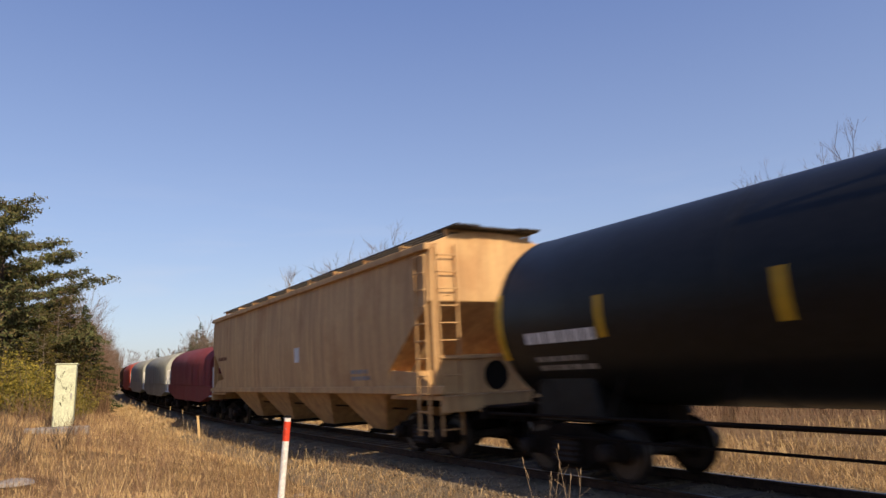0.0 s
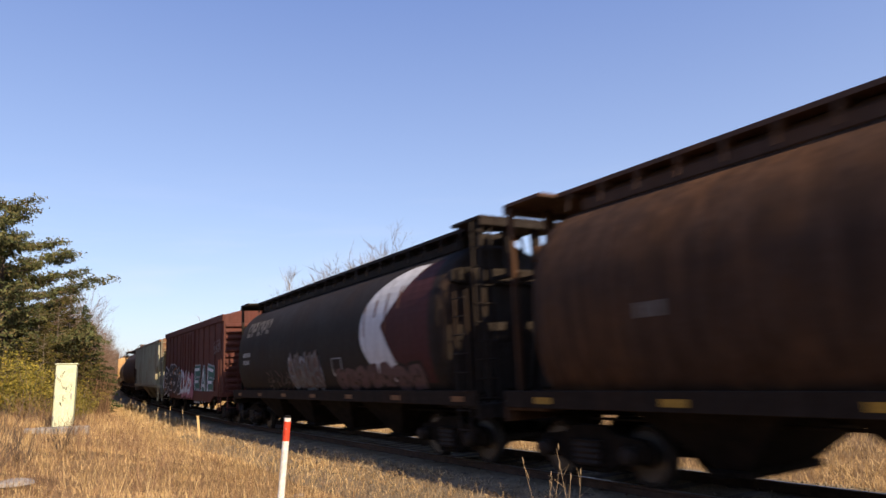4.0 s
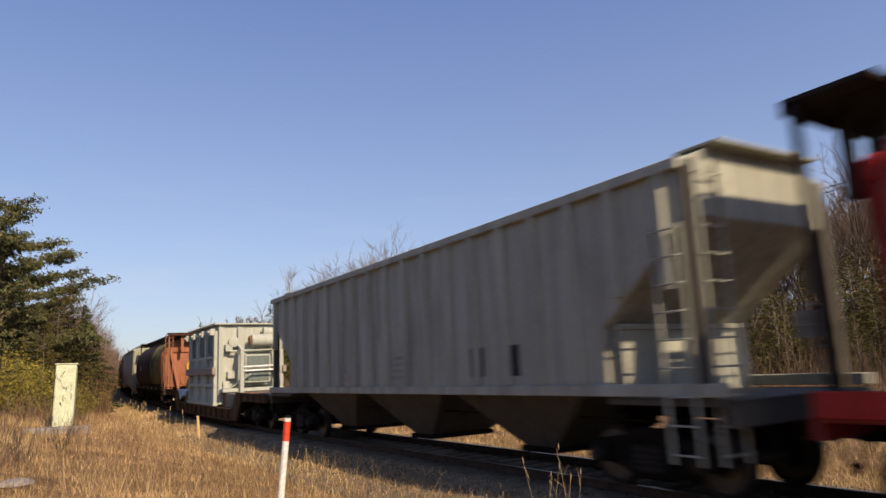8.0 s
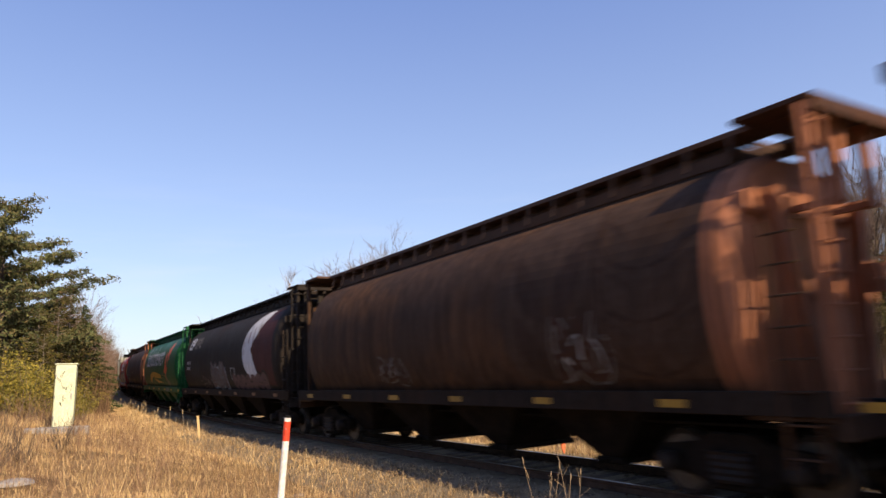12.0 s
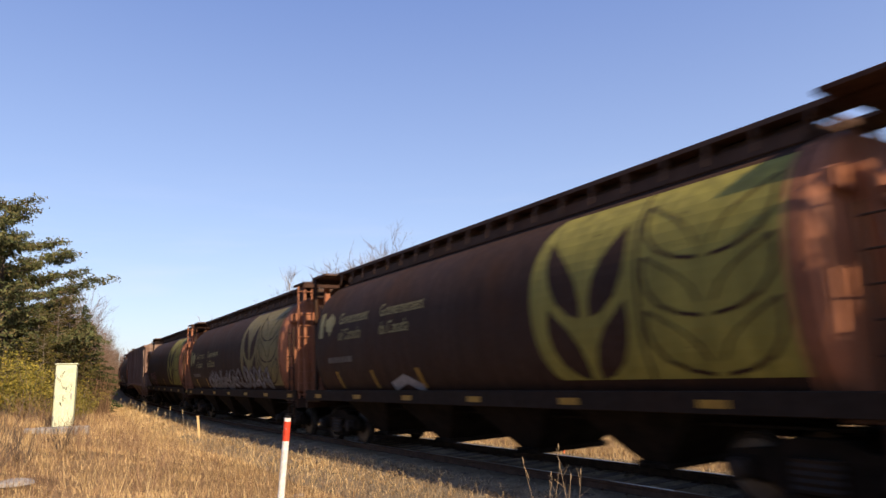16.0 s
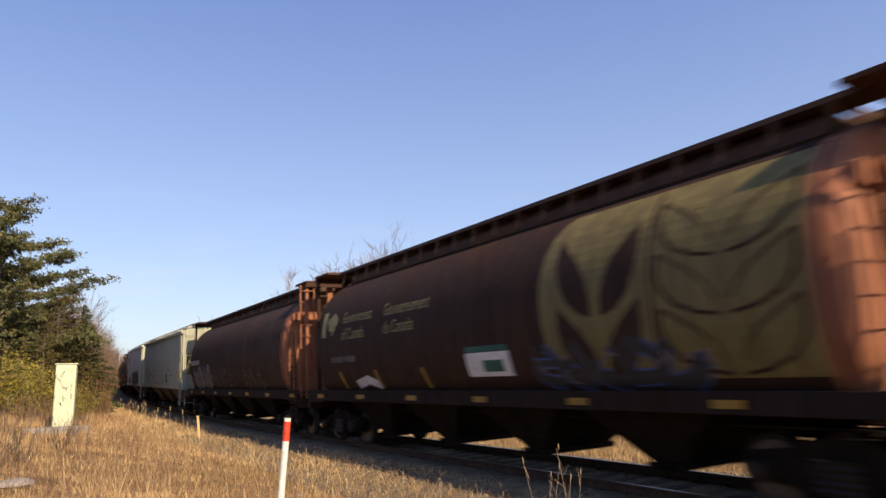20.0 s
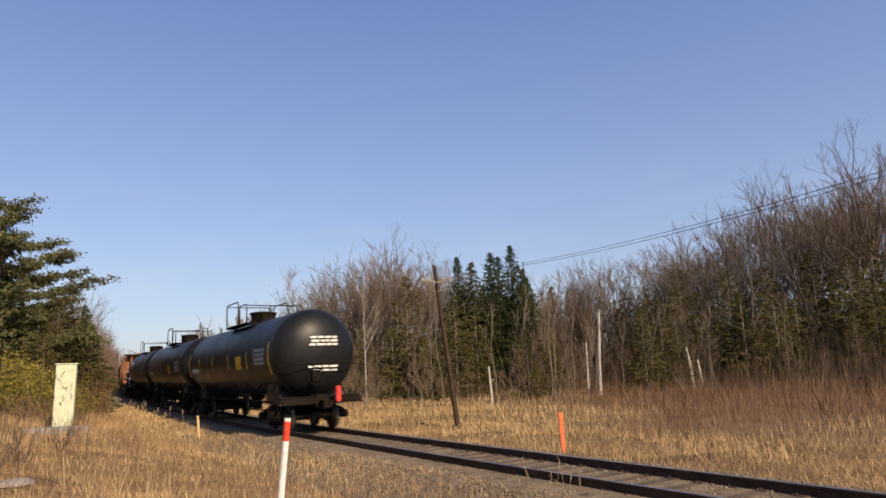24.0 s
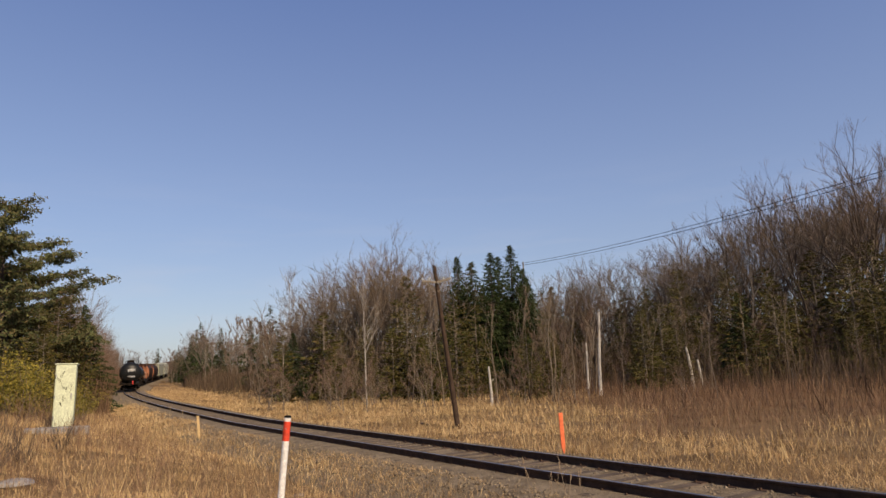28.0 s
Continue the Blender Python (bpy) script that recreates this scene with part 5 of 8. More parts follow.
    part("lid_valve", Build().turned([(0.06, 0.0), (0.06, 0.16), (0.13, 0.17), (0.13, 0.2), (0.02, 0.21)], "z", 14, (2.1, 0.8, z1 + 0.07)).mesh("lid_valve", True), g, t)
    for k in range(13):
        x = -hx + 0.1 + (2 * hx - 0.2) * k / 12
        part("lid_bolt", cached("lidbolt", lambda: Build().turned([(0.035, 0.0), (0.035, 0.06), (0.01, 0.065)], "z", 8).mesh("lid_bolt")), g, t, at=pose(x, hy + 0.13, z1 + 0.07))
    for x in (-1.8, 0.0, 1.8):
        part("recess_frame", cached("recess", lambda: Build().box(-0.72, 0.72, 0, 0.05, -0.03, 0.03).box(-0.72, -0.66, 0, 0.05, -0.55, -0.03).box(0.66, 0.72, 0, 0.05, -0.55, -0.03).mesh("recess_frame")), g, t, at=pose(x, hy, 1.4))
        part("recess_frame", cached("recess", None), g, t, at=pose(x, hy, 2.58))
    part("end_brace", Build().bar((e - 0.1, 0.9, 1.3), (e - 0.9, 0.2, 1.9), 0.07).mesh("end_brace"), g, t)
    for y, z in ((1.05, 1.35), (0.85, 1.75), (-1.15, 1.9), (0.95, 2.9), (-0.2, 3.0)):
        part("junction_box", Build().box(e - 0.3, e, y - 0.14, y + 0.14, z, z + 0.3, 0.02).mesh("junction_box", False, 0.01), g, t)
    for y in (-1.25, 0.45, 1.25):
        part("stiffener", Build().box(e - 0.16, e, y - 0.1, y + 0.1, z0 + 0.05, z1 - 0.1).mesh("stiffener", False, 0.015), g, t)
    part("end_shelf", Build().box(e - 0.75, e, -1.3, 1.3, z0 + 0.55, z0 + 0.7).mesh("end_shelf", False, 0.02), g, t)
    part("base_plate", Build().box(-hx - 0.05, hx + 0.05, -hy, hy, z0 - 0.03, z0).mesh("base_plate"), MAT["dark"], t)
    return t


def wheel_flat(car, length):
    """Flat car loaded with two tiers of spare wheelsets."""
    half = length / 2 - 0.6
    pts = [(-half, 1.28), (half, 1.28), (half, 0.92), (half - 2.2, 0.88), (half - 4.0, 0.42), (-half + 4.0, 0.42), (-half + 2.2, 0.88), (-half, 0.92)]
    part("side_sill", Build().prism(pts, 1.32, 1.44).prism(pts, -1.44, -1.32).mesh("side_sill", False, 0.015), MAT["cp_black"], car)
    part("deck", Build().box(-half, half, -1.32, 1.32, 1.16, 1.25).mesh("deck"), MAT["cp_black"], car)
    part("centre_sill", Build().box(-half, half, -0.3, 0.3, 0.62, 1.16, 0.03).mesh("centre_sill"), MAT["iron"], car)
    t = cached("truck", truck_meshes)
    rng = random.Random(12)
    n, pitch = 13, 1.06
    for tier in range(2):
        for k in range(n - tier):
            x = -(n - 1) * pitch / 2 + (k + 0.5 * tier) * pitch
            z = 1.28 + 0.46 + tier * 0.73
            y = 0.05 * (-1) ** k
            ws = part("wheelset", t["axle"], MAT["axle_rust"], car, "rusty spare wheelset", at=pose(x, y, z))
            for s in (1, -1):
                part("wheel", t["wheel"], MAT["wheel_rust"], ws, at=pose(0, s * 0.753, 0, 0, rng.uniform(0, 90), 0 if s > 0 else 180))
                part("bearing", t["bearing_cap"], MAT["axle_pale"] if rng.random() < 0.55 else MAT["axle_rust"], ws, at=pose(0, s * 0.93, 0, 0, 0, 0 if s > 0 else 180))
    stake = Build().box(-0.06, 0.06, 1.3, 1.42, 1.25, 2.5).mesh("stake", False, 0.01)
    for x in (-half + 0.9, half - 0.9):
        for s in (0, 180):
            part("stake", stake, MAT["iron"], car, at=pose(x, 0, 0, 0, 0, s))
    for s in (-1, 1):
        part("tie_down", Build().bar((s * (half - 0.5), 1.3, 1.3), (s * (half - 2.4), 1.0, 2.6), 0.05).mesh("tie_down"), MAT["steel"], car)
    reflectors(car, (half - 0.6, half - 3.4, half - 6.6, -1.6, -5.0), 1.14, flat_y(1.44), 0.3, 0.1)
    bars(car, half - 4.6, 0.86, 2, MAT["grey_letter"], flat_y(1.44), 0.1, 3.0, 8)
    for e in (1, -1):
        truck(car, e * (half - 1.7))
        coupler(car, e * (length / 2 - 0.38), e)


MAT["flat_brown"] = paint("flat_car_brown_paint", (0.075, 0.04, 0.021), 0.5, (0.13, 0.062, 0.024), 0.6, (0.022, 0.0165, 0.0125), spec=0.12)
MAT["trafo"] = paint("transformer_grey_paint", (0.37, 0.385, 0.335), 0.04, (0.3, 0.25, 0.2), 0.22, (0.22, 0.23, 0.2))
MAT["chock"] = paint("chock_grey_brown", (0.17, 0.155, 0.14), 0.3, (0.14, 0.08, 0.045), 0.4, (0.09, 0.08, 0.07))
MAT["trafo_dark"] = paint("transformer_cover_grey", (0.11, 0.135, 0.125), 0.03, dirt=0.2)
MAT["belt"] = paint("belt_beam_brown", (0.26, 0.215, 0.185), 0.1, dirt=0.2)
MAT["tarp"] = plain("tarpaulin_blue", (0.5, 0.6, 0.66), 0.6, var=0.12)
MAT["machine_yellow"] = plain("machine_yellow", (0.6, 0.34, 0.04), 0.5, var=0.2)
MAT["wheel_rust"] = rough_mat("rusty_wheels", (0.075, 0.033, 0.017), (0.19, 0.08, 0.037), 3, 0.85, 0.3, 0.005)
MAT["axle_rust"] = rough_mat("rusty_axles", (0.16, 0.08, 0.045), (0.32, 0.17, 0.1), 3, 0.8, 0.2, 0.004)
MAT["axle_pale"] = rough_mat("pale_axle_ends", (0.4, 0.33, 0.26), (0.62, 0.55, 0.47), 4, 0.6, 0.1, 0.003)
MAT["rust_wash"] = rough_mat("rust_wash", (0.2, 0.085, 0.04), (0.33, 0.17, 0.09), 1.6, 0.85, 0.2, 0.005)
MAT["wheat"] = paint("wheat_yellow_paint", (0.15, 0.118, 0.04), 0.2, (0.09, 0.055, 0.028), 0.4, (0.06, 0.045, 0.026), streak=0.25)
MAT["wheat_lime"] = paint("wheat_lime_paint", (0.215, 0.187, 0.035), 0.12, (0.1, 0.07, 0.025), 0.3, (0.075, 0.06, 0.024), streak=0.25)
MAT["reflector_worn"] = plain("worn_reflector", (0.2, 0.09, 0.03), 0.7, var=0.3)
MAT["yellow_dim"] = plain("dusty_yellow_reflector", (0.34, 0.19, 0.02), 0.6, var=0.3)
MAT["spray_dust"] = plain("dusty_rose_spray", (0.14, 0.085, 0.07), 0.8, var=0.35)
# rusty bay paints, darkened to hold the shade below the car body
MAT["bay_pale"] = paint("shaded_pale_bay_paint", (0.17, 0.155, 0.115), 0.3, (0.13, 0.065, 0.03), 0.45, (0.07, 0.055, 0.04))
MAT["bay_shade"] = paint("shaded_bay_paint", (0.07, 0.062, 0.05), 0.2, (0.06, 0.035, 0.02), 0.3, (0.03, 0.026, 0.022))
MAT["gold"] = plain("gold_paint", (0.55, 0.3, 0.02), 0.5, var=0.15)
MAT["stem_grey"] = plain("stem_grey_paint", (0.16, 0.17, 0.13), 0.7, var=0.3)
MAT["lily"] = plain("lily_red_paint", (0.72, 0.12, 0.04), 0.5, var=0.2)
MAT["spray_white"] = plain("spray_white", (0.6, 0.6, 0.62), 0.7, var=0.2)
MAT["spray_grey"] = plain("spray_grey", (0.3, 0.3, 0.31), 0.7, var=0.3)
MAT["spray_black"] = plain("spray_black", (0.03, 0.03, 0.035), 0.7, var=0.3)
MAT["spray_green"] = plain("spray_green", (0.035, 0.13, 0.1), 0.7, var=0.3)
MAT["spray_pink"] = plain("spray_pink", (0.42, 0.16, 0.2), 0.7, var=0.3)
MAT["spray_blue"] = plain("spray_blue", (0.06, 0.11, 0.3), 0.7, var=0.3)
MAT["spray_orange"] = plain("spray_orange", (0.62, 0.23, 0.03), 0.7, var=0.2)
MAT["spray_beige"] = plain("spray_beige", (0.36, 0.265, 0.15), 0.7, var=0.25)
MAT["chalk"] = paint("chalky_emblem_white", (0.5, 0.5, 0.5), 0.2, (0.3, 0.16, 0.09), 0.4, (0.3, 0.27, 0.25), streak=0.2)
MAT["emblem_maroon"] = paint("emblem_maroon_paint", (0.055, 0.015, 0.014), 0.2, (0.05, 0.022, 0.014), 0.3, (0.02, 0.012, 0.01), spec=0.1)
MAT["leaf_tan"] = plain("faded_leaf_tan", (0.3, 0.115, 0.035), 0.6, var=0.25)
MAT["spray_rose"] = plain("dull_rose_spray", (0.11, 0.06, 0.055), 0.8, var=0.3)
MAT["spray_tan"] = plain("spray_tan", (0.2, 0.13, 0.08), 0.7, var=0.25)
MAT["spray_dim"] = plain("rubbed_grey_spray", (0.15, 0.135, 0.125), 0.8, var=0.4)
MAT["grime"] = plain("grime", (0.2, 0.195, 0.18), 0.8, var=0.2)
MAT["worn_letter"] = plain("worn_lettering", (0.14, 0.12, 0.1), 0.8, var=0.3)
MAT["cp_red"] = plain("lettering_red", (0.5, 0.03, 0.04), 0.6, var=0.12)
MAT["rust_drip"] = rough_mat("rust_drip", (0.14, 0.06, 0.03), (0.24, 0.11, 0.055), 4, 0.85, 0.2, 0.004)

# Couplings along the train at the clip's start, from the head end to the last car, in metres along the line
SPEED = 21.1765
COUPLINGS = [94.0, 81.3, 68.4, 55.6, 43.0, 30.4, 10.6, -5.85, -24.0, -40.6, -57.6, -75.0, -92.2, -108.1, -125.4, -147.3, -164.95, -181.9, -199.1, -216.25, -234.4, -250.75, -269.2,
             -286.3, -302.4, -319.7, -336.5, -353.2, -369.45, -387.3, -404.6, -421.45, -437.6, -455.0, -471.6, -487.6]
TRAIN = []


def car_at(k, name, label, category, group="train of freight cars"):
    f, r = COUPLINGS[k], COUPLINGS[k + 1]
    car = thing(name, label, category, group)
    TRAIN.append((car, (f + r) / 2, (f - r) - 4.2))
    return car, f - r


def hopper(k, label, body, roof, end_mat=None):
    car, n = car_at(k, "covered_hopper_car", label, "hopper car")
    cylindrical_hopper(car, n, body, MAT["brown_roof"] if roof == MAT["brown"] else roof, end_mat or body)
    dull = body == MAT["cp_black"]
    reflectors(car, [n / 2 - 1.2 - 2.5 * i for i in range(7)], 1.16, flat_y(1.46), 0.42, 0.1, "reflector_worn" if dull else "yellow" if body == MAT["green"] else "yellow_dim")
    return car, n / 2 - 1.3


def wheat_emblem(car, half, mat, dark):
    """Stylised wheat ear in a large panel towards the rear of the side."""
    x0, x1, cx = -2.38, -half + 0.42, -3.6
    edge = [(x0 - 0.55 * (1 - math.cos(radians(a))), 2.76 + 1.27 * math.sin(radians(a))) for a in range(-80, 81, 16)]
    decal(car, "emblem_panel", [edge + [(x1, 4.0), (x1, 1.5)]], mat, cyl_y, 0.005, "yellow wheat ear emblem panel")

    def leaf(ox, sx, z0, w, h):
        """Pointed leaf that starts at the stem and rises outwards."""
        side = [(0.06, 0.0), (0.4, 0.06), (0.75, 0.22), (0.95, 0.45), (1.03, 0.7), (1.0, 1.0), (0.72, 0.84), (0.42, 0.66), (0.18, 0.44), (0.06, 0.2)]
        return [(ox + sx * (0.05 + a * w), z0 + b * h) for a, b in side]
    for sx in (1, -1):
        for z0, h in ((2.38, 1.24), (1.5, 1.08)):
            decal(car, "emblem_leaf", [leaf(cx, sx, z0, 0.74, h)], dark, cyl_y, 0.012)
    decal(car, "emblem_line", stroke([(-4.62, 1.52), (-4.6, 3.98)], 0.05), dark, cyl_y, 0.012)
    m, w = (x1 - 4.62) / 2, (-4.62 - x1) / 2
    for z in (1.55, 2.25, 2.95):
        for sx in (1, -1):
            ring = leaf(m, sx, z, w * 0.84, 0.82)
            decal(car, "emblem_line", stroke(ring[:6], 0.05) + stroke(ring[5:], 0.03), dark, cyl_y, 0.012)


LEAF = [(0.06, -1.0), (0.1, -0.55), (0.62, -0.62), (0.52, -0.36), (1.0, 0.05), (0.84, 0.16), (0.9, 0.5), (0.56, 0.42), (0.26, 0.2), (0.34, 0.74), (0.18, 0.68), (0.0, 1.0), (-0.18, 0.68), (-0.34, 0.74), (-0.26, 0.2), (-0.56, 0.42), (-0.9, 0.5), (-0.84, 0.16), (-1.0, 0.05), (-0.52, -0.36), (-0.62, -0.62), (-0.1, -0.55), (-0.06, -1.0)]


def government_words(car, half, low=0.0, mat=None):
    x = half - 0.5
    mat = mat or MAT["cream"]
    decal(car, "leaf_mark", [rect(x, 2.72 - low, 0.26, 0.66), [(x - 0.68 - a * 0.33, 3.04 - low + b * 0.3) for a, b in LEAF]], mat, cyl_y, 0.006, "cream bar and leaf mark")
    for at, lines in ((x - 1.3, ("Government", "of Canada")), (x - 3.6, ("Gouvernement", "du Canada"))):
        for k, words in enumerate(lines):
            text_mark(car, words, at, 3.0 - 0.4 * k - low, 0.29, mat, cyl_y, stretch=0.8, label="cream lettering")
    bars(car, x - 0.6, 2.05 - low * 0.5, 1, MAT["worn_letter"], cyl_y, 0.14, 1.4, 4)


def yellow_ticks(car, half, xs=(0.9, 0.62, 0.3, -0.1)):
    for i, f in enumerate(xs):
        decal(car, "reflector", [rect(half * f, 1.4, 0.12, 0.42, -0.12)], MAT["yellow_dim"], cyl_y, 0.009)


def crescent(car, half):
    """White half disc with a maroon triangle let into it, a faded emblem near the rear."""
    arc = [(-5.9 + 2.25 * math.cos(q), 2.74 + 1.28 * math.sin(q)) for q in (radians(-84 + 168 * i / 22) for i in range(23))]
    tip = (-4.75, 2.78)
    low, high = (-5.75, 1.52), (-6.3, 3.98)
    n = len(arc) - 1
    inner = [tuple(low[k] + (tip[k] - low[k]) * i / (n / 2) for k in (0, 1)) if i < n / 2 else tuple(tip[k] + (high[k] - tip[k]) * (i - n / 2) / (n / 2) for k in (0, 1)) for i in range(n + 1)]
    decal(car, "emblem_disc", [[arc[i], arc[i + 1], inner[i + 1], inner[i]] for i in range(n)], MAT["chalk"], cyl_y, 0.007, "white painted half disc emblem")
    decal(car, "emblem_triangle", [[tip, high, (-half + 0.5, 3.98), (-half + 0.5, 1.5), low]], MAT["emblem_maroon"], cyl_y, 0.005, "dull maroon painted triangle")
    decal(car, "rust_run", [rect(-3.85 - 0.55 * i, 3.3 + 0.1 * i - d, 0.06 + 0.03 * (i % 2), d) for i, d in enumerate((0.7, 0.4, 0.9, 0.5))], MAT["rust_drip"], cyl_y, 0.016)


def block_letters(car, x, z, n, h, w, mat, curve, lean=0.12, skip=()):
    """A name as plain blocks, one for each letter."""
    for k in range(n):
        if k not in skip:
            x0, e = x - k * (w + 0.1), -lean
            bits = [rect(x0, z, w * 0.3, h, e * h), rect(x0 - w * 0.66, z + h * 0.4, w * 0.3, h * 0.6, e * h * 0.6), rect(x0 - w * 0.3, z + h * 0.74, w * 0.4, h * 0.26, e * h * 0.26), rect(x0 - w * 0.3, z + h * (0.3 if k % 2 else 0.0), w * 0.6, h * 0.24, e * h * 0.24)]
            decal(car, "name_block", bits, mat, curve, 0.007)


def build_train():
    # coil cars at the head
    for k, (mat, lab) in enumerate(((MAT["brown_b"], "brown"), (MAT["coil_red"], "red"), (MAT["grey"], "grey"), (MAT["grey"], "grey"), (MAT["maroon"], "maroon"))):
        car, n = car_at(k, "coil_car", lab + " steel-coil car with a rounded ribbed hood", "coil car")
        coil_car(car, n, mat)
    k = 5
    car, n = car_at(k, "covered_hopper_car", "tan smooth-sided covered hopper with rust runs and dark roof walkway", "hopper car")
    c = sloped_hopper(car, n, MAT["tan"], MAT["tan"], False, 0.06, 4, MAT["dark_walk"], 1.9, 4.25)
    h = n / 2 - 0.75
    bars(car, h - 1.0, 2.5, 1, MAT["rust_drip"], c, 0.14, 1.3, 1)
    decal(car, "placard", [rect(-1.2, 2.15, 0.42, 0.42)], MAT["white_letter"], c)
    bars(car, -h + 3.9, 1.75, 2, MAT["grey_letter"], c, 0.09, 0.9, 2)
    k = 6
    car, n = car_at(k, "tank_car", "glossy black tank car with yellow reflective stripes", "tank car")
    c = tank_car(car, n, deck_x=-1.25)
    tank_marks(car, n, c, 11)
    # brown cylindrical hopper
    car, h = hopper(7, "dark brown cylindrical covered hopper with faint graffiti", MAT["brown"], MAT["brown"])
    yellow_ticks(car, h)
    graffiti(car, h - 1.0, 1.6, 2.0, 0.4, (MAT["brown"], MAT["worn_letter"], MAT["grey_letter"]), cyl_y, 21, 5)
    graffiti(car, h - 4.8, 1.45, 4.6, 0.8, (MAT["brown"], MAT["brown_b"], MAT["worn_letter"]), cyl_y, 22, 8)
    # rusty pale ribbed hopper
    car, n = car_at(8, "covered_hopper_car", "pale grey-green ribbed covered hopper, rusted brown along the top", "hopper car")
    c = sloped_hopper(car, n, MAT["pale_rust"], MAT["pale"], True, 0.0, 3, MAT["pale"], 1.9, 4.2, MAT["pale"], MAT["bay_pale"])
    h = n / 2 - 0.75
    bars(car, h - 1.2, 2.35, 2, MAT["grey_letter"], flat_y(1.54), 0.16, 1.2, 3)
    decal(car, "placard", [rect(-h + 3.9, 2.0, 0.5, 0.3)], MAT["spray_black"], flat_y(1.54), 0.01)
    # boxcar
    car, n = car_at(9, "box_car", "oxide red boxcar with white and green graffiti along the sides", "boxcar")
    c = box_car(car, n)
    h = n / 2 - 1.05
    rng = random.Random(30)
    cb = flat_y(1.535)
    # wild black and white piece, then white on pink, then green block letters
    white = [blob(h - 0.2 - 0.75 * i, 1.55 + rng.uniform(-0.1, 0.15), 0.62, 0.66, rng, 9, 0.28) for i in range(9)]
    decal(car, "graffiti_ground", white, MAT["spray_white"], cb, 0.0)
    graffiti(car, h - 0.1, 0.98, 6.2, 1.25, (MAT["spray_black"], MAT["spray_white"], MAT["spray_white"]), flat_y(1.54), 31, 6)
    graffiti(car, h - 0.5, 1.1, 5.4, 1.3, (MAT["spray_black"], MAT["spray_white"], MAT["spray_orange"]), flat_y(1.57), 35, 4)
    decal(car, "graffiti_ground", [blob(h - 6.4 - 0.6 * i, 1.5 + rng.uniform(-0.1, 0.1), 0.5, 0.62, rng, 9, 0.22) for i in range(5)], MAT["spray_pink"], flat_y(1.6), 0.0)
    graffiti(car, h - 6.0, 1.1, 2.8, 1.1, (MAT["spray_white"], MAT["spray_pink"], MAT["spray_orange"]), flat_y(1.61), 36, 3)
    glyph = [[(0, 0), (0, 1.2)], [(0, 1.2), (0.75, 1.2)], [(0, 0.62), (0.6, 0.62)], [(0, 0), (0.75, 0)]], [[(0, 0), (0.35, 1.2)], [(0.35, 1.2), (0.7, 0)], [(0.15, 0.45), (0.55, 0.45)]], [[(0, 0), (0, 1.2)], [(0, 1.2), (0.8, 1.1)], [(0, 0.6), (0.6, 0.6)]]
    for i, gl in enumerate(glyph):
        x = -h + 5.6 - 1.45 * i
        rim, dark, face = [], [], []
        for seg in gl:
            pts = [(x - a * 1.3 - 0.05 * b, 1.02 + b * 0.96) for a, b in seg]
            rim += stroke(pts, 0.6)
            dark += stroke(pts, 0.46)
            face += stroke([(px + 0.06, pz + 0.07) for px, pz in pts], 0.13)
        g = decal(car, "graffiti_letter", rim, MAT["spray_grey"], cb, 0.0)
        decal(g, "graffiti_face", dark, MAT["spray_green"], cb, 0.008)
        decal(g, "graffiti_highlight", face, MAT["spray_white"], cb, 0.014)
    graffiti(car, -h + 1.6, 2.9, 1.1, 0.45, (MAT["box_red"], MAT["spray_grey"], MAT["spray_grey"]), flat_y(1.53), 34, 3)
    decal(car, "reflector", [rect(-h + 0.6, 1.4, 0.18, 0.8)], MAT["maroon"], flat_y(1.5), 0.012)
    # faded black hopper with crescent
    for kk, seed in ((10, 41), (19, 47)):
        car, h = hopper(kk, "faded black cylindrical covered hopper with white crescent and graffiti", MAT["cp_black"], MAT["cp_black"])
        block_letters(car, h - 1.1, 3.2, 2, 0.52, 0.44, MAT["spray_white"] if kk == 19 else MAT["worn_letter"], cyl_y, 0.3)
        block_letters(car, h - 2.3, 3.2, 3, 0.5, 0.4, MAT["worn_letter"], cyl_y, 0.3)
        bars(car, h - 0.9, 2.5, 2, MAT["grey_letter"], cyl_y, 0.15, 0.7, seed)
        crescent(car, h)
        bubble_piece(car, 1.55, 1.4, 2.5, 0.85, MAT["spray_dust"], MAT["spray_grey"], cyl_y, seed + 1, 5)
        graffiti(car, 1.5, 1.42, 2.4, 1.0, (MAT["spray_dim"], MAT["spray_dust"], MAT["spray_dim"]), lambda z: cyl_y(z) + 0.022, seed + 5, 6)
        graffiti(car, 4.0, 1.4, 2.4, 0.5, (MAT["cp_black"], MAT["spray_dust"], MAT["worn_letter"]), cyl_y, seed + 2, 5)
        bubble_piece(car, -1.9, 1.36, 4.6, 0.6, MAT["spray_rose"], MAT["cp_black"], cyl_y, seed + 3, 7)
        decal(car, "placard", [rect(-1.8, 1.72, 0.66, 0.46)], MAT["spray_grey"], cyl_y)
        decal(car, "placard", [rect(-1.86, 1.79, 0.54, 0.36)], MAT["cp_black"], cyl_y, 0.01)
    # brown hopper
    car, h = hopper(11, "weathered brown cylindrical covered hopper", MAT["brown_worn"], MAT["brown"], MAT["brown_sunlit"])
    wheat_emblem(car, h, MAT["brown_ghost"], MAT["brown_worn"])
    bars(car, h - 2.2, 2.3, 1, MAT["worn_letter"], cyl_y, 0.2, 0.5, 49)
    # white hopper with orange graffiti
    car, n = car_at(12, "covered_hopper_car", "off-white smooth-sided covered hopper with orange graffiti", "hopper car")
    c = sloped_hopper(car, n, MAT["off_white"], MAT["off_white"], False, 0.05, 3, MAT["steel"], 2.0, 4.2)
    h = n / 2 - 0.75
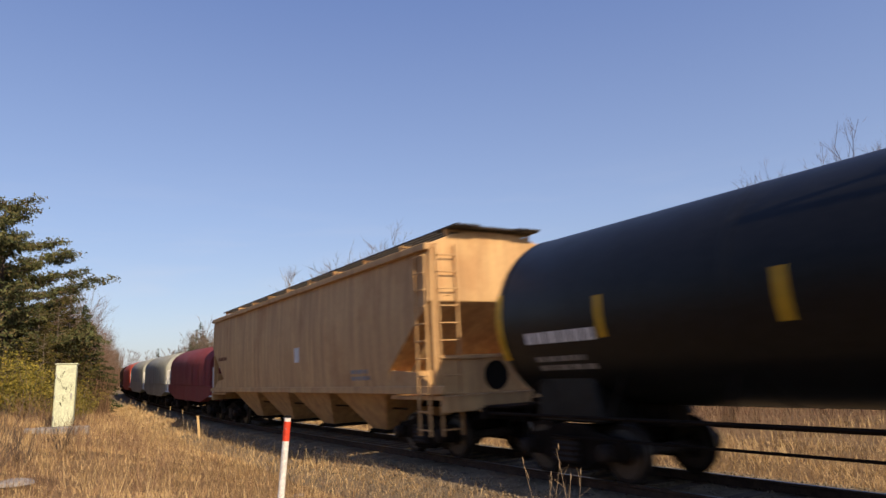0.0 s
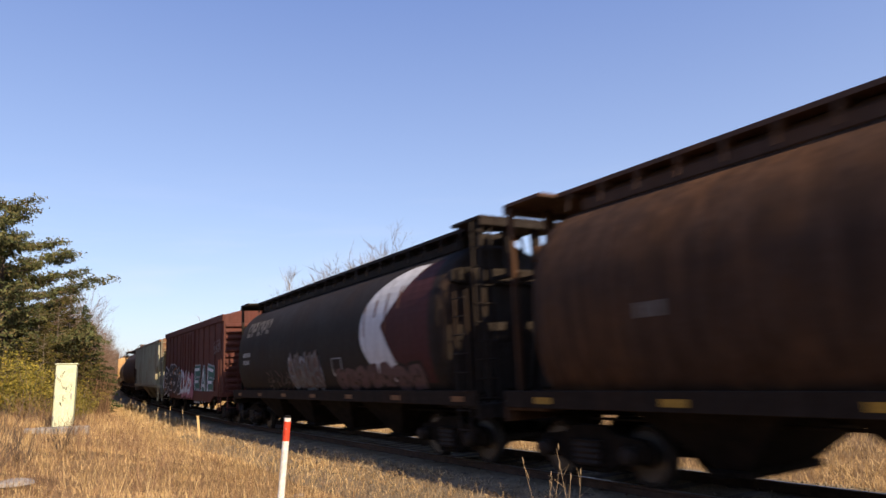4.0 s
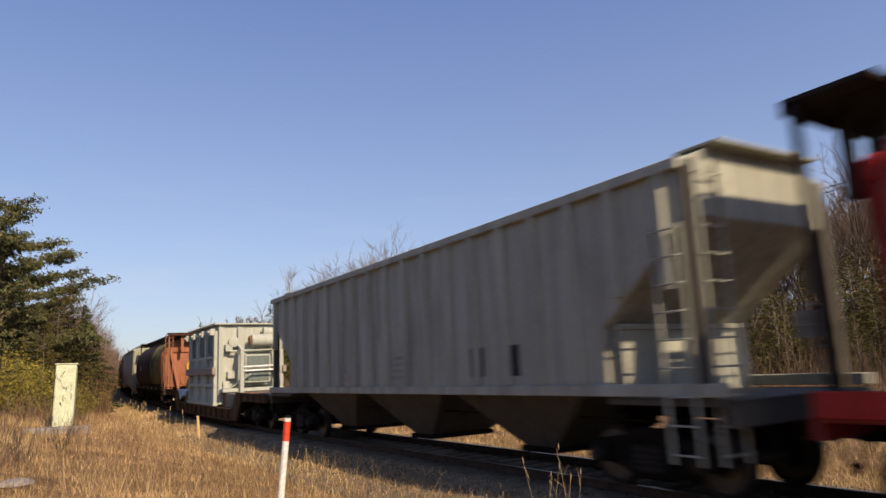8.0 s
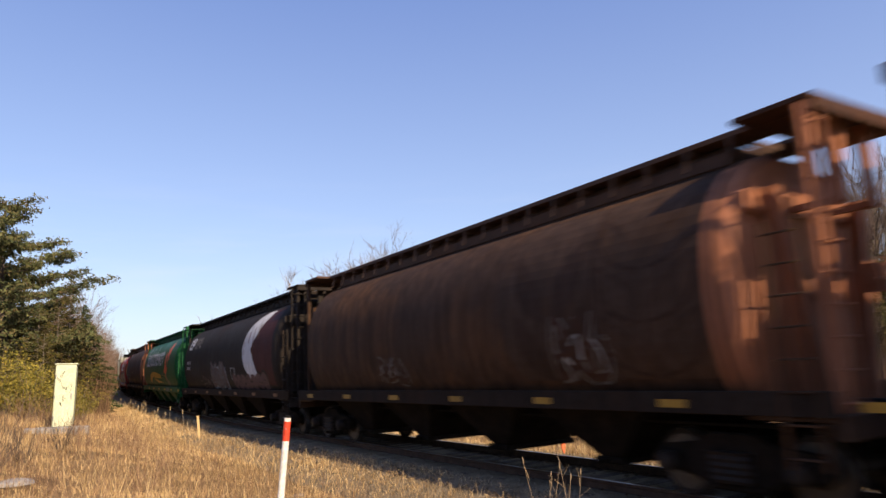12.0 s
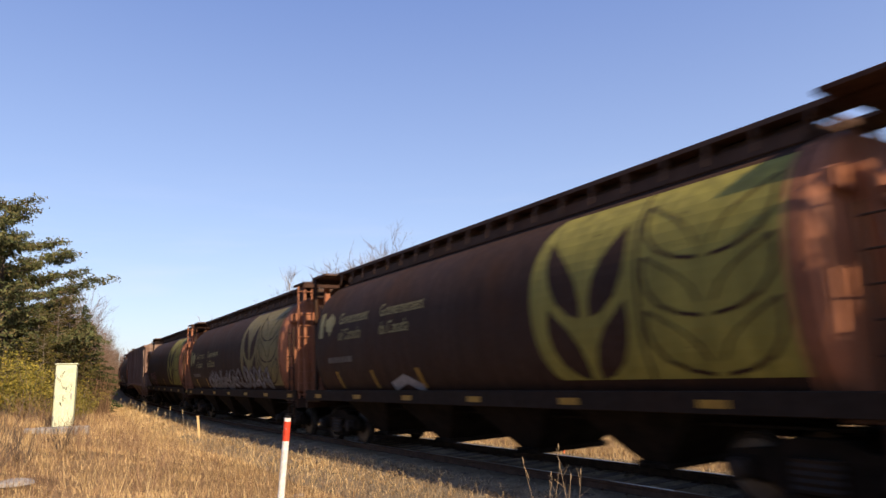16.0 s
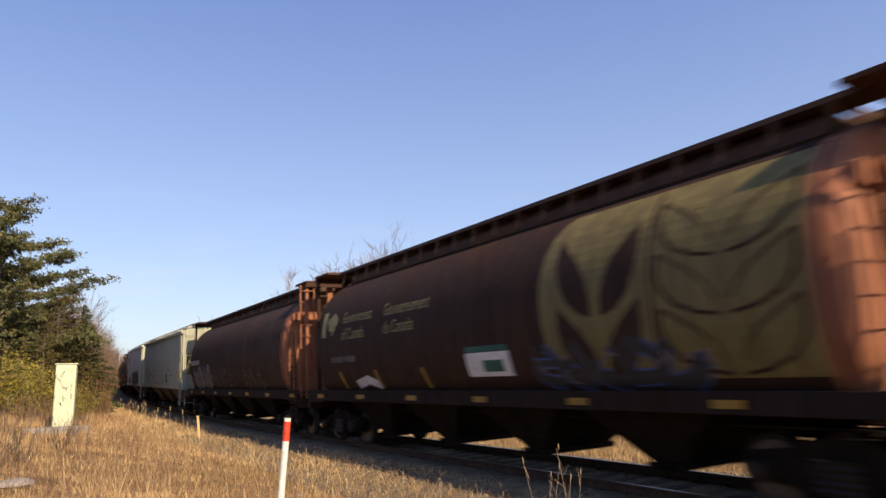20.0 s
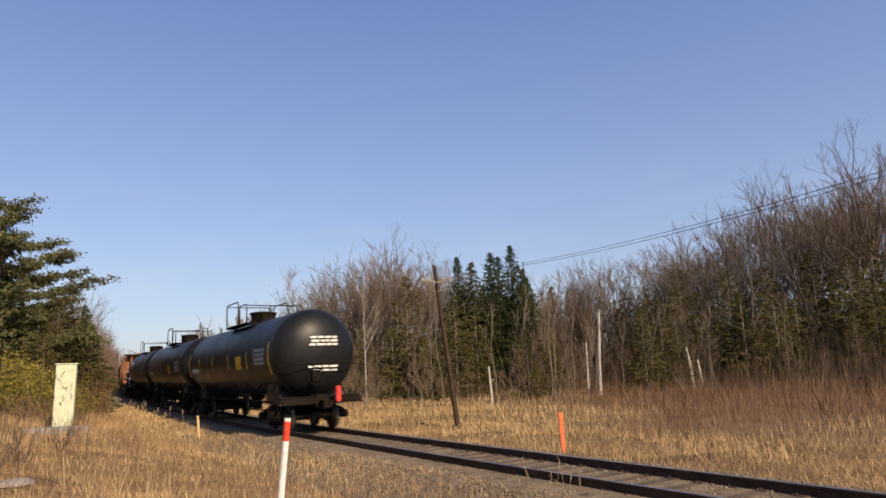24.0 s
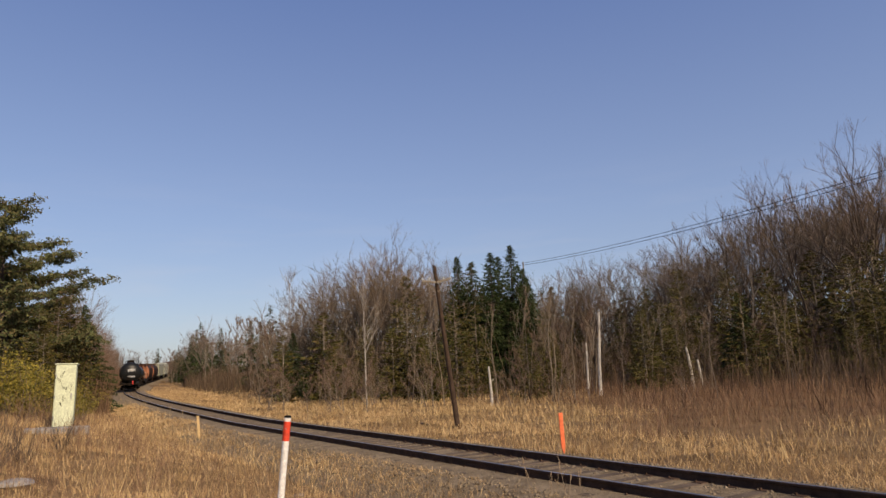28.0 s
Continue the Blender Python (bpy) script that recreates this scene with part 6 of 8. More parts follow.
    graffiti(car, h - 2.0, 1.05, 2.6, 1.2, (MAT["spray_orange"], MAT["spray_orange"], MAT["spray_green"]), c, 51, 4)
    bars(car, h - 1.2, 2.3, 2, MAT["grey_letter"], c, 0.14, 0.8, 52)
    bars(car, -0.6, 1.9, 3, MAT["grey_letter"], c, 0.09, 0.8, 53)
    bars(car, 1.6, 2.1, 3, MAT["grey_letter"], c, 0.12, 0.6, 54)
    # brown hopper with wheat emblem
    car, h = hopper(13, "weathered brown cylindrical hopper with yellow wheat emblem", MAT["brown"], MAT["brown"], MAT["brown_sunlit"])
    wheat_emblem(car, h, MAT["wheat_lime"], MAT["brown"])
    decal(car, "placard", [rect(3.9, 2.4, 0.8, 0.34)], MAT["grey_letter"], cyl_y)
    # flat car with transformer
    car, n = car_at(14, "depressed_flat_car", "rusty brown depressed-centre flat car with yellow winch gear", "flat car")
    depressed_flat(car, n)
    TRAIN.append((transformer(), -136.55, n - 4.2))
    # grey ribbed hopper
    car, n = car_at(15, "covered_hopper_car", "light grey ribbed covered hopper with shaded bays", "hopper car")
    sloped_hopper(car, n, MAT["grey"], MAT["grey"], True, 0.0, 3, MAT["grey"], 1.6, 4.2, None, MAT["bay_shade"])
    h = n / 2 - 0.75
    for x in (-h + 3.9, -h + 4.9):
        decal(car, "placard", [rect(x, 1.6, 0.42, 0.5)], MAT["spray_black"], flat_y(1.54), 0.01)
    graffiti(car, h - 5.2, 1.35, 1.2, 0.4, (MAT["grey"], MAT["spray_pink"], MAT["spray_grey"]), flat_y(1.54), 61, 3)
    bars(car, 0.2, 2.0, 4, MAT["grey_letter"], flat_y(1.54), 0.08, 0.8, 62)
    # red hopper
    car, h = hopper(16, "red cylindrical covered hopper with white country lettering and graffiti", MAT["red"], MAT["cp_black"], MAT["red"])
    text_mark(car, "Canada", h - 4.1, 2.62, 1.24, MAT["white_letter"], cyl_y, slant=0.12, stretch=1.03, label="white lettering")
    decal(car, "flag_mark", [rect(h - 7.75, 3.6, 0.24, 0.42, 0.06), rect(h - 8.55, 3.6, 0.24, 0.42, 0.06), rect(h - 8.16, 3.7, 0.2, 0.22, 0.03)], MAT["white_letter"], cyl_y)
    bars(car, h - 0.7, 2.45, 1, MAT["grey_letter"], cyl_y, 0.16, 1.4, 63)
    decal(car, "graffiti_ground", [rect(h - 2.0, 1.38, 0.8 * 12.6, 0.4)], MAT["spray_beige"], cyl_y, 0.003)
    bubble_piece(car, h - 2.5, 1.34, 5.2, 1.05, MAT["spray_beige"], MAT["spray_black"], cyl_y, 64, 5, 4)
    bubble_piece(car, h - 7.5, 1.34, 5.6, 1.15, MAT["spray_beige"], MAT["spray_black"], cyl_y, 67, 3, 2, 0.002)
    decal(car, "graffiti_ground", [rect(h - 2.0, 1.12, 10.2, 0.22)], MAT["spray_beige"], flat_y(1.46), 0.006)
    decal(car, "graffiti_stroke", [rect(h - 1.9, 1.29, 10.0, 0.06)], MAT["spray_grey"], flat_y(1.46), 0.01)
    decal(car, "paint_scrap", [blob(h - 1.4, 1.6, 0.35, 0.25, random.Random(3), 9, 0.4)], MAT["gold"], cyl_y, 0.006)
    # wheat leaves, tan in front and faded red behind
    for ox, mat, sw in ((-2.35, MAT["leaf_tan"], 0.75), (-4.7, MAT["red_dark"], 1.0)):
        for sx in (1, -1):
            side = [(0.05, 0.0), (0.3, 0.1), (0.62, 0.28), (0.86, 0.5), (0.98, 0.76), (1.0, 1.0), (0.72, 0.86), (0.42, 0.72), (0.18, 0.54), (0.08, 0.34)]
            decal(car, "emblem_leaf", [[(ox + sx * (0.04 + a * sw), 2.5 + b * 1.35) for a, b in side]], mat, cyl_y, 0.002, "faded painted leaf")
    # brown, green, black, brown, brown
    car, h = hopper(17, "dark brown cylindrical covered hopper speckled with graffiti scraps", MAT["brown"], MAT["brown"], MAT["brown_sunlit"])
    rng = random.Random(65)
    for _ in range(40):
        decal(car, "paint_scrap", [blob(rng.uniform(h - 7.5, h - 0.6), 1.4 + 1.1 * rng.random() ** 2, rng.uniform(0.05, 0.22), rng.uniform(0.03, 0.1), rng, 9, 0.6)], MAT["worn_letter"], cyl_y)
    yellow_ticks(car, h)
    car, h = hopper(18, "green cylindrical hopper with white province name and red lily", MAT["green"], MAT["green_dark"], MAT["green"])
    text_mark(car, "Saskatchewan", h - 1.55, 2.64, 1.25, MAT["white_letter"], cyl_y, slant=0.3, stretch=0.84, label="white italic lettering")
    sw = [(h - 3.25, 1.76), (h - 3.85, 2.1), (h - 4.85, 2.26), (h - 6.55, 2.24), (h - 8.95, 2.05), (h - 10.95, 2.0), (h - 8.95, 1.86), (h - 6.95, 1.86), (h - 5.35, 1.95), (h - 4.65, 1.86), (h - 4.05, 1.64), (h - 3.55, 1.62)]
    decal(car, "swoosh", [sw, [(h - 5.4, 1.9), (h - 7.4, 1.72), (h - 9.2, 1.62), (h - 7.0, 1.56)]], MAT["gold"], cyl_y, 0.006, "gold painted swoosh")
    rng = random.Random(7)
    px = -h + 3.3
    petals = []
    for ox, oz, blooms in ((-0.45, 3.3, ((75, 0.72), (38, 0.85), (5, 0.6), (150, 0.6), (195, 0.55), (250, 0.7), (310, 0.55))), (0.35, 2.65, ((100, 0.75), (60, 0.6), (150, 0.6), (215, 0.85), (265, 0.95), (320, 0.7)))):
        for ang, ln in blooms:
            d, e = math.cos(radians(ang)), math.sin(radians(ang))
            shape = [(0.0, 0.07), (0.3, 0.2), (0.6, 0.23), (0.85, 0.15), (1.0, 0.0), (0.85, -0.13), (0.6, -0.2), (0.3, -0.18), (0.0, -0.07)]
            petals.append([(px + ox - (d * a - e * b) * ln, oz + (e * a + d * b) * ln) for a, b in shape])
    decal(car, "lily_petal", petals, MAT["lily"], cyl_y, 0.006, "orange-red painted lily")
    decal(car, "lily_stem", stroke([(px + 0.2, 2.0), (px + 0.1, 1.8), (px - 0.1, 1.42)], 0.3) + [blob(px - 0.1, 1.62, 0.5, 0.22, rng, 11, 0.3)], MAT["stem_grey"], cyl_y, 0.014)
    decal(car, "sill_band", [rect(px + 0.5, 1.12, 1.2, 0.2)], MAT["stem_grey"], flat_y(1.46), 0.006)
    graffiti(car, px + 2.4, 1.9, 1.3, 0.3, (MAT["green_dark"], MAT["stem_grey"], MAT["stem_grey"]), cyl_y, 68, 4)
    # 19 built above
    car, h = hopper(20, "dark brown cylindrical covered hopper, paint worn to rust", MAT["brown_worn"], MAT["brown"], MAT["brown_sunlit"])
    wheat_emblem(car, h, MAT["brown_ghost"], MAT["brown"])
    graffiti(car, -h + 3.2, 1.5, 1.1, 1.0, (MAT["brown_b"], MAT["worn_letter"], MAT["grey_letter"]), cyl_y, 71, 3)
    graffiti(car, h - 4.5, 1.55, 1.2, 0.5, (MAT["brown_b"], MAT["worn_letter"], MAT["grey_letter"]), cyl_y, 72, 3)
    car, h = hopper(21, "dark brown cylindrical covered hopper with white graffiti along the sill", MAT["brown"], MAT["brown"], MAT["brown_sunlit"])
    government_words(car, h, 0.1, MAT["worn_letter"])
    graffiti(car, h - 0.8, 1.42, 2.6, 0.5, (MAT["spray_grey"], MAT["spray_black"], MAT["spray_white"]), cyl_y, 73, 5)
    graffiti(car, h - 5.6, 1.42, 3.6, 0.7, (MAT["spray_grey"], MAT["spray_black"], MAT["worn_letter"]), cyl_y, 74, 4)
    yellow_ticks(car, h, (0.5,))
    # worn ribbed hopper
    car, n = car_at(22, "covered_hopper_car", "worn brown ribbed covered hopper with chalky streaks", "hopper car")
    sloped_hopper(car, n, MAT["rib_brown"], MAT["rib_brown"], True, 0.0, 3, MAT["rib_brown"], 1.6, 4.2)
    # wheat and government hoppers
    car, h = hopper(23, "brown cylindrical hopper with lime-yellow wheat emblem", MAT["brown"], MAT["brown"], MAT["brown_sunlit"])
    wheat_emblem(car, h, MAT["wheat_lime"], MAT["brown"])
    graffiti(car, h - 1.2, 1.3, 2.6, 0.85, (MAT["brown"], MAT["spray_pink"], MAT["spray_grey"]), cyl_y, 75, 5)
    yellow_ticks(car, h, (0.35, -0.05))
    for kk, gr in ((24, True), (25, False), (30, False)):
        car, h = hopper(kk, "brown cylindrical grain hopper with cream government lettering and wheat emblem", MAT["brown"], MAT["brown"], MAT["brown_sunlit"])
        wheat_emblem(car, h, MAT["wheat_lime"] if kk == 25 else MAT["wheat"], MAT["brown"])
        government_words(car, h, 0.3 if gr else 0.0)
        yellow_ticks(car, h, (0.78, 0.5, 0.2))
        if gr:
            graffiti(car, h - 4.2, 1.4, 9.0, 0.72, (MAT["spray_dim"], MAT["brown_b"], MAT["spray_grey"]), lambda z: cyl_y(z) + 0.014, 76, 15)
        elif kk == 30:
            decal(car, "placard", [rect(h - 7.3, 1.6, 1.3, 0.42)], MAT["white_letter"], cyl_y)
            decal(car, "placard_band", [rect(h - 7.32, 2.03, 1.25, 0.1), rect(h - 7.8, 1.68, 0.6, 0.2)], MAT["spray_green"], cyl_y, 0.009)
            graffiti(car, h - 9.2, 1.42, 3.2, 0.6, (MAT["spray_black"], MAT["spray_blue"], MAT["spray_dim"]), cyl_y, 77, 5)
            decal(car, "paint_scrap", stroke([(h - 2.4, 1.5), (h - 3.0, 1.6), (h - 3.5, 1.48)], 0.2), MAT["spray_white"], cyl_y)
        else:
            decal(car, "paint_scrap", stroke([(h - 4.4, 1.45), (h - 5.0, 1.6), (h - 5.6, 1.4)], 0.2), MAT["spray_grey"], cyl_y)
    car, h = hopper(26, "rusty brown cylindrical covered hopper with pink and white graffiti", MAT["brown_worn"], MAT["brown"], MAT["brown_sunlit"])
    graffiti(car, h - 1.9, 1.3, 2.2, 0.95, (MAT["maroon"], MAT["spray_pink"], MAT["spray_white"]), cyl_y, 81, 4)
    decal(car, "graffiti_ground", [rect(h - 2.2, 1.14, 1.7, 0.18)], MAT["spray_pink"], flat_y(1.46), 0.006)
    graffiti(car, h - 6.3, 1.42, 3.0, 0.95, (MAT["spray_tan"], MAT["spray_beige"], MAT["brown_b"]), cyl_y, 82, 5)
    decal(car, "graffiti_ground", [rect(h - 6.5, 1.1, 2.9, 0.25)], MAT["spray_grey"], flat_y(1.46), 0.006)
    yellow_ticks(car, h, (-0.5, -0.85))
    # white hoppers
    for kk, seed in ((27, 83), (28, 84)):
        car, n = car_at(kk, "covered_hopper_car", "off-white smooth-sided covered hopper" + (" with red name and black graffiti" if kk == 27 else " with faint grime marks"), "hopper car")
        c = sloped_hopper(car, n, MAT["clean_white" if kk == 27 else "off_white"], MAT["clean_white"], False, 0.05, 3 if kk == 28 else 2, MAT["steel"], 1.5, 4.25, bay_mat=MAT["bay_shade"])
        h = n / 2 - 0.75
        if kk == 27:
            block_letters(car, h - 0.85, 3.0, 2, 0.66, 0.5, MAT["cp_red"], c, 0.22)
            block_letters(car, h - 2.35, 3.0, 1, 0.66, 0.5, MAT["cp_red"], c, 0.22)
            for q in (2.95, 3.3, 3.55):
                decal(car, "name_block", [rect(h - q, 3.0, 0.2 if q < 3 else 0.12, 0.44 if q < 3 else 0.62, -0.1)], MAT["cp_red"], c, 0.007)
            bubble_piece(car, h - 6.4, 1.42, 5.6, 0.95, MAT["spray_black"], MAT["grime"], c, 85, 7, 0)
            graffiti(car, h - 6.5, 1.3, 5.4, 0.8, (MAT["spray_black"], MAT["grime"], MAT["spray_grey"]), lambda z: c(z) + 0.026, 90, 7)
            graffiti(car, h - 2.2, 1.4, 2.6, 0.5, (MAT["spray_black"], MAT["clean_white"], MAT["spray_grey"]), c, 86, 6)
            bars(car, -0.2, 3.2, 3, MAT["grey_letter"], c, 0.16, 0.9, 87)
        else:
            bars(car, h - 0.8, 2.4, 3, MAT["grey_letter"], c, 0.16, 0.8, 88)
            rng = random.Random(89)
            for _ in range(26):
                decal(car, "grime_patch", [blob(rng.uniform(-h + 3, h - 2.4), rng.uniform(1.4, 2.4), rng.uniform(0.08, 0.3), rng.uniform(0.03, 0.09), rng, 9, 0.6)], MAT["grime"], c)
            decal(car, "placard", [rect(-2.6, 1.6, 0.5, 0.5)], MAT["spray_black"], c, 0.01)
        reflectors(car, (h - 4, h - 7, h - 10.0), 1.32, flat_y(1.59), 0.4, 0.09)
    car, h = hopper(29, "dark brown cylindrical covered hopper with chalky graffiti and worn wheat emblem", MAT["brown"], MAT["brown"], MAT["brown_sunlit"])
    wheat_emblem(car, h, MAT["brown_ghost"], MAT["brown"])
    graffiti(car, h - 1.0, 1.4, 3.4, 0.95, (MAT["worn_letter"], MAT["grey_letter"], MAT["worn_letter"]), cyl_y, 91, 6)
    graffiti(car, -2.4, 1.42, 2.2, 0.6, (MAT["brown_b"], MAT["worn_letter"], MAT["worn_letter"]), cyl_y, 94, 4)
    graffiti(car, h - 4.6, 1.5, 3.6, 0.6, (MAT["brown"], MAT["worn_letter"], MAT["worn_letter"]), cyl_y, 93, 7)
    bars(car, h - 0.3, 2.45, 1, MAT["grey_letter"], cyl_y, 0.2, 1.8, 92)
    # 30 built above; loaded flat and the last tank cars
    car, n = car_at(31, "flat_car", "dark flat car loaded with two tiers of rusty wheelsets", "flat car")
    wheel_flat(car, n)
    for kk in (32, 33, 34):
        car, n = car_at(kk, "tank_car", "glossy black tank car with yellow stripes and white lettering bars", "tank car")
        c = tank_car(car, n, deck_x=-0.5, stripe="yellow_dim" if kk < 34 else "yellow")
        tank_marks(car, n, c, 100 + kk)
        h = n / 2 - 0.95
        if kk == 32:
            block_letters(car, 6.5, 2.66, 6, 0.6, 0.5, MAT["white_letter"], c, 0.2)
            graffiti(car, 4.9, 1.4, 1.5, 0.75, (MAT["black"], MAT["grey_letter"], MAT["spray_grey"]), c, 95, 3)
    # red marker on the last coupler
    b = Build().box(-0.07, 0.07, -0.08, 0.08, 0.92, 1.42, 0.03).turned([(0.08, -0.09), (0.08, -0.07)], "x", 16, (0, 0, 1.28))
    part("end_marker", b.mesh("end_marker", False, 0.015), MAT["marker"], TRAIN[-1][0], "red end-of-train marker", at=pose(-n / 2 + 0.02, -0.35, 0))


def tank_marks(car, n, c, seed):
    h = n / 2 - 0.65
    bars(car, 6.3, 2.08, 1, MAT["white_letter"], c, 0.18, 1.4, seed)
    bars(car, 6.2, 1.8, 2, MAT["grey_letter"], c, 0.08, 1.1, seed + 1)
    decal(car, "placard", [rect(-2.1, 2.1, 0.8, 0.48)], MAT["yellow"] if seed != 132 else MAT["black"], c, 0.009, "hazard panel")
    for j in range(4):
        decal(car, "data_line", [rect(-4.6, 2.2 + 0.15 * j, 1.3, 0.11)], MAT["grey_letter"], c, 0.009)
    bars(car, -0.6, 1.5, 2, MAT["worn_letter"], c, 0.07, 0.9, seed + 2)
    bars(car, -2.6, 1.5, 2, MAT["worn_letter"], c, 0.07, 1.6, seed + 3)


def pale_rust():
    """Pale paint whose upper half has rusted between the posts."""
    m, n, l, b = node_mat("pale_paint_rusted_top")
    co = coords(n, l)
    run = noise_tex(n, l, coords(n, l, (2.2, 2.2, 0.3)), 1.3, 5, 0.6)
    fine = noise_tex(n, l, co, 8, 6, 0.7)
    sep = n.new("ShaderNodeSeparateXYZ")
    tc = n.new("ShaderNodeTexCoord")
    l.new(tc.outputs["Object"], sep.inputs[0])
    add = n.new("ShaderNodeMath")
    add.operation = "MULTIPLY_ADD"
    add.inputs[1].default_value = 1.7
    l.new(run.outputs[0], add.inputs[0])
    l.new(sep.outputs["Z"], add.inputs[2])
    r = ramp(n, (0, 0, 0), (1, 1, 1), 0.0, 1.0)
    mr = n.new("ShaderNodeMapRange")
    mr.inputs["From Min"].default_value, mr.inputs["From Max"].default_value = 3.95, 4.45
    l.new(add.outputs[0], mr.inputs[0])
    rc = ramp(n, (0.1, 0.04, 0.015), (0.24, 0.1, 0.034), 0.3, 0.7)
    l.new(fine.outputs[0], rc.inputs[0])
    pc = ramp(n, (0.25, 0.24, 0.155), (0.35, 0.335, 0.22), 0.3, 0.7)
    l.new(fine.outputs[0], pc.inputs[0])
    l.new(mix(n, l, mr.outputs[0], pc.outputs[0], rc.outputs[0]), b.inputs["Base Color"])
    b.inputs["Roughness"].default_value = 0.7
    bump(n, l, fine.outputs[0], b, 0.15, 0.01)
    return m


MAT["pale_rust"] = pale_rust()
MAT["coil_red"] = paint("coil_red_paint", (0.42, 0.075, 0.04), 0.1, dirt=0.2)
MAT["dark_walk"] = plain("dark_walkway", (0.035, 0.033, 0.032), 0.7)
MAT["red_dark"] = plain("darker_red_paint", (0.2, 0.014, 0.012), 0.6, var=0.2)
MAT["green_dark"] = paint("dark_green_paint", (0.01, 0.075, 0.03), 0.05, dirt=0.2)
MAT["marker"] = plain("marker_red", (0.65, 0.05, 0.04), 0.5, var=0.2)
build_train()


# ---- plants ----
def soup(name, verts, faces):
    """Mesh from arrays of vertices and triangles."""
    me = bpy.data.meshes.new(name)
    v, f = np.asarray(verts, dtype=np.float32), np.asarray(faces, dtype=np.int32)
    me.vertices.add(len(v))
    me.vertices.foreach_set("co", v.ravel())
    me.loops.add(f.size)
    me.loops.foreach_set("vertex_index", f.ravel())
    me.polygons.add(len(f))
    me.polygons.foreach_set("loop_start", np.arange(len(f), dtype=np.int32) * 3)
    me.update(calc_edges=True)
    me.validate()
    return me


def blades(base, height, width, lean, rng, head=0.0):
    """Bent tapering blades: four vertices to a blade and a tip, three triangles."""
    n = len(base)
    a = rng.uniform(0, 2 * np.pi, n)
    side = np.column_stack([np.cos(a), np.sin(a), np.zeros(n)]) * width[:, None] / 2
    b = rng.uniform(0, 2 * np.pi, n)
    out = np.column_stack([np.cos(b), np.sin(b), np.zeros(n)]) * (lean * height)[:, None]
    up = np.column_stack([np.zeros(n), np.zeros(n), height])
    mid = base + up * 0.55 + out * 0.3
    tip = base + up * np.sqrt(np.maximum(1 - lean ** 2 * 0.5, 0.1))[:, None] + out
    v = np.stack([base - side, base + side, mid - side * (0.8 + head), mid + side * (0.8 + head), tip], axis=1).reshape(-1, 3)
    i = np.arange(n)[:, None] * 5
    f = np.concatenate([i + [0, 1, 3], i + [0, 3, 2], i + [2, 3, 4]], axis=0)
    return v, f


def slips(base, height, width, lean, rng):
    """Straight thin stems, one triangle each."""
    n = len(base)
    a, b = rng.uniform(0, 2 * np.pi, n), rng.uniform(0, 2 * np.pi, n)
    side = np.column_stack([np.cos(a), np.sin(a), np.zeros(n)]) * width[:, None] / 2
    tip = base + np.column_stack([np.cos(b) * lean, np.sin(b) * lean, np.ones(n)]) * height[:, None]
    return np.stack([base - side, base + side, tip], axis=1).reshape(-1, 3), np.arange(n * 3).reshape(-1, 3)


def scatter(rng, n, s0, s1, l0, l1, near=1.0):
    """Places by the line of the track, denser towards its near end."""
    s = s0 + (s1 - s0) * rng.random(n) ** near
    lat = rng.uniform(l0, l1, n)
    h = np.interp(s, S, HEAD)
    x = np.interp(s, S, TX) + lat * np.cos(h)
    y = np.interp(s, S, TY) - lat * np.sin(h)
    return x, y, s, lat


def clumpy(x, y, scale=0.6, seed=0.0):
    return 0.5 + 0.25 * np.sin(x * scale * 2.3 + seed) * np.cos(y * scale * 1.9 - seed) + 0.25 * np.sin(x * scale * 5.1 + y * scale * 4.3 + seed * 2)


def grass_patch(name, label, mat, n, area, hts, width, lean, seed, near=1.0, cut=0.0, head=0.0, scale=0.6, bent=False, where=None):
    rng = np.random.default_rng(seed)
    x, y, s, lat = scatter(rng, n, *area, near)
    c = clumpy(x, y, scale, seed)
    keep = c > cut * rng.random(n)
    if where:
        keep &= where(x, y) > rng.uniform(-1.5, 1.5, n)
    x, y, c = x[keep], y[keep], c[keep]
    z = surface_z(x, y)
    m = len(x)
    dist = np.hypot(x, y)
    h = rng.uniform(hts[0], hts[1], m) * (0.55 + 0.75 * c)
    w = width * rng.uniform(0.6, 1.5, m) * np.clip(dist / 20, 0.6, 3.0)
    base, ln = np.column_stack([x, y, z - 0.03]), rng.uniform(0.05, lean, m)
    v, f = blades(base, h, w, ln, rng, head) if bent else slips(base, h, w * 1.3, ln, rng)
    return tagged(part(name, soup(name, v, f), mat), label, "grass", kind="stuff")


def brush_side(x, y):
    """Positive where the wet meadow carries red brush, negative where it is grass."""
    return np.minimum(x - 5.6 - 0.14 * (y - 21), y - 20.6 - 0.8 * np.sin(x * 1.1) - 0.04 * (x - 6) ** 1.0) * 0.9 + 1.2 * np.sin(x * 0.5 + 1) * np.cos(y * 0.4)


def grass_side(x, y):
    return -brush_side(x, y) + 0.6


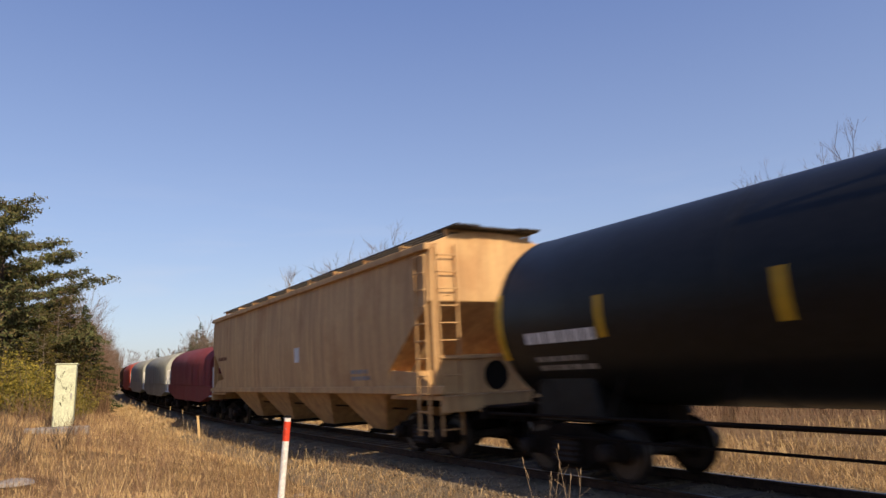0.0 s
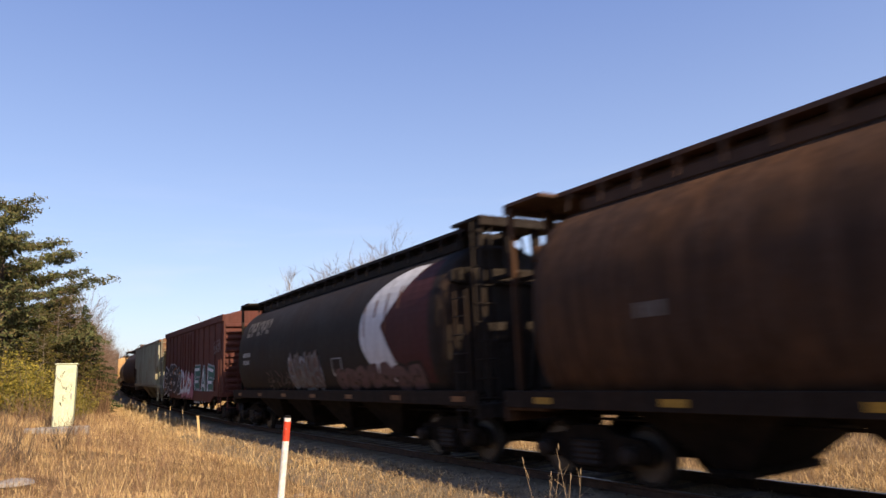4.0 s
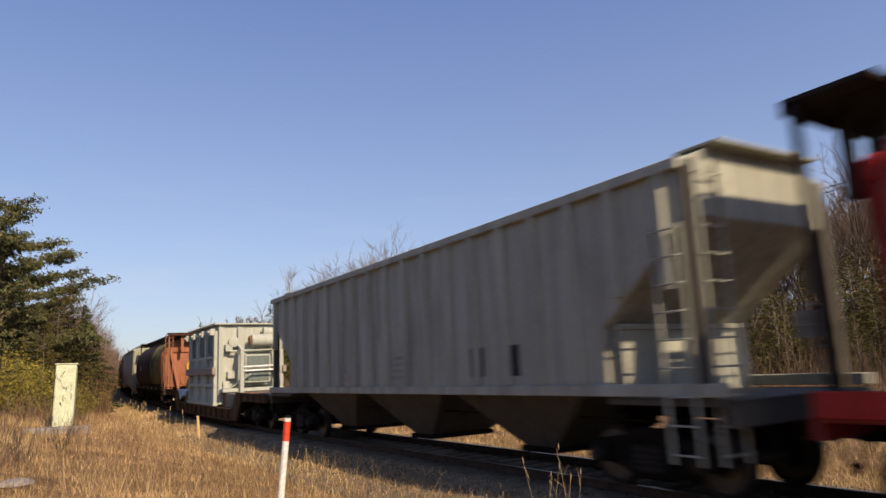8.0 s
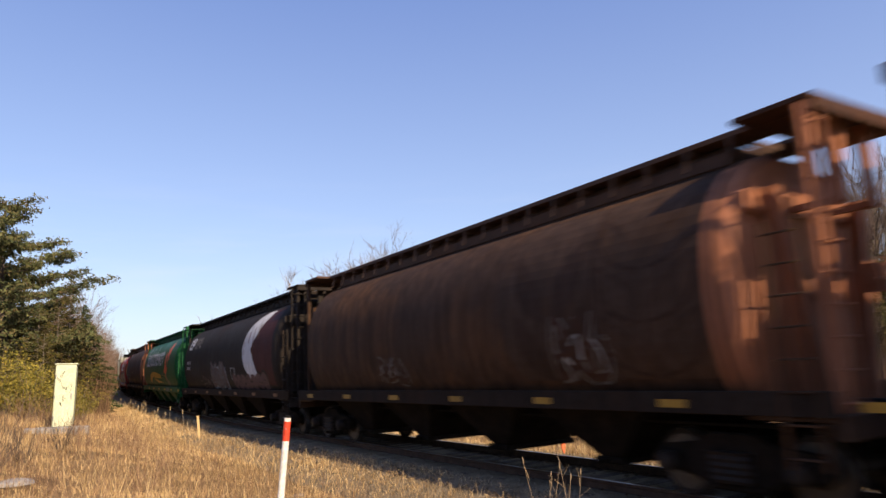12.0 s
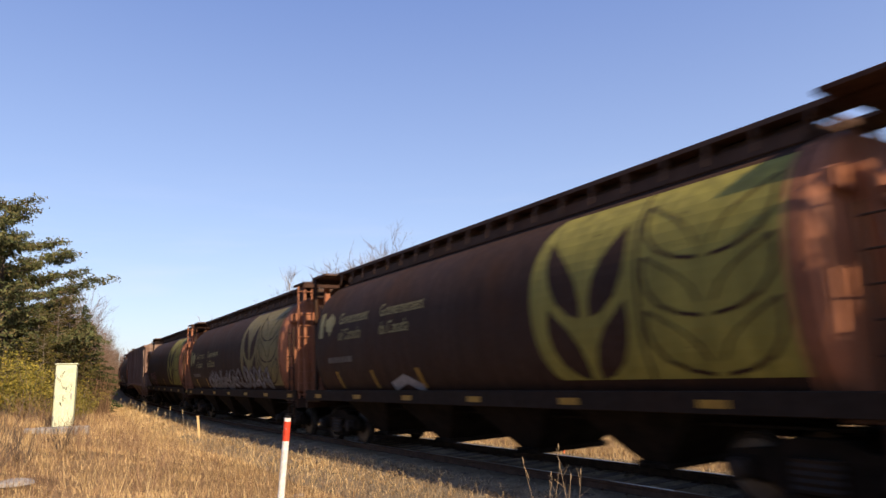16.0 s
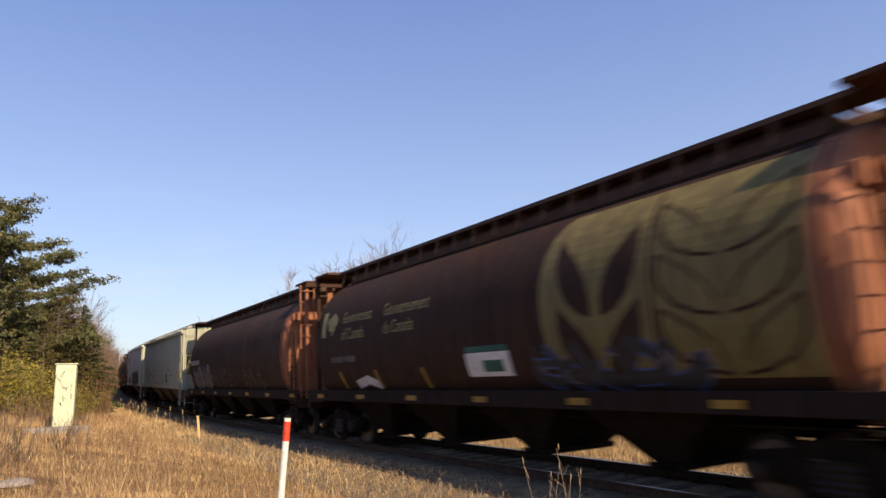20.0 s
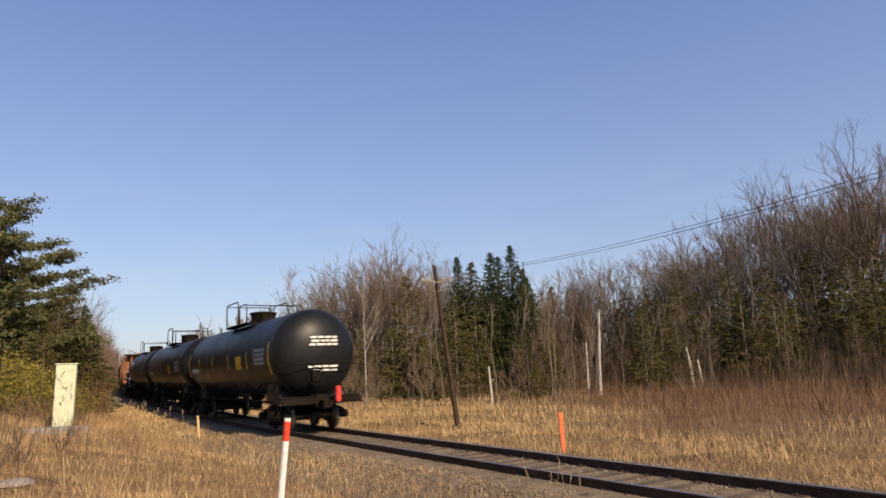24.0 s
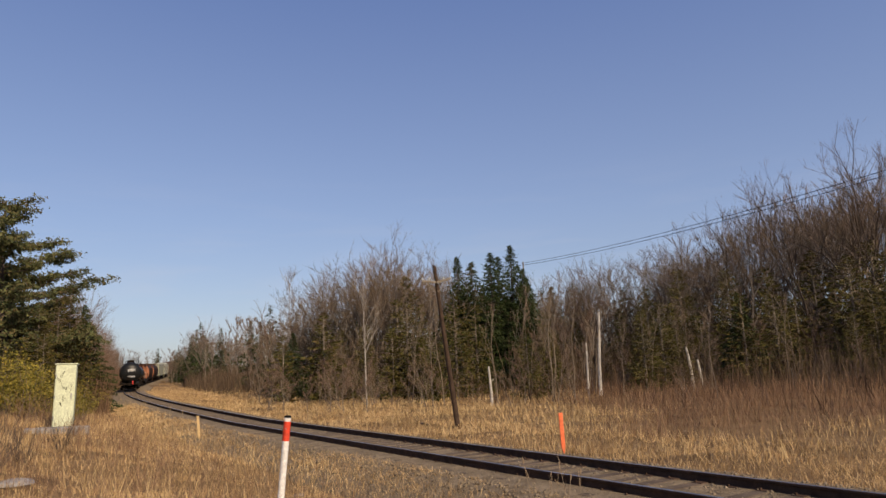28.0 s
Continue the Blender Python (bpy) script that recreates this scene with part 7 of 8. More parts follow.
def fields():
    near, far, red = MAT["grass"], MAT["reed"], MAT["brush"]
    # camera side of the line
    grass_patch("dry_grass", "matted tan dry grass beside the track", near, 105000, (3, 60, -14, -1.95), (0.07, 0.22), 0.012, 1.7, 1, 1.8, 0.35, bent=True)
    grass_patch("dry_grass_edge", "short dry grass creeping over the ballast shoulder", near, 36000, (3, 60, -2.4, -1.5), (0.04, 0.15), 0.011, 1.6, 12, 1.7, 1.3)
    grass_patch("dry_grass_tufts", "tufts of pale dry grass on the bank", far, 60000, (4, 60, -14, -2.3), (0.2, 0.6), 0.008, 0.8, 2, 1.5, 2.1, scale=0.9)
    grass_patch("dry_grass_far", "tan dry grass along the bank", near, 30000, (30, 130, -16, -2.6), (0.12, 0.45), 0.012, 0.7, 3, 1.6, 0.5)
    grass_patch("red_weeds", "reddish-brown dry weeds on the bank", red, 60000, (6, 55, -14, -3.6), (0.2, 0.7), 0.006, 0.6, 4, 1.3, 1.8, scale=0.5)
    grass_patch("verge_grass", "tan dry grass where the verge widens", near, 26000, (-26, 8, -20, -2.2), (0.06, 0.2), 0.012, 1.4, 17, 1.0, 0.5)
    # far side
    grass_patch("reed_grass", "pale lodged reed grass on the far side of the track", far, 46000, (3, 60, 3.0, 16.0), (0.15, 0.55), 0.011, 1.5, 5, 1.4, 1.5, bent=True, where=grass_side)
    grass_patch("low_grass", "short tan grass along the ballast edge", near, 60000, (2, 120, 2.2, 9.0), (0.07, 0.26), 0.012, 1.3, 6, 1.7, 0.3)
    grass_patch("meadow_grass", "dry meadow grass before the woods", far, 40000, (14, 140, 8.0, 26.0), (0.2, 0.5), 0.011, 1.0, 7, 1.3, 1.3, where=grass_side)
    grass_patch("meadow_weed", "brown dry meadow weeds", near, 56000, (4, 210, 3.2, 30.0), (0.15, 0.45), 0.011, 0.9, 8, 1.2, 0.7, where=grass_side)
    grass_patch("red_brush", "red-brown leafless brush in the wet meadow", red, 120000, (-12, 44, 7.5, 46.0), (0.3, 0.95), 0.008, 0.8, 9, 1.0, 1.0, scale=0.35, where=brush_side)
    grass_patch("wood_edge_brush", "brown leafless brush along the wood edge", MAT["brush_dark"], 60000, (-4, 150, 17.0, 52.0), (0.5, 1.9), 0.011, 0.5, 10, 1.0, 1.5, scale=0.3)
    grass_patch("wood_thicket", "dense grey-brown thicket of stems inside the wood", MAT["thicket"], 60000, (4, 160, 27.0, 62.0), (1.2, 3.8), 0.012, 0.45, 13, 1.0, 0.9, scale=0.2)
    stand = lambda x, y: np.minimum(np.minimum(x + 17, 47 - x), y - 62 + 0.13 * (x + 17)) * 0.5
    grass_patch("sapling_stand", "close stand of thin brown saplings in the wood", MAT["stand"], 60000, (10, 150, 24.0, 75.0), (2.5, 6.5), 0.012, 0.3, 15, 1.0, 1.0, scale=0.12, where=stand)
    grass_patch("bank_thicket", "red-brown thicket along the bank", MAT["brush_dark"], 40000, (44, 170, -15.0, -4.2), (1.0, 3.8), 0.012, 0.45, 11, 1.0, 0.7, scale=0.3)
    grass_patch("bank_saplings", "reddish thin saplings crowding the bank", MAT["stand_red"], 50000, (52, 170, -9.5, -3.6), (3.0, 8.0), 0.008, 0.32, 16, 1.0, 0.6, scale=0.25, where=lambda x, y: (-line_coords(x, y)[1] - np.interp(line_coords(x, y)[0], [50, 62, 85, 120], [6.2, 5.2, 4.2, 3.8])) * 2)
    grass_patch("curve_thicket", "brown thicket below the trees on the curve", MAT["thicket"], 34000, (80, 300, 9.0, 34.0), (1.0, 4.2), 0.013, 0.45, 14, 1.0, 0.7, scale=0.2)


def stones():
    rng = np.random.default_rng(20)
    n = 15000
    s = 2 + 70 * rng.random(n) ** 1.6
    pick = rng.random(n)
    lat = np.where(pick < 0.45, rng.uniform(-2.9, -0.9, n), np.where(pick < 0.58, rng.uniform(-0.66, 0.66, n), rng.uniform(0.9, 3.0, n)))
    h = np.interp(s, S, HEAD)
    x, y = np.interp(s, S, TX) + lat * np.cos(h), np.interp(s, S, TY) - lat * np.sin(h)
    z = np.interp(s, S, TZ) + np.interp(abs(lat), [0, 1.75, 2.2, 2.9, 3.3], [-0.155, -0.15, -0.33, -0.5, -0.6])
    r = rng.uniform(0.014, 0.04, n)
    o = np.array([[1, 0, 0], [-1, 0, 0], [0, 1, 0], [0, -1, 0], [0, 0, 1], [0, 0, -1]], float)
    v = (np.column_stack([x, y, z])[:, None] + o[None] * r[:, None, None] * rng.uniform(0.5, 1.4, (n, 6, 1))).reshape(-1, 3)
    t = np.array([[0, 2, 4], [2, 1, 4], [1, 3, 4], [3, 0, 4], [2, 0, 5], [1, 2, 5], [3, 1, 5], [0, 3, 5]])
    f = (np.arange(n)[:, None, None] * 6 + t[None]).reshape(-1, 3)
    tagged(part("ballast_stones", soup("ballast_stones", v, f), MAT["stone"]), "loose crushed stones on the ballast shoulder", "gravel", kind="stuff")


def branch_tree(seed, height, spread, lean=0.0, first=0.3, twig=0.02, n_twigs=4000, kids=(13, 5), crook=0.12, stout=0.0085, reach=0.33):
    """Leafless tree: limbs as tapering tubes, twigs as slim slips. Returns two meshes, limbs and twigs."""
    rng = random.Random(seed)
    b = Build()
    ends = []

    def grow(p, d, length, r, level):
        n = (6, 3, 2)[level]
        pts, q, e = [p], p.copy(), d.copy()
        for k in range(n):
            e = (e + Vector((rng.uniform(-1, 1), rng.uniform(-1, 1), rng.uniform(-0.2, 0.6))) * crook).normalized()
            q = q + e * length / n
            pts.append(q.copy())
        b.tube(pts, r, (6, 4, 3)[level], max(r * (0.4 if level else 0.12), 0.006))
        if level >= 1:
            ends.extend([(pts, e, length)] * (1 if level == 1 else 3))
        if level >= len(kids):
            return
        for k in range(kids[level]):
            t = first + (1 - first) * (k + rng.uniform(0.1, 0.95)) / kids[0] if level == 0 else rng.uniform(0.25, 1.0)
            t = min(t, 0.97)
            i = min(int(t * n), n - 1)
            s = pts[i].lerp(pts[i + 1], t * n - i)
            a = rng.uniform(0, 2 * math.pi)
            out = Vector((math.cos(a), math.sin(a), 0))
            if level == 0:
                dd = (out * spread + Vector((0, 0, 0.62 + 0.5 * t))).normalized()
                ln = length * rng.uniform(reach * 0.75, reach * 1.2) * (1.15 - 0.72 * t)
            else:
                dd = (e + out * 0.55 + Vector((0, 0, 0.35))).normalized()
                ln = length * rng.uniform(0.45, 0.75)
            grow(s, dd, ln, r * (1 - 0.72 * t) * (0.34 if level == 0 else 0.4) + 0.004, level + 1)

    grow(Vector((0, 0, -0.3)), Vector((lean, 0, 1)).normalized(), height * 0.93, height * stout + 0.02, 0)
    return b.mesh("limbs", True), twig_mesh(rng, ends, n_twigs, twig, height)


def fork_tree(seed, height, bole=0.34, spread=0.42, levels=5, n_twigs=3200, twig=0.0098, stout=0.011, leaders=4):
    """Leafless hardwood that forks again and again into a rounded crown. Returns limbs and twigs."""
    rng = random.Random(seed)
    b = Build()
    ends = []

    def grow(p, d, length, r, level):
        n = 4 if level == 0 else 2
        pts, q, e = [p], p.copy(), d.copy()
        for k in range(n):
            e = (e + Vector((rng.uniform(-1, 1), rng.uniform(-1, 1), rng.uniform(-0.1, 0.35))) * (0.06 if level == 0 else 0.13)).normalized()
            q = q + e * length / n
            pts.append(q.copy())
        b.tube(pts, r, 6 if level == 0 else 4 if level < 3 else 3, max(r * 0.66, 0.006))
        if level >= 2:
            ends.extend([(pts, e, length)] * (level - 1))
        if level == levels:
            return
        kids = leaders if level == 0 else rng.choice((2, 2, 3))
        turn = rng.uniform(0, 2 * math.pi)
        side = e.cross(Vector((0.3, 0.9, 0.1))).normalized()
        other = e.cross(side)
        for k in range(kids):
            a = turn + 2 * math.pi * k / kids + rng.uniform(-0.4, 0.4)
            lead = k == 0 and level < 3
            tilt = spread * (rng.uniform(0.15, 0.45) if lead else rng.uniform(0.75, 1.35))
            dd = (e * math.cos(tilt) + (side * math.cos(a) + other * math.sin(a)) * math.sin(tilt) + Vector((0, 0, 0.12))).normalized()
            at = q if lead or k == 1 else pts[-2].lerp(q, rng.uniform(0.2, 1.0))
            ln = height * 0.2 if level == 0 else length * rng.uniform(0.68, 0.9)
            grow(at, dd, ln * (1.15 if lead else 1.0), r * (0.7 if lead else 0.55) * (0.8 if level == 0 else 1.0), level + 1)
        if level == 0:
            for k in range(5):
                u = rng.uniform(0.45, 0.95)
                i = min(int(u * n), n - 1)
                a = rng.uniform(0, 6.28)
                grow(pts[i].lerp(pts[i + 1], u * n - i), Vector((math.cos(a), math.sin(a), rng.uniform(0.2, 0.9))).normalized(), height * rng.uniform(0.08, 0.15), r * 0.25, 3)

    grow(Vector((0, 0, -0.3)), Vector((rng.uniform(-0.06, 0.06), rng.uniform(-0.06, 0.06), 1)).normalized(), height * bole, height * stout + 0.02, 0)
    return b.mesh("limbs", True), twig_mesh(rng, ends, n_twigs, twig, height)


def twig_mesh(rng, ends, n_twigs, twig, height):
    """Slim shoots along the outer limbs and finer shoots on those."""
    v, f, shoots = [], [], []

    def slip(p, d, ln, w):
        a = d.cross(Vector((rng.uniform(-1, 1), rng.uniform(-1, 1), rng.uniform(-1, 1)))).normalized() * w
        o = len(v)
        v.extend([tuple(p + a), tuple(p - a), tuple(p + d * ln)])
        f.append((o, o + 1, o + 2))
    for k in range(n_twigs):
        if k < n_twigs * 0.35:
            pts, e, ln = rng.choice(ends)
            i = rng.randrange(len(pts) - 1)
            p = pts[i].lerp(pts[i + 1], rng.random())
            d = (e + Vector((rng.uniform(-1, 1), rng.uniform(-1, 1), rng.uniform(-0.3, 0.7))) * 0.75).normalized()
            q = rng.uniform(0.45, 1.0) * height / 13
            slip(p, d, q, twig * 1.3)
            shoots.append((p, d, q))
        else:
            p, d, q = rng.choice(shoots)
            dd = (d + Vector((rng.uniform(-1, 1), rng.uniform(-1, 1), rng.uniform(-0.3, 0.9))) * 0.6).normalized()
            slip(p + d * q * rng.uniform(0.15, 0.95), dd, rng.uniform(0.3, 0.7) * q, twig * 0.85)
    return soup("twigs", v, f)


def leaf_cloud(rng, centres, radii, count, size, flat=0.6):
    """Small leaf or needle slips about given centres."""
    n = len(centres) * count
    c = np.repeat(np.asarray(centres), count, axis=0)
    r = np.repeat(np.asarray(radii), count, axis=0)
    d = rng.normal(size=(n, 3)) * np.array([1, 1, flat]) * 0.5
    p = c + d * r[:, None]
    a = rng.normal(size=(n, 3))
    a /= np.linalg.norm(a, axis=1)[:, None]
    b = np.cross(a, rng.normal(size=(n, 3)))
    b /= np.linalg.norm(b, axis=1)[:, None]
    sz = size * rng.uniform(0.6, 1.4, n)[:, None]
    v = np.stack([p - a * sz, p + a * sz * 0.4 + b * sz * 0.32, p + a * sz * 0.4 - b * sz * 0.32], axis=1).reshape(-1, 3)
    f = np.arange(n * 3).reshape(-1, 3)
    return v, f


def conifer(seed, height, width, boughs=190, droop=0.25, size=0.3, low=0.06, power=0.85, per=4):
    """Spruce or cedar: straight stem with drooping boughs of needle sprays, narrowing to a point."""
    rng = np.random.default_rng(seed)
    b = Build().tube([(0, 0, -0.3), (0, 0, height * 0.5), (0, 0, height)], height * 0.014 + 0.03, 6, 0.015)
    t = low + (1 - low) * (np.arange(boughs) + rng.random(boughs)) / boughs
    t = 1 - (1 - t) ** 1.0
    a = rng.uniform(0, 2 * np.pi, boughs)
    ln = width * ((1 - t) / (1 - low)) ** power * rng.uniform(0.6, 1.1, boughs) * (1 + 0.12 * np.sin(a * 2 + t * 9)) + 0.1
    dirs = np.column_stack([np.cos(a), np.sin(a), -droop + 0.5 * t * rng.random(boughs)])
    for k in range(0, boughs, 3):
        z = t[k] * height
        b.add([(0, 0, z + 0.03), (0, 0, z - 0.03), tuple(dirs[k] * ln[k] + (0, 0, z))], [(0, 1, 2)])
    m = np.maximum(2, (ln / 0.3).astype(int))
    idx = np.repeat(np.arange(boughs), m * per)
    n = len(idx)
    q = rng.random(n) ** 0.6
    fan = rng.normal(size=(n, 3)) * np.array([1, 1, 0.6])
    c = dirs[idx] * (ln[idx] * q)[:, None] + fan * (0.08 + 0.13 * ln[idx] * (1 - q))[:, None]
    c[:, 2] += t[idx] * height
    ax = dirs[idx] + fan * 0.55
    ax[:, 2] -= 0.15
    ax /= np.linalg.norm(ax, axis=1)[:, None]
    side = np.cross(ax, rng.normal(size=(n, 3)))
    side /= np.linalg.norm(side, axis=1)[:, None]
    sz = (size * rng.uniform(0.6, 1.3, n) * (0.55 + 0.45 * (1 - t[idx])))[:, None]
    v = np.stack([c - ax * sz * 0.5 + side * sz * 0.2, c - ax * sz * 0.5 - side * sz * 0.2, c + ax * sz * 0.6], axis=1).reshape(-1, 3)
    return b.mesh("stem", True), soup("needles", v, np.arange(n * 3).reshape(-1, 3))


def white_pine(seed, height):
    """Old pine: open crown of level plates swept up at the tips."""
    rng = np.random.default_rng(seed)
    b = Build().tube([(0, 0, -0.3), (0.1, 0.05, height * 0.4), (-0.05, 0.1, height * 0.75), (0, 0, height)], 0.26, 8, 0.04)
    cs, rs = [], []
    z = height * 0.22
    k = 0
    while z < height * 0.97:
        t = z / height
        for j in range(4):
            a = 2.4 * k + 2.1 * j + rng.uniform(-0.6, 0.6)
            z += height * rng.uniform(-0.014, 0.014)
            ln = (6.4 * (1 - t) ** 0.62 + 0.7) * rng.uniform(0.6, 1.12)
            p = [(0, 0, z), (ln * 0.5 * np.cos(a), ln * 0.5 * np.sin(a), z + 0.04 * ln), (ln * np.cos(a), ln * np.sin(a), z + 0.24 * ln)]
            b.tube(p, 0.055 * (1.3 - t), 5, 0.015)
            for q in np.linspace(0.35, 1.0, max(3, int(ln / 0.4))):
                for w in range(2):
                    off = rng.normal(size=2) * 0.28 * ln * 0.4
                    cs.append((ln * q * np.cos(a) + off[0], ln * q * np.sin(a) + off[1], z + (0.04 if q < 0.5 else 0.3 * (q - 0.3)) * ln + 0.12))
                    rs.append(0.5)
        z += height * 0.062
        k += 1
    v, f = leaf_cloud(rng, cs, rs, 46, 0.14, 0.42)
    return b.mesh("stem", True), soup("needles", v, f)


def shrub(seed, height, width, mat_leaf):
    rng = np.random.default_rng(seed)
    b = Build()
    cs, rs = [], []
    for k in range(26):
        a, ln = rng.uniform(0, 2 * np.pi), rng.uniform(0.3, 1.0)
        top = (width * ln * np.cos(a), width * ln * np.sin(a), height * rng.uniform(0.5, 1.0) * (1.1 - 0.45 * ln))
        b.tube([(0.15 * np.cos(a), 0.15 * np.sin(a), -0.1), (top[0] * 0.5, top[1] * 0.5, top[2] * 0.6), top], 0.02, 4, 0.006)
        for q in np.linspace(0.35, 1, 5):
            cs.append((top[0] * q, top[1] * q, top[2] * q))
            rs.append(0.45)
    v, f = leaf_cloud(rng, cs, rs, 26, 0.085, 0.9)
    return b.mesh("stems", True), soup("leaves", v, f)


def bare_shrub(seed, height):
    """Leafless bush of crooked stems."""
    rng = random.Random(seed)
    b = Build()
    for k in range(20):
        a = rng.uniform(0, 6.28)
        p = Vector((0.1 * math.cos(a), 0.1 * math.sin(a), -0.1))
        d = Vector((math.cos(a) * 0.5, math.sin(a) * 0.5, 1)).normalized()
        pts = [p]
        for j in range(4):
            d = (d + Vector((rng.uniform(-1, 1), rng.uniform(-1, 1), rng.uniform(-0.2, 0.5))) * 0.3).normalized()
            p = p + d * height / 4 * rng.uniform(0.7, 1.1)
            pts.append(p)
            e = (d + Vector((rng.uniform(-1, 1), rng.uniform(-1, 1), rng.uniform(0, 0.8))) * 0.8).normalized()
            b.tube([p, p + e * height * 0.16, p + e * height * 0.28 + Vector((0, 0, 0.04))], 0.006, 3, 0.002)
        b.tube(pts, 0.01, 4, 0.003)
    return b.mesh("stems")


KINDS = {}


def plant(kind, x, y, height, turn=0.0, lean=(0.0, 0.0), wide=1.0):
    """Sets one tree of a kind at a place, scaled to its height."""
    name, label, cat, trunk, trunk_mat, crown, crown_mat, base_h = KINDS[kind]
    k = height / base_h
    t = thing(name, label, cat, "trees by the line", Matrix.Translation((x, y, gz(x, y))) @ Euler((lean[0], lean[1], turn)).to_matrix().to_4x4())
    m = Matrix.Diagonal((k * wide, k * wide, k, 1))
    part("trunk", trunk, trunk_mat, t, at=m)
    part("crown", crown, crown_mat, t, at=m)
    return t


class Wood:
    """Trees past counting, joined into one object with a material for each kind of surface."""

    def __init__(self):
        self.v, self.f, self.m, self.mats, self.n = [], [], [], [], 0

    def plant(self, kind, x, y, height, turn=0.0, wide=1.0):
        _, _, _, trunk, trunk_mat, crown, crown_mat, base_h = KINDS[kind]
        k = height / base_h
        c, s = math.cos(turn), math.sin(turn)
        rot = np.array([[c * k * wide, -s * k * wide, 0], [s * k * wide, c * k * wide, 0], [0, 0, k]])
        at = np.array([x, y, gz(x, y)])
        for me, mat in ((trunk, trunk_mat), (crown, crown_mat)):
            v, f = ARRAYS.setdefault(me.name, None) or arrays(me)
            self.v.append(v @ rot.T + at)
            self.f.append(f + self.n)
            self.n += len(v)
            if mat not in self.mats:
                self.mats.append(mat)
            self.m.append(np.full(len(f), self.mats.index(mat), dtype=np.int32))

    def build(self, name, label):
        me = soup(name, np.concatenate(self.v), np.concatenate(self.f))
        for mat in self.mats:
            me.materials.append(mat)
        me.polygons.foreach_set("material_index", np.concatenate(self.m))
        return tagged(new(name, me), label, "woods", kind="stuff")


ARRAYS = {}


def arrays(me):
    """Vertices and triangles of a mesh as arrays."""
    me.calc_loop_triangles()
    v, f = np.empty(len(me.vertices) * 3, np.float32), np.empty(len(me.loop_triangles) * 3, np.int32)
    me.vertices.foreach_get("co", v)
    me.loop_triangles.foreach_get("vertices", f)
    ARRAYS[me.name] = (v.reshape(-1, 3), f.reshape(-1, 3))
    return ARRAYS[me.name]


def make_kinds():
    def put(key, name, label, cat, meshes, m1, m2, h):
        top = max(max(v.co.z for v in me.vertices) for me in meshes)
        KINDS[key] = (name, label, cat, meshes[0], m1, meshes[1], m2, top)
    for i in range(6):
        put("bare%d" % i, "bare_tree", "leafless grey-brown hardwood tree with fine twigs", "tree", fork_tree(100 + i, 14, 0.24 + 0.03 * i, 0.42 + 0.035 * i), MAT["bark"], MAT["twig"], 14)
    for i in range(3):
        put("tall%d" % i, "bare_tree", "tall leafless hardwood with dark forking trunk", "tree", fork_tree(120 + i, 20, 0.26 + 0.05 * i, 0.42, n_twigs=4200, twig=0.0098, stout=0.0105, leaders=3), MAT["bark_dark"], MAT["twig"], 20)
    for i in range(2):
        put("bank%d" % i, "bare_tree", "leafless reddish-grey hardwood on the bank", "tree", fork_tree(145 + i, 9, 0.22, 0.34, 5, 2600, 0.007, 0.008, 5), MAT["bark"], MAT["twig_red"], 9)
    for i in range(3):
        put("lite%d" % i, "bare_tree", "leafless brown brushy tree", "tree", branch_tree(125 + i, 7, 0.55 + 0.1 * i, first=0.06, n_twigs=1700, twig=0.009, kids=(10, 2), crook=0.14, stout=0.005, reach=0.42), MAT["bark"], MAT["twig_red"] if i == 1 else MAT["twig"], 7)
    for i in range(2):
        put("birch%d" % i, "birch_tree", "slender leafless birch with a pale trunk", "tree", branch_tree(130 + i, 12, 0.4, first=0.35, n_twigs=1100, twig=0.008, kids=(12, 4), crook=0.08, stout=0.006), MAT["birch"], MAT["twig"], 12)
    put("thin", "young_tree", "thin leafless sapling with pale stem", "tree", branch_tree(140, 7, 0.3, first=0.45, n_twigs=160, twig=0.006, kids=(8, 3), stout=0.004), MAT["pale_bark"], MAT["twig"], 7)
    for i in range(3):
        put("spruce%d" % i, "spruce_tree", "dark green pointed spruce", "tree", conifer(150 + i, 12, 4.1 + 0.35 * i, 430, 0.32, 0.36, 0.04, 0.92, 5), MAT["bark_dark"], MAT["spruce"], 12)
    put("farspruce", "spruce_tree", "dark green pointed spruce", "tree", conifer(155, 12, 3.4, 120, 0.35, 0.62, 0.06, 0.75, 2), MAT["bark_dark"], MAT["spruce"], 12)
    put("farcedar", "cedar_tree", "olive-green cedar with soft full boughs", "tree", conifer(165, 9, 2.5, 110, 0.02, 0.5, 0.02, 0.62, 3), MAT["bark"], MAT["cedar"], 9)
    for i in range(3):
        put("farbare%d" % i, "bare_tree", "leafless grey-brown hardwood tree with fine twigs", "tree", fork_tree(185 + i, 14, 0.2 + 0.05 * i, 0.44, 4, 1500, 0.0125, 0.011, 4), MAT["bark"], MAT["twig_red"] if i == 1 else MAT["twig"], 14)
    put("farlite", "bare_tree", "leafless brown brushy tree", "tree", branch_tree(129, 7, 0.6, first=0.06, n_twigs=900, twig=0.016, kids=(8, 1), crook=0.14, stout=0.005, reach=0.42), MAT["bark"], MAT["twig"], 7)
    for i in range(2):
        put("cedar%d" % i, "cedar_tree", "olive-green cedar with soft full boughs", "tree", conifer(160 + i, 9, 2.5, 230, 0.02, 0.28, 0.02, 0.62, 5), MAT["bark"], MAT["cedar"], 9)
    put("pine", "white_pine", "old white pine with level open boughs", "tree", white_pine(170, 12.5), MAT["bark_dark"], MAT["pine"], 12.5)
    put("yellow", "evergreen_shrub", "yellow-green bushy shrub at the wood edge", "shrub", shrub(180, 3.3, 1.7, None), MAT["bark"], MAT["shrub_yellow"], 3.3)


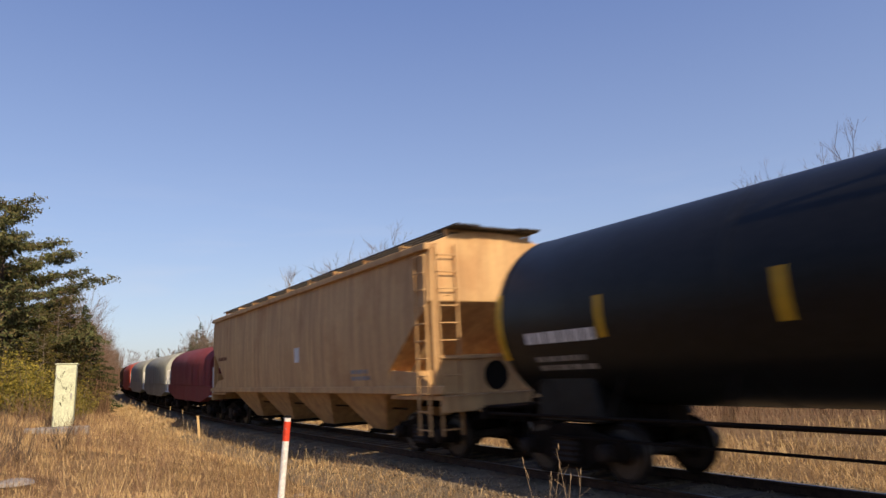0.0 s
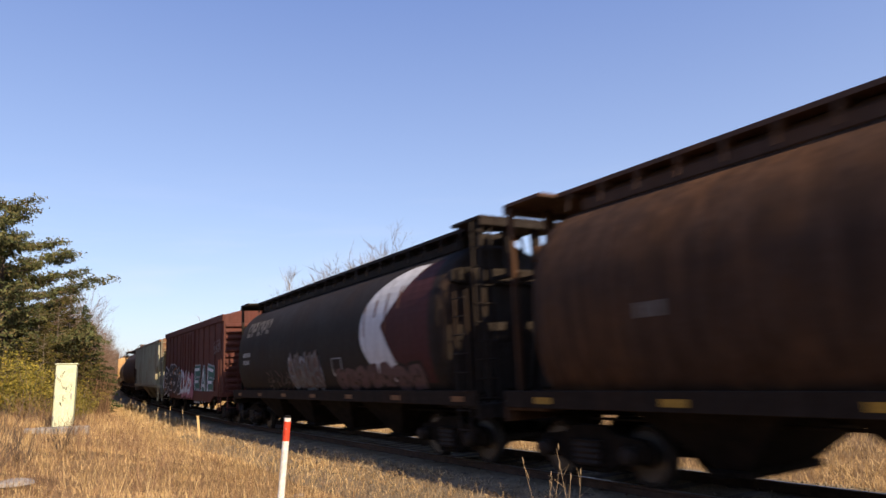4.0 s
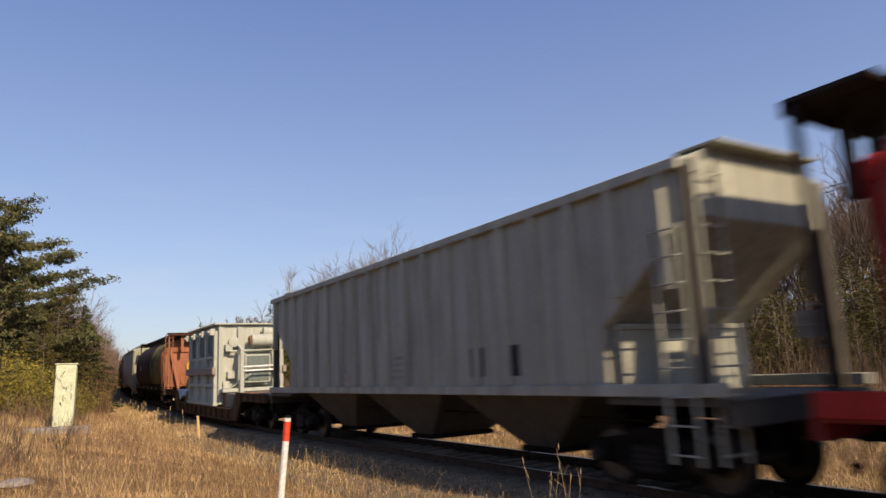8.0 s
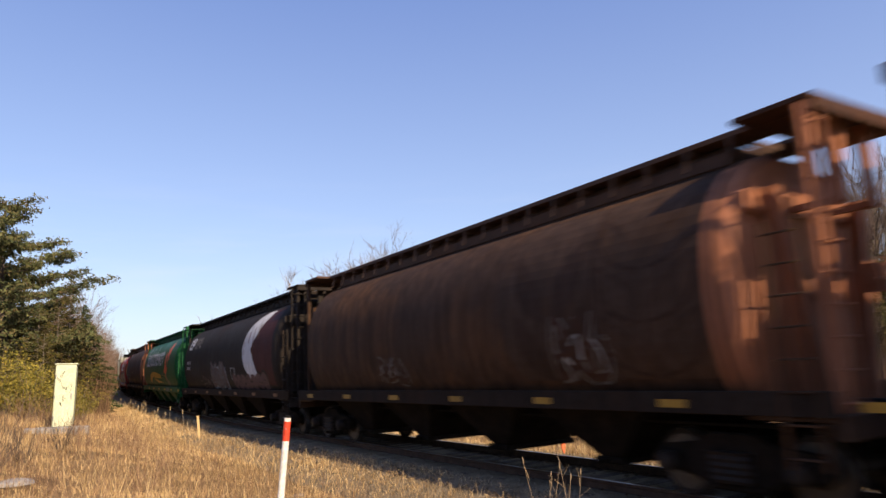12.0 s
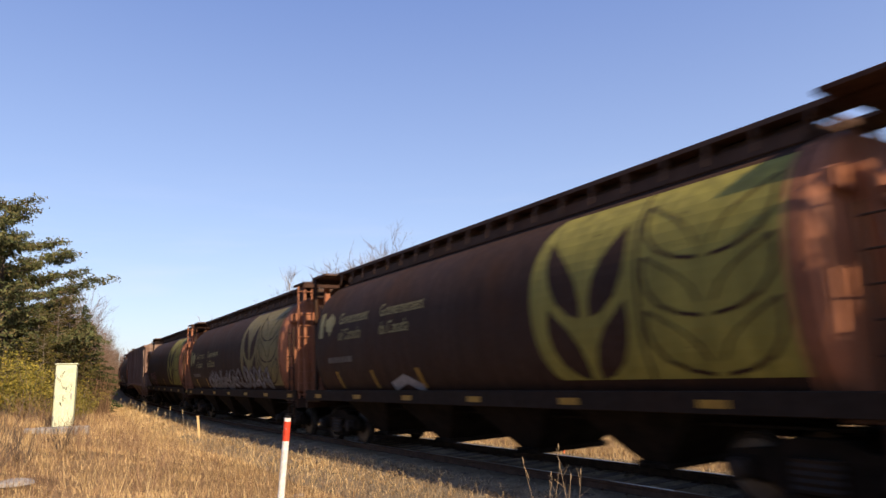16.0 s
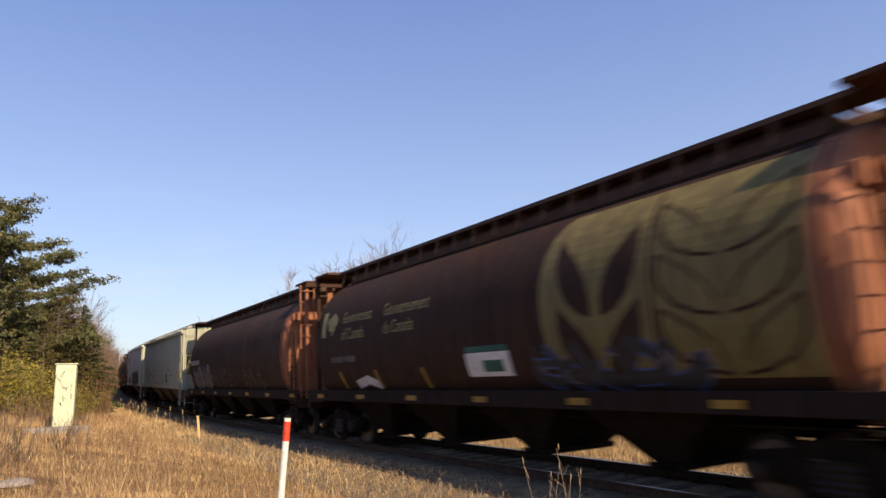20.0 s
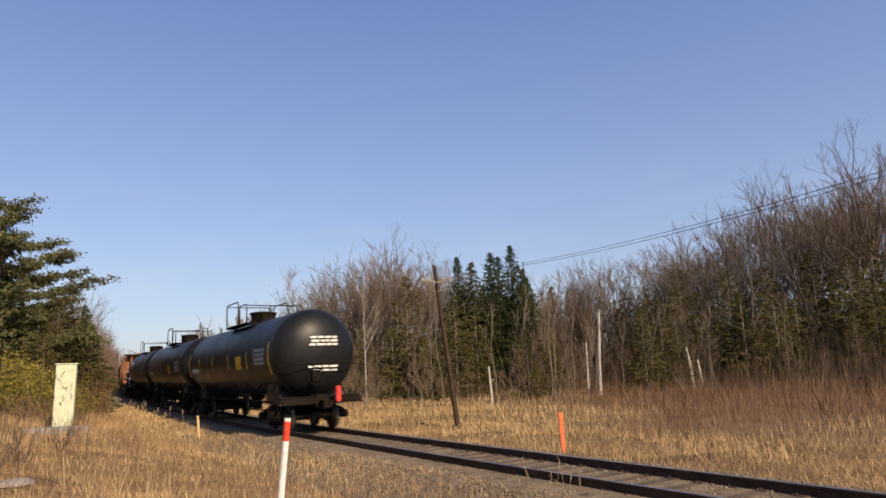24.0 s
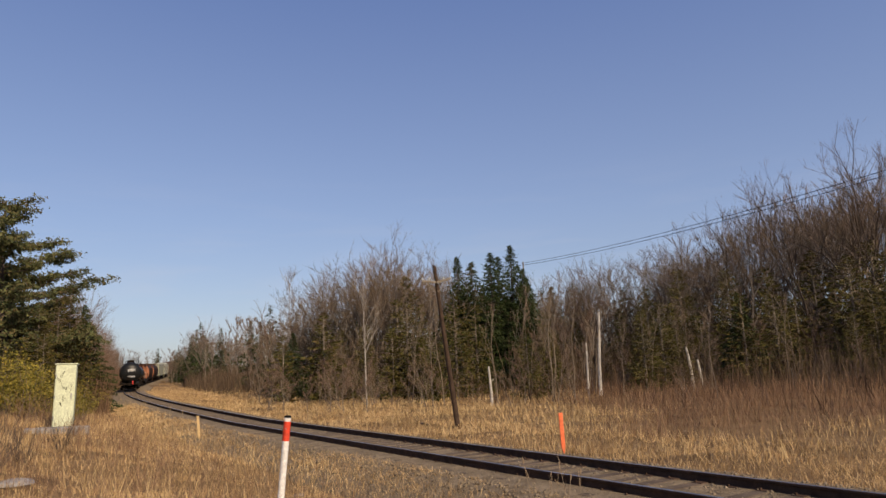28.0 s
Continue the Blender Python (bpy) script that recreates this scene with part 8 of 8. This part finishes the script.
def woods():
    rng = random.Random(77)
    w = lambda: rng.uniform(0, 6.28)
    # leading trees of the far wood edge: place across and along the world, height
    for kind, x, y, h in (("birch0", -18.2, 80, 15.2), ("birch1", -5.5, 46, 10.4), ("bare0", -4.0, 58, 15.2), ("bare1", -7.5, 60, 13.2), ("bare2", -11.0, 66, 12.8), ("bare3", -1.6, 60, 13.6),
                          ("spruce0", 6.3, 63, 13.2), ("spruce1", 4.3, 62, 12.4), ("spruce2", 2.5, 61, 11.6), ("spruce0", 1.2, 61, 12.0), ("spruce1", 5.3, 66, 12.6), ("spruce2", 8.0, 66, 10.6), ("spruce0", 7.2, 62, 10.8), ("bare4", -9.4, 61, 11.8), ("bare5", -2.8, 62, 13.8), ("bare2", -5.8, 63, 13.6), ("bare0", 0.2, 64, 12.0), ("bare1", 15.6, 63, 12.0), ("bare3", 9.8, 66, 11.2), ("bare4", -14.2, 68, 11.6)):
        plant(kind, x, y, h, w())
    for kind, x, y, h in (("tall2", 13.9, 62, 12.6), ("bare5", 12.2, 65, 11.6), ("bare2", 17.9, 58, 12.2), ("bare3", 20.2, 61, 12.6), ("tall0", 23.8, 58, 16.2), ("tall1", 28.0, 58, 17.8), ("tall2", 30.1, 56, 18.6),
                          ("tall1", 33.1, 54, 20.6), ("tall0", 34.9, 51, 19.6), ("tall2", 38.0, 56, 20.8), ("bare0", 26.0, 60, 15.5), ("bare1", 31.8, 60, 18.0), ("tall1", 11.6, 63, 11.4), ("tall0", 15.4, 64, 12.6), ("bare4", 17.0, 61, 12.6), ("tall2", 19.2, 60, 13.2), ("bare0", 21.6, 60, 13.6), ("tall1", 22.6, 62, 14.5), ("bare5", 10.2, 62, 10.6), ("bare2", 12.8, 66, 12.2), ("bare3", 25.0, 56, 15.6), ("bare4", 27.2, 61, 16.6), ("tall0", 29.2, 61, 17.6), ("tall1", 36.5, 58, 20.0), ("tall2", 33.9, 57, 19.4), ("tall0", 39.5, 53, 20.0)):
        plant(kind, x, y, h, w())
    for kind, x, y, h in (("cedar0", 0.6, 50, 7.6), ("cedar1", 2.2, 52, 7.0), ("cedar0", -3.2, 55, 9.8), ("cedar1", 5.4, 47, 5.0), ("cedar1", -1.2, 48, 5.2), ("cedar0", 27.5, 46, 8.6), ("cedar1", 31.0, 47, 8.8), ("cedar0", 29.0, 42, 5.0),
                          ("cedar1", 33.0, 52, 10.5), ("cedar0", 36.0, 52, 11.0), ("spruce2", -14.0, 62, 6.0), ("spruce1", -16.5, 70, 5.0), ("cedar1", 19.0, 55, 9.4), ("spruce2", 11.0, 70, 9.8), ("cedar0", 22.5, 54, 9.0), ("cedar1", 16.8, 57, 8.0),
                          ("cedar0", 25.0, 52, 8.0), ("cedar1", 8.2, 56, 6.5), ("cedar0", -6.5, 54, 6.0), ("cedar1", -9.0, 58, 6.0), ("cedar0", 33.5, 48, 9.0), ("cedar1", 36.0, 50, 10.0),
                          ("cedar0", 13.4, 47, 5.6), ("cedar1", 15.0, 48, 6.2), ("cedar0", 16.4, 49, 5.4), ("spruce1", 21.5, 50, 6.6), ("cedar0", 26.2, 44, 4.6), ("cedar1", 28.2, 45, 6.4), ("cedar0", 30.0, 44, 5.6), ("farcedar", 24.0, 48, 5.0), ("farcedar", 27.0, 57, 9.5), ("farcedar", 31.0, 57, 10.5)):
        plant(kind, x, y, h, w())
    # pale saplings before the edge
    for x, y, h, lean in ((6.3, 42.6, 7.4, -0.07), (3.0, 44, 6.6, -0.1), (7.9, 44, 6.8, -0.05), (9.4, 45, 6.2, 0.03), (6.9, 46, 8.6, 0.0), (8.6, 43, 4.6, 0.02), (11.0, 44, 5.0, -0.04), (-0.4, 45, 7.2, -0.12), (17.4, 46, 6.2, -0.08), (-2.6, 47, 6.8, 0.08), (13.6, 47, 6.0, 0.05), (5.2, 48, 8.0, -0.03), (23.0, 47, 6.5, -0.1)):
        plant("thin", x, y, h, w() * 0.0, (0.0, lean))
    # the body of the wood behind
    far = Wood()
    mixed = ["lite1", "farbare1", "lite2", "lite0", "lite0", "farbare2", "farspruce", "farspruce", "farcedar", "farcedar"]
    for k in range(70):
        a = rng.uniform(0, 1)
        x = -18 + 66 * a
        y = 64 - 8 * a + rng.uniform(0, 16)
        kind = rng.choice(mixed)
        h = (10.0 if "bare" in kind else 8.6) * rng.uniform(0.7, 1.1) * (1 + 0.42 * max(0, a - 0.55))
        far.plant(kind, x, y, h, w(), 1.15)
    for k in range(90):
        a = rng.uniform(0, 1)
        x = -26 + 84 * a
        y = 80 - 12 * a + rng.uniform(0, 20)
        far.plant(rng.choice(["lite0", "lite1", "lite2", "farlite", "farspruce", "farspruce"]), x, y, rng.uniform(8.0, 11.0) * (1 + 0.5 * max(0, a - 0.55)), w(), 1.2)
    # lower growth along and inside the edge
    for k in range(170):
        a = rng.uniform(0, 1)
        x = -16 + 60 * a
        y = 57 - 8 * a + rng.uniform(-4, 14)
        kind = rng.choice(["lite0", "lite1", "lite2", "lite0", "lite2", "farcedar"])
        if k % 3 == 0:
            plant(kind, x, y, rng.uniform(2.6, 6.4), w())
        else:
            far.plant(kind, x, y, rng.uniform(3.0, 7.0), w(), 1.1)
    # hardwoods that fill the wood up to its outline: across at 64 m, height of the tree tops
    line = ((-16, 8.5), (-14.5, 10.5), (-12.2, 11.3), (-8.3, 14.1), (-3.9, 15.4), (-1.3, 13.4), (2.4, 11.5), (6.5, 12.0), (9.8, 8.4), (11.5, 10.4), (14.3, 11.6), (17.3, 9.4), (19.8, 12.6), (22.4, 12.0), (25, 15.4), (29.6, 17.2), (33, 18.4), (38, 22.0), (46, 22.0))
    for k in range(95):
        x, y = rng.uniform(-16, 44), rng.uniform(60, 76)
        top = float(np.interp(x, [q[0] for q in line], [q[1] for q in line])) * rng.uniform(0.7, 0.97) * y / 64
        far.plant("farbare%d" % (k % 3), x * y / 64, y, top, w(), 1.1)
    # low brush that straggles out of the edge
    for k in range(70):
        a = rng.random() ** 1.5
        plant(rng.choice(["lite0", "lite1", "lite2"]), -12 + 46 * a, 50 - 7 * a + rng.uniform(-9, 4), rng.uniform(1.4, 3.6), w(), wide=rng.uniform(1.0, 1.6))
    far.build("far_wood", "dense leafless brown wood with dark evergreens between")
    # trees beyond, along the right of the line where it curves away
    bend = Wood()
    for k in range(80):
        s = rng.uniform(88, 235)
        p = on_track(s, rng.uniform(9.5, 30) + (4 if s < 130 else 0))
        kind = rng.choice(["farlite", "farbare0", "farbare1", "farbare2", "farspruce", "birch0", "farlite"])
        bend.plant(kind, p.x, p.y, rng.uniform(9.5, 14.0), w())
    for k in range(16):
        p = on_track(rng.uniform(150, 230), rng.uniform(8.5, 14))
        bend.plant(rng.choice(["farspruce", "farspruce", "lite2"]), p.x, p.y, rng.uniform(9, 12.5), w())
    for k in range(40):
        p = on_track(rng.uniform(170, 330), -rng.uniform(7, 26))
        bend.plant(rng.choice(["farlite", "lite1", "lite2", "farspruce"]), p.x, p.y, rng.uniform(6, 9.5), w())
    for k in range(24):
        p = on_track(rng.uniform(230, 330), rng.uniform(7, 30))
        bend.plant(rng.choice(["farlite", "lite2", "farspruce", "farspruce"]), p.x, p.y, rng.uniform(7, 11), w())
    for k in range(46):
        p = on_track(rng.uniform(165, 300), rng.uniform(4.2, 8.0))
        bend.plant(rng.choice(["farlite", "lite2", "lite1", "farspruce"]), p.x, p.y, rng.uniform(6, 10), w())
    bend.build("bend_wood", "distant brown woods where the line curves away")
    # bank on the camera's side: pine, shrubs and thicket trees
    plant("pine", -25.4, 38.4, 12.4, 0.7)
    plant("pine", -27.5, 44.0, 9.5, 2.2)
    for x, y, h in ((-22.6, 39.5, 6.6), (-26.5, 41.0, 8.0), (-24.2, 35.5, 5.6), (-23.6, 42.5, 8.2), (-27.6, 38.5, 7.0), (-21.6, 36.5, 4.4), (-22.6, 37.6, 6.2)):
        plant("cedar0", x, y, h, w())
    plant("spruce1", -24.5, 46.0, 7.2, 1.4)
    for x, y, h in ((-19.0, 31.2, 3.0), (-20.6, 31.8, 3.4), (-17.6, 33.0, 2.2), (-21.8, 34.5, 3.2), (-17.2, 31.0, 1.5), (-22.4, 31.4, 2.6)):
        plant("yellow", x, y, h, w())
    for k in range(34):
        s = 54 + 2.9 * k
        p = on_track(s, -np.interp(s, [50, 62, 85, 120], [6.6, 5.6, 4.8, 4.4]) - rng.uniform(0, 1.4))
        plant(rng.choice(["bank0", "bank1", "bank0", "lite1"]), p.x, p.y, rng.uniform(8.0, 9.8), w())
    bank = Wood()
    for k in range(80):
        s = 46 + 130 * rng.random() ** 1.35
        p = on_track(s, -rng.uniform(5.2, 15) - (1.5 if s < 60 else 0))
        bank.plant(rng.choice(["lite0", "lite1", "lite2", "lite1"]), p.x, p.y, rng.uniform(5.0, 8.2), w())
    # unseen trees added behind the camera, away from the sun, to block low sky light
    for k in range(40):
        a = radians(rng.uniform(192, 300))
        r = rng.uniform(21, 30)
        bank.plant(rng.choice(["farspruce", "farspruce", "farlite", "farlite"]), r * math.sin(a), r * math.cos(a), rng.uniform(9, 15), w(), 1.2)
    bank.build("bank_wood", "brown brushy wood along the bank, with unseen trees added behind the camera")
    bush = [bare_shrub(200 + i, 1.4) for i in range(3)]
    for k in range(34):
        s, lat = rng.uniform(12, 42), -rng.uniform(5.6, 11.5)
        p = on_track(s, lat)
        t = thing("bare_shrub", "leafless dark-twigged shrub in dry grass", "shrub", "shrubs on the bank", Matrix.Translation((p.x, p.y, gz(p.x, p.y))) @ Matrix.Rotation(w(), 4, "Z"))
        part("crown", bush[k % 3], MAT["bark_dark"] if k % 3 == 0 else MAT["brush"], t, at=Matrix.Scale(rng.uniform(0.45, 0.95), 4))


def snags():
    """Dead trunks and broken stubs before the wood."""
    for x, y, h, r, dx, lab in ((9.75, 45, 5.5, 0.13, 0.35, "pale dead tree trunk without branches"), (9.1, 45.5, 3.6, 0.09, 0.1, "pale dead tree trunk without branches"), (16.9, 48, 2.9, 0.14, -0.25, "broken grey tree stub"), (17.5, 48, 2.0, 0.12, -0.15, "broken grey tree stub"), (2.6, 43, 2.4, 0.1, -0.1, "broken grey tree stub")):
        z = gz(x, y)
        b = Build().tube([(0, 0, -0.2), (dx * 0.3, 0.02, h * 0.4), (dx * 0.7, 0, h * 0.75), (dx, 0.05, h)], r, 8, r * 0.55)
        b.tube([(dx * 0.5, 0, h * 0.6), (dx * 0.5 + 0.25, 0.1, h * 0.68)], r * 0.25, 5, 0.01)
        t = thing("dead_trunk", lab, "dead tree", m=pose(x, y, z))
        part("trunk", b.mesh("trunk", True), MAT["birch"], t)


def weeds():
    """Dry stalks with seed heads at the edge of the ballast."""
    rng = random.Random(31)
    def stalk(h, fork):
        b = Build().tube([(0, 0, -0.05), (0.02, 0.01, h * 0.5), (0.05 * rng.uniform(-1, 1), 0.03, h)], 0.006, 4, 0.003)
        for k in range(fork):
            z = h * rng.uniform(0.5, 0.9)
            a = rng.uniform(0, 6.28)
            b.tube([(0.02, 0.01, z), (0.12 * math.cos(a), 0.12 * math.sin(a), z + 0.14)], 0.003, 3, 0.002)
        return b
    for x, y, h in ((1.12, 9.4, 1.15), (1.3, 9.7, 1.0), (1.5, 9.5, 1.25), (1.2, 9.9, 0.85), (1.62, 9.6, 0.95), (1.42, 9.2, 0.9), (-0.9, 14.0, 0.45)):
        t = thing("dry_weed", "thin dry weed stalk with seed head", "weed", "weeds beside the ballast", pose(x, y, gz(x, y), 0, rng.uniform(-12, 12), rng.uniform(0, 360)))
        part("stalk", stalk(h, 4).mesh("stalk"), MAT["weed"], t)
        part("seed_head", Build().turned([(0.003, 0), (0.009, 0.02), (0.011, 0.04), (0.006, 0.07), (0.002, 0.09)], "z", 8, (0, 0.03, h - 0.02)).mesh("seed_head", True), MAT["weed"], t)
    for k in range(26):
        p = on_track(rng.uniform(24, 48), -rng.uniform(2.9, 4.4))
        h = rng.uniform(0.7, 1.25)
        t = thing("reed_stalk", "tall dry reed stalk with a feathery head", "reed", "reeds beside the ballast", pose(p.x, p.y, gz(p.x, p.y), rng.uniform(-6, 6), rng.uniform(-6, 6), rng.uniform(0, 360)))
        part("stalk", Build().tube([(0, 0, -0.05), (0.01, 0.02, h)], 0.005, 4, 0.003).mesh("stalk"), MAT["reed_stalk"], t)
        part("seed_head", Build().turned([(0.004, 0), (0.016, 0.05), (0.013, 0.12), (0.003, 0.2)], "z", 6, (0.01, 0.02, h - 0.05)).mesh("seed_head", True), MAT["reed_stalk"], t)


# ---- things by the line ----
def marker_post():
    x, y = -2.42, 9.9
    z = gz(x, y)
    top = 1.2 - z
    t = thing("marker_post", "white plastic marker post with a red band near its top", "post", m=pose(x - 0.03, y, z, 0, 5.4, 0))
    part("shaft", Build().turned([(0.048, -0.2), (0.048, top - 0.33)], "z", 20).mesh("shaft", True), MAT["post_white"], t)
    part("band", Build().turned([(0.05, top - 0.33), (0.05, top - 0.06)], "z", 20).mesh("band", True), MAT["post_red"], t, "red reflective band")
    part("collar", Build().turned([(0.048, top - 0.06), (0.048, top - 0.005)], "z", 20).mesh("collar", True), MAT["post_white"], t)
    part("cap", Build().turned([(0.05, top - 0.01), (0.05, top + 0.012), (0.03, top + 0.02)], "z", 20).mesh("cap", True), MAT["dark"], t, "dark plastic cap")
    part("bolt", Build().turned([(0.008, -0.056), (0.008, -0.046)], "y", 8, (0, 0, top - 0.16)).mesh("bolt"), MAT["steel"], t)


def stakes():
    for name, lab, x, y, h, w, mat, lean in (("survey_stake", "bright orange survey stake in reed grass", 3.0, 19.0, 1.0, 0.11, "orange", -1.0), ("wooden_stake", "short pale wooden stake in dry grass", -9.6, 26.6, 0.85, 0.09, "stake", -5.0)):
        z = gz(x, y)
        t = thing(name, lab, "stake", m=pose(x, y, (0.45 if mat == "orange" else 0.46) - h, 0, lean, 8))
        part("board", Build().prism([(-w / 2, 0.1), (0, -0.12), (w / 2, 0.1), (w / 2, h), (-w / 2, h)], -0.018, 0.018).mesh("board", False, 0.004), MAT[mat], t)


def cabinet():
    x, y, z = -13.95, 25.0, 0.3
    t = thing("utility_cabinet", "narrow pale green steel cabinet behind a leafless bush", "cabinet", m=pose(x, y, z, 0, 1.2, 24))
    h = 2.26
    part("body", Build().box(-0.33, 0.33, -0.25, 0.25, 0, h, 0.02).mesh("body", False, 0.015), MAT["cabinet"], t)
    part("roof", Build().box(-0.36, 0.36, -0.28, 0.28, h, h + 0.05, 0.02).mesh("roof", False, 0.01), MAT["cabinet"], t)
    d = part("door", Build().box(-0.3, 0.3, -0.275, -0.25, 0.08, h - 0.08).mesh("door", False, 0.008), MAT["cabinet"], t)
    part("handle", Build().box(0.2, 0.24, -0.31, -0.275, 1.05, 1.25).mesh("handle", False, 0.005), MAT["steel"], d, "steel handle")
    for hz in (0.4, 1.13, 1.86):
        part("hinge", Build().turned([(0.018, hz - 0.06), (0.018, hz + 0.06)], "z", 8, (-0.3, -0.28, 0)).mesh("hinge"), MAT["steel"], d)
    rng = random.Random(12)
    for k in range(7):
        x, zz = rng.uniform(-0.2, 0.15), rng.uniform(0.4, 1.9)
        s = Build()
        for (x0, z0), (x1, z1) in zip(*(lambda q: (q, q[1:]))([(x, zz), (x + rng.uniform(-0.1, 0.12), zz + rng.uniform(0.05, 0.25)), (x + rng.uniform(-0.05, 0.15), zz + rng.uniform(-0.1, 0.3)), (x + rng.uniform(0.0, 0.15), zz + rng.uniform(-0.2, 0.1))])):
            s.bar((x0, -0.277, z0), (x1, -0.277, z1), 0.006, 0.011)
        part("scrawl", s.mesh("scrawl"), MAT["dark"], d, "dark scrawled line")
    part("base_slab", Build().box(-1.1, 0.9, -1.0, -0.29, -0.45, 0.1, 0.04).box(-0.5, 0.5, -0.29, 0.4, -0.45, -0.002).mesh("base_slab", False, 0.02), MAT["concrete"], t, "weathered concrete base slab")


def utility_poles():
    base, top = Vector((0.3, 29.3, -0.9)), Vector((-0.43, 29.3, 6.25))
    t = thing("utility_pole", "leaning old wooden pole with two short crossarms", "utility pole", m=Matrix.Translation(base))
    d = top - base
    part("shaft", Build().tube([(0, 0, 0), d * 0.5, d], 0.115, 12, 0.075).mesh("shaft", True), MAT["pole"], t)
    a = d * ((5.49 + 0.9) / d.z)
    for s in (-1, 1):
        arm = part("crossarm", Build().bar(a + Vector((s * 0.02, -0.12, -0.01 * s)), a + Vector((s * 0.6, -0.12, 0.1 + 0.03 * s)), 0.07, 0.09).mesh("crossarm", False, 0.008), MAT["arm"], t)
        part("brace", Build().bar(a + Vector((s * 0.42, -0.13, 0)), a + Vector((s * 0.05, -0.12, -0.42)), 0.03).mesh("brace"), MAT["arm"], arm)
        for q in (0.3, 0.6):
            part("insulator", Build().turned([(0.02, 0), (0.02, 0.08), (0.05, 0.09), (0.045, 0.15), (0.02, 0.17)], "z", 10, a + Vector((s * q, -0.12, 0.05))).mesh("insulator", True), MAT["insulator"], arm)
    # far pole carrying the wires
    x, y = 8.85, 75.0
    z = gz(x, y)
    t = thing("utility_pole", "distant grey wooden pole carrying two wires", "utility pole", m=pose(x, y, z))
    part("shaft", Build().tube([(0, 0, -0.3), (0, 0, 13.2 - z)], 0.11, 8, 0.07).mesh("shaft", True), MAT["bark"], t)
    x2, y2 = 31.9, 9.2
    z2 = gz(x2, y2)
    t2 = thing("utility_pole", "grey wooden pole carrying two wires", "utility pole", m=pose(x2, y2, z2))
    part("shaft", Build().tube([(0, 0, -0.3), (0, 0, 12.0 - z2)], 0.14, 8, 0.1).mesh("shaft", True), MAT["bark"], t2)
    wires = tagged(new("overhead_wires"), "two thin overhead wires strung between poles", "wires")
    for k in range(2):
        p, q = Vector((8.85, 75, 13.05 - 0.22 * k)), Vector((31.9, 9.2, 11.3 - 0.3 * k))
        pts = [p.lerp(q, i / 24) - Vector((0, 0, 1.15 * 4 * (i / 24) * (1 - i / 24))) for i in range(25)]
        part("wire", Build().tube(pts, 0.018, 5).mesh("wire"), MAT["dark"], wires)


def rocks():
    rng = random.Random(9)
    for x, y, r in ((-6.45, 10.35, 0.28), (-2.9, 13.2, 0.12)):
        b = Build().turned([(0.01, -0.2), (0.7, -0.1), (1.0, 0.15), (0.8, 0.4), (0.4, 0.52), (0.01, 0.55)], "z", 11)
        b.v = [(p[0] * r * rng.uniform(0.85, 1.15), p[1] * r * rng.uniform(0.85, 1.15), p[2] * r * 0.8) for p in b.v]
        t = thing("rock", "half-buried grey field rock in dry grass", "rock", m=pose(x, y, gz(x, y), 0, 0, rng.uniform(0, 360)))
        part("stone", b.mesh("stone", True), MAT["concrete"], t)


MAT["brush_dark"] = blade_mat("brown_brush_stems", [(0.075, 0.046, 0.03), (0.12, 0.073, 0.045), (0.17, 0.105, 0.062), (0.095, 0.064, 0.042)])
MAT["thicket"] = blade_mat("grey_brown_stems", [(0.06, 0.042, 0.028), (0.1, 0.068, 0.045), (0.14, 0.1, 0.066), (0.075, 0.056, 0.036)])
MAT["twig_red"] = rough_mat("reddish_twigs", (0.14, 0.088, 0.062), (0.25, 0.165, 0.12), 1.0, 0.95, 0, island=0.25)
MAT["weed"] = plain("dry_weed", (0.3, 0.22, 0.14), 0.9, var=0.3)
MAT["reed_stalk"] = plain("reed_stalk", (0.5, 0.37, 0.2), 0.9, var=0.3)
MAT["arm"] = plain("crossarm_wood", (0.3, 0.25, 0.18), 0.9, var=0.25)
MAT["insulator"] = plain("insulator_glass", (0.55, 0.56, 0.52), 0.25, var=0.1)
MAT["stand"] = blade_mat("brown_saplings", [(0.07, 0.048, 0.03), (0.12, 0.083, 0.055), (0.17, 0.125, 0.085), (0.085, 0.07, 0.04), (0.22, 0.17, 0.12)])
MAT["stand_red"] = blade_mat("reddish_saplings", [(0.1, 0.06, 0.04), (0.16, 0.1, 0.068), (0.21, 0.14, 0.1), (0.12, 0.08, 0.057)])
MAT["pale_bark"] = rough_mat("pale_bark", (0.17, 0.13, 0.095), (0.33, 0.27, 0.2), 4, 0.95, 0.4, 0.01)
make_kinds()
fields()
stones()
woods()
snags()
weeds()
marker_post()
stakes()
cabinet()
utility_poles()
rocks()


# ---- motion ----
def car_pose(mid, tc, t):
    s = mid + SPEED * t
    a, b = on_track(s + tc / 2), on_track(s - tc / 2)
    d = (a - b).normalized()
    yaw, pitch = math.atan2(d.y, d.x), math.asin(d.z)
    return Matrix.Translation((a + b) / 2) @ Matrix.Rotation(yaw, 4, "Z") @ Matrix.Rotation(-pitch, 4, "Y")


def motions():
    for car, mid, tc in TRAIN:
        walk(car, [(k * 0.5, car_pose(mid, tc, k * 0.5)) for k in range(57)])


motions()
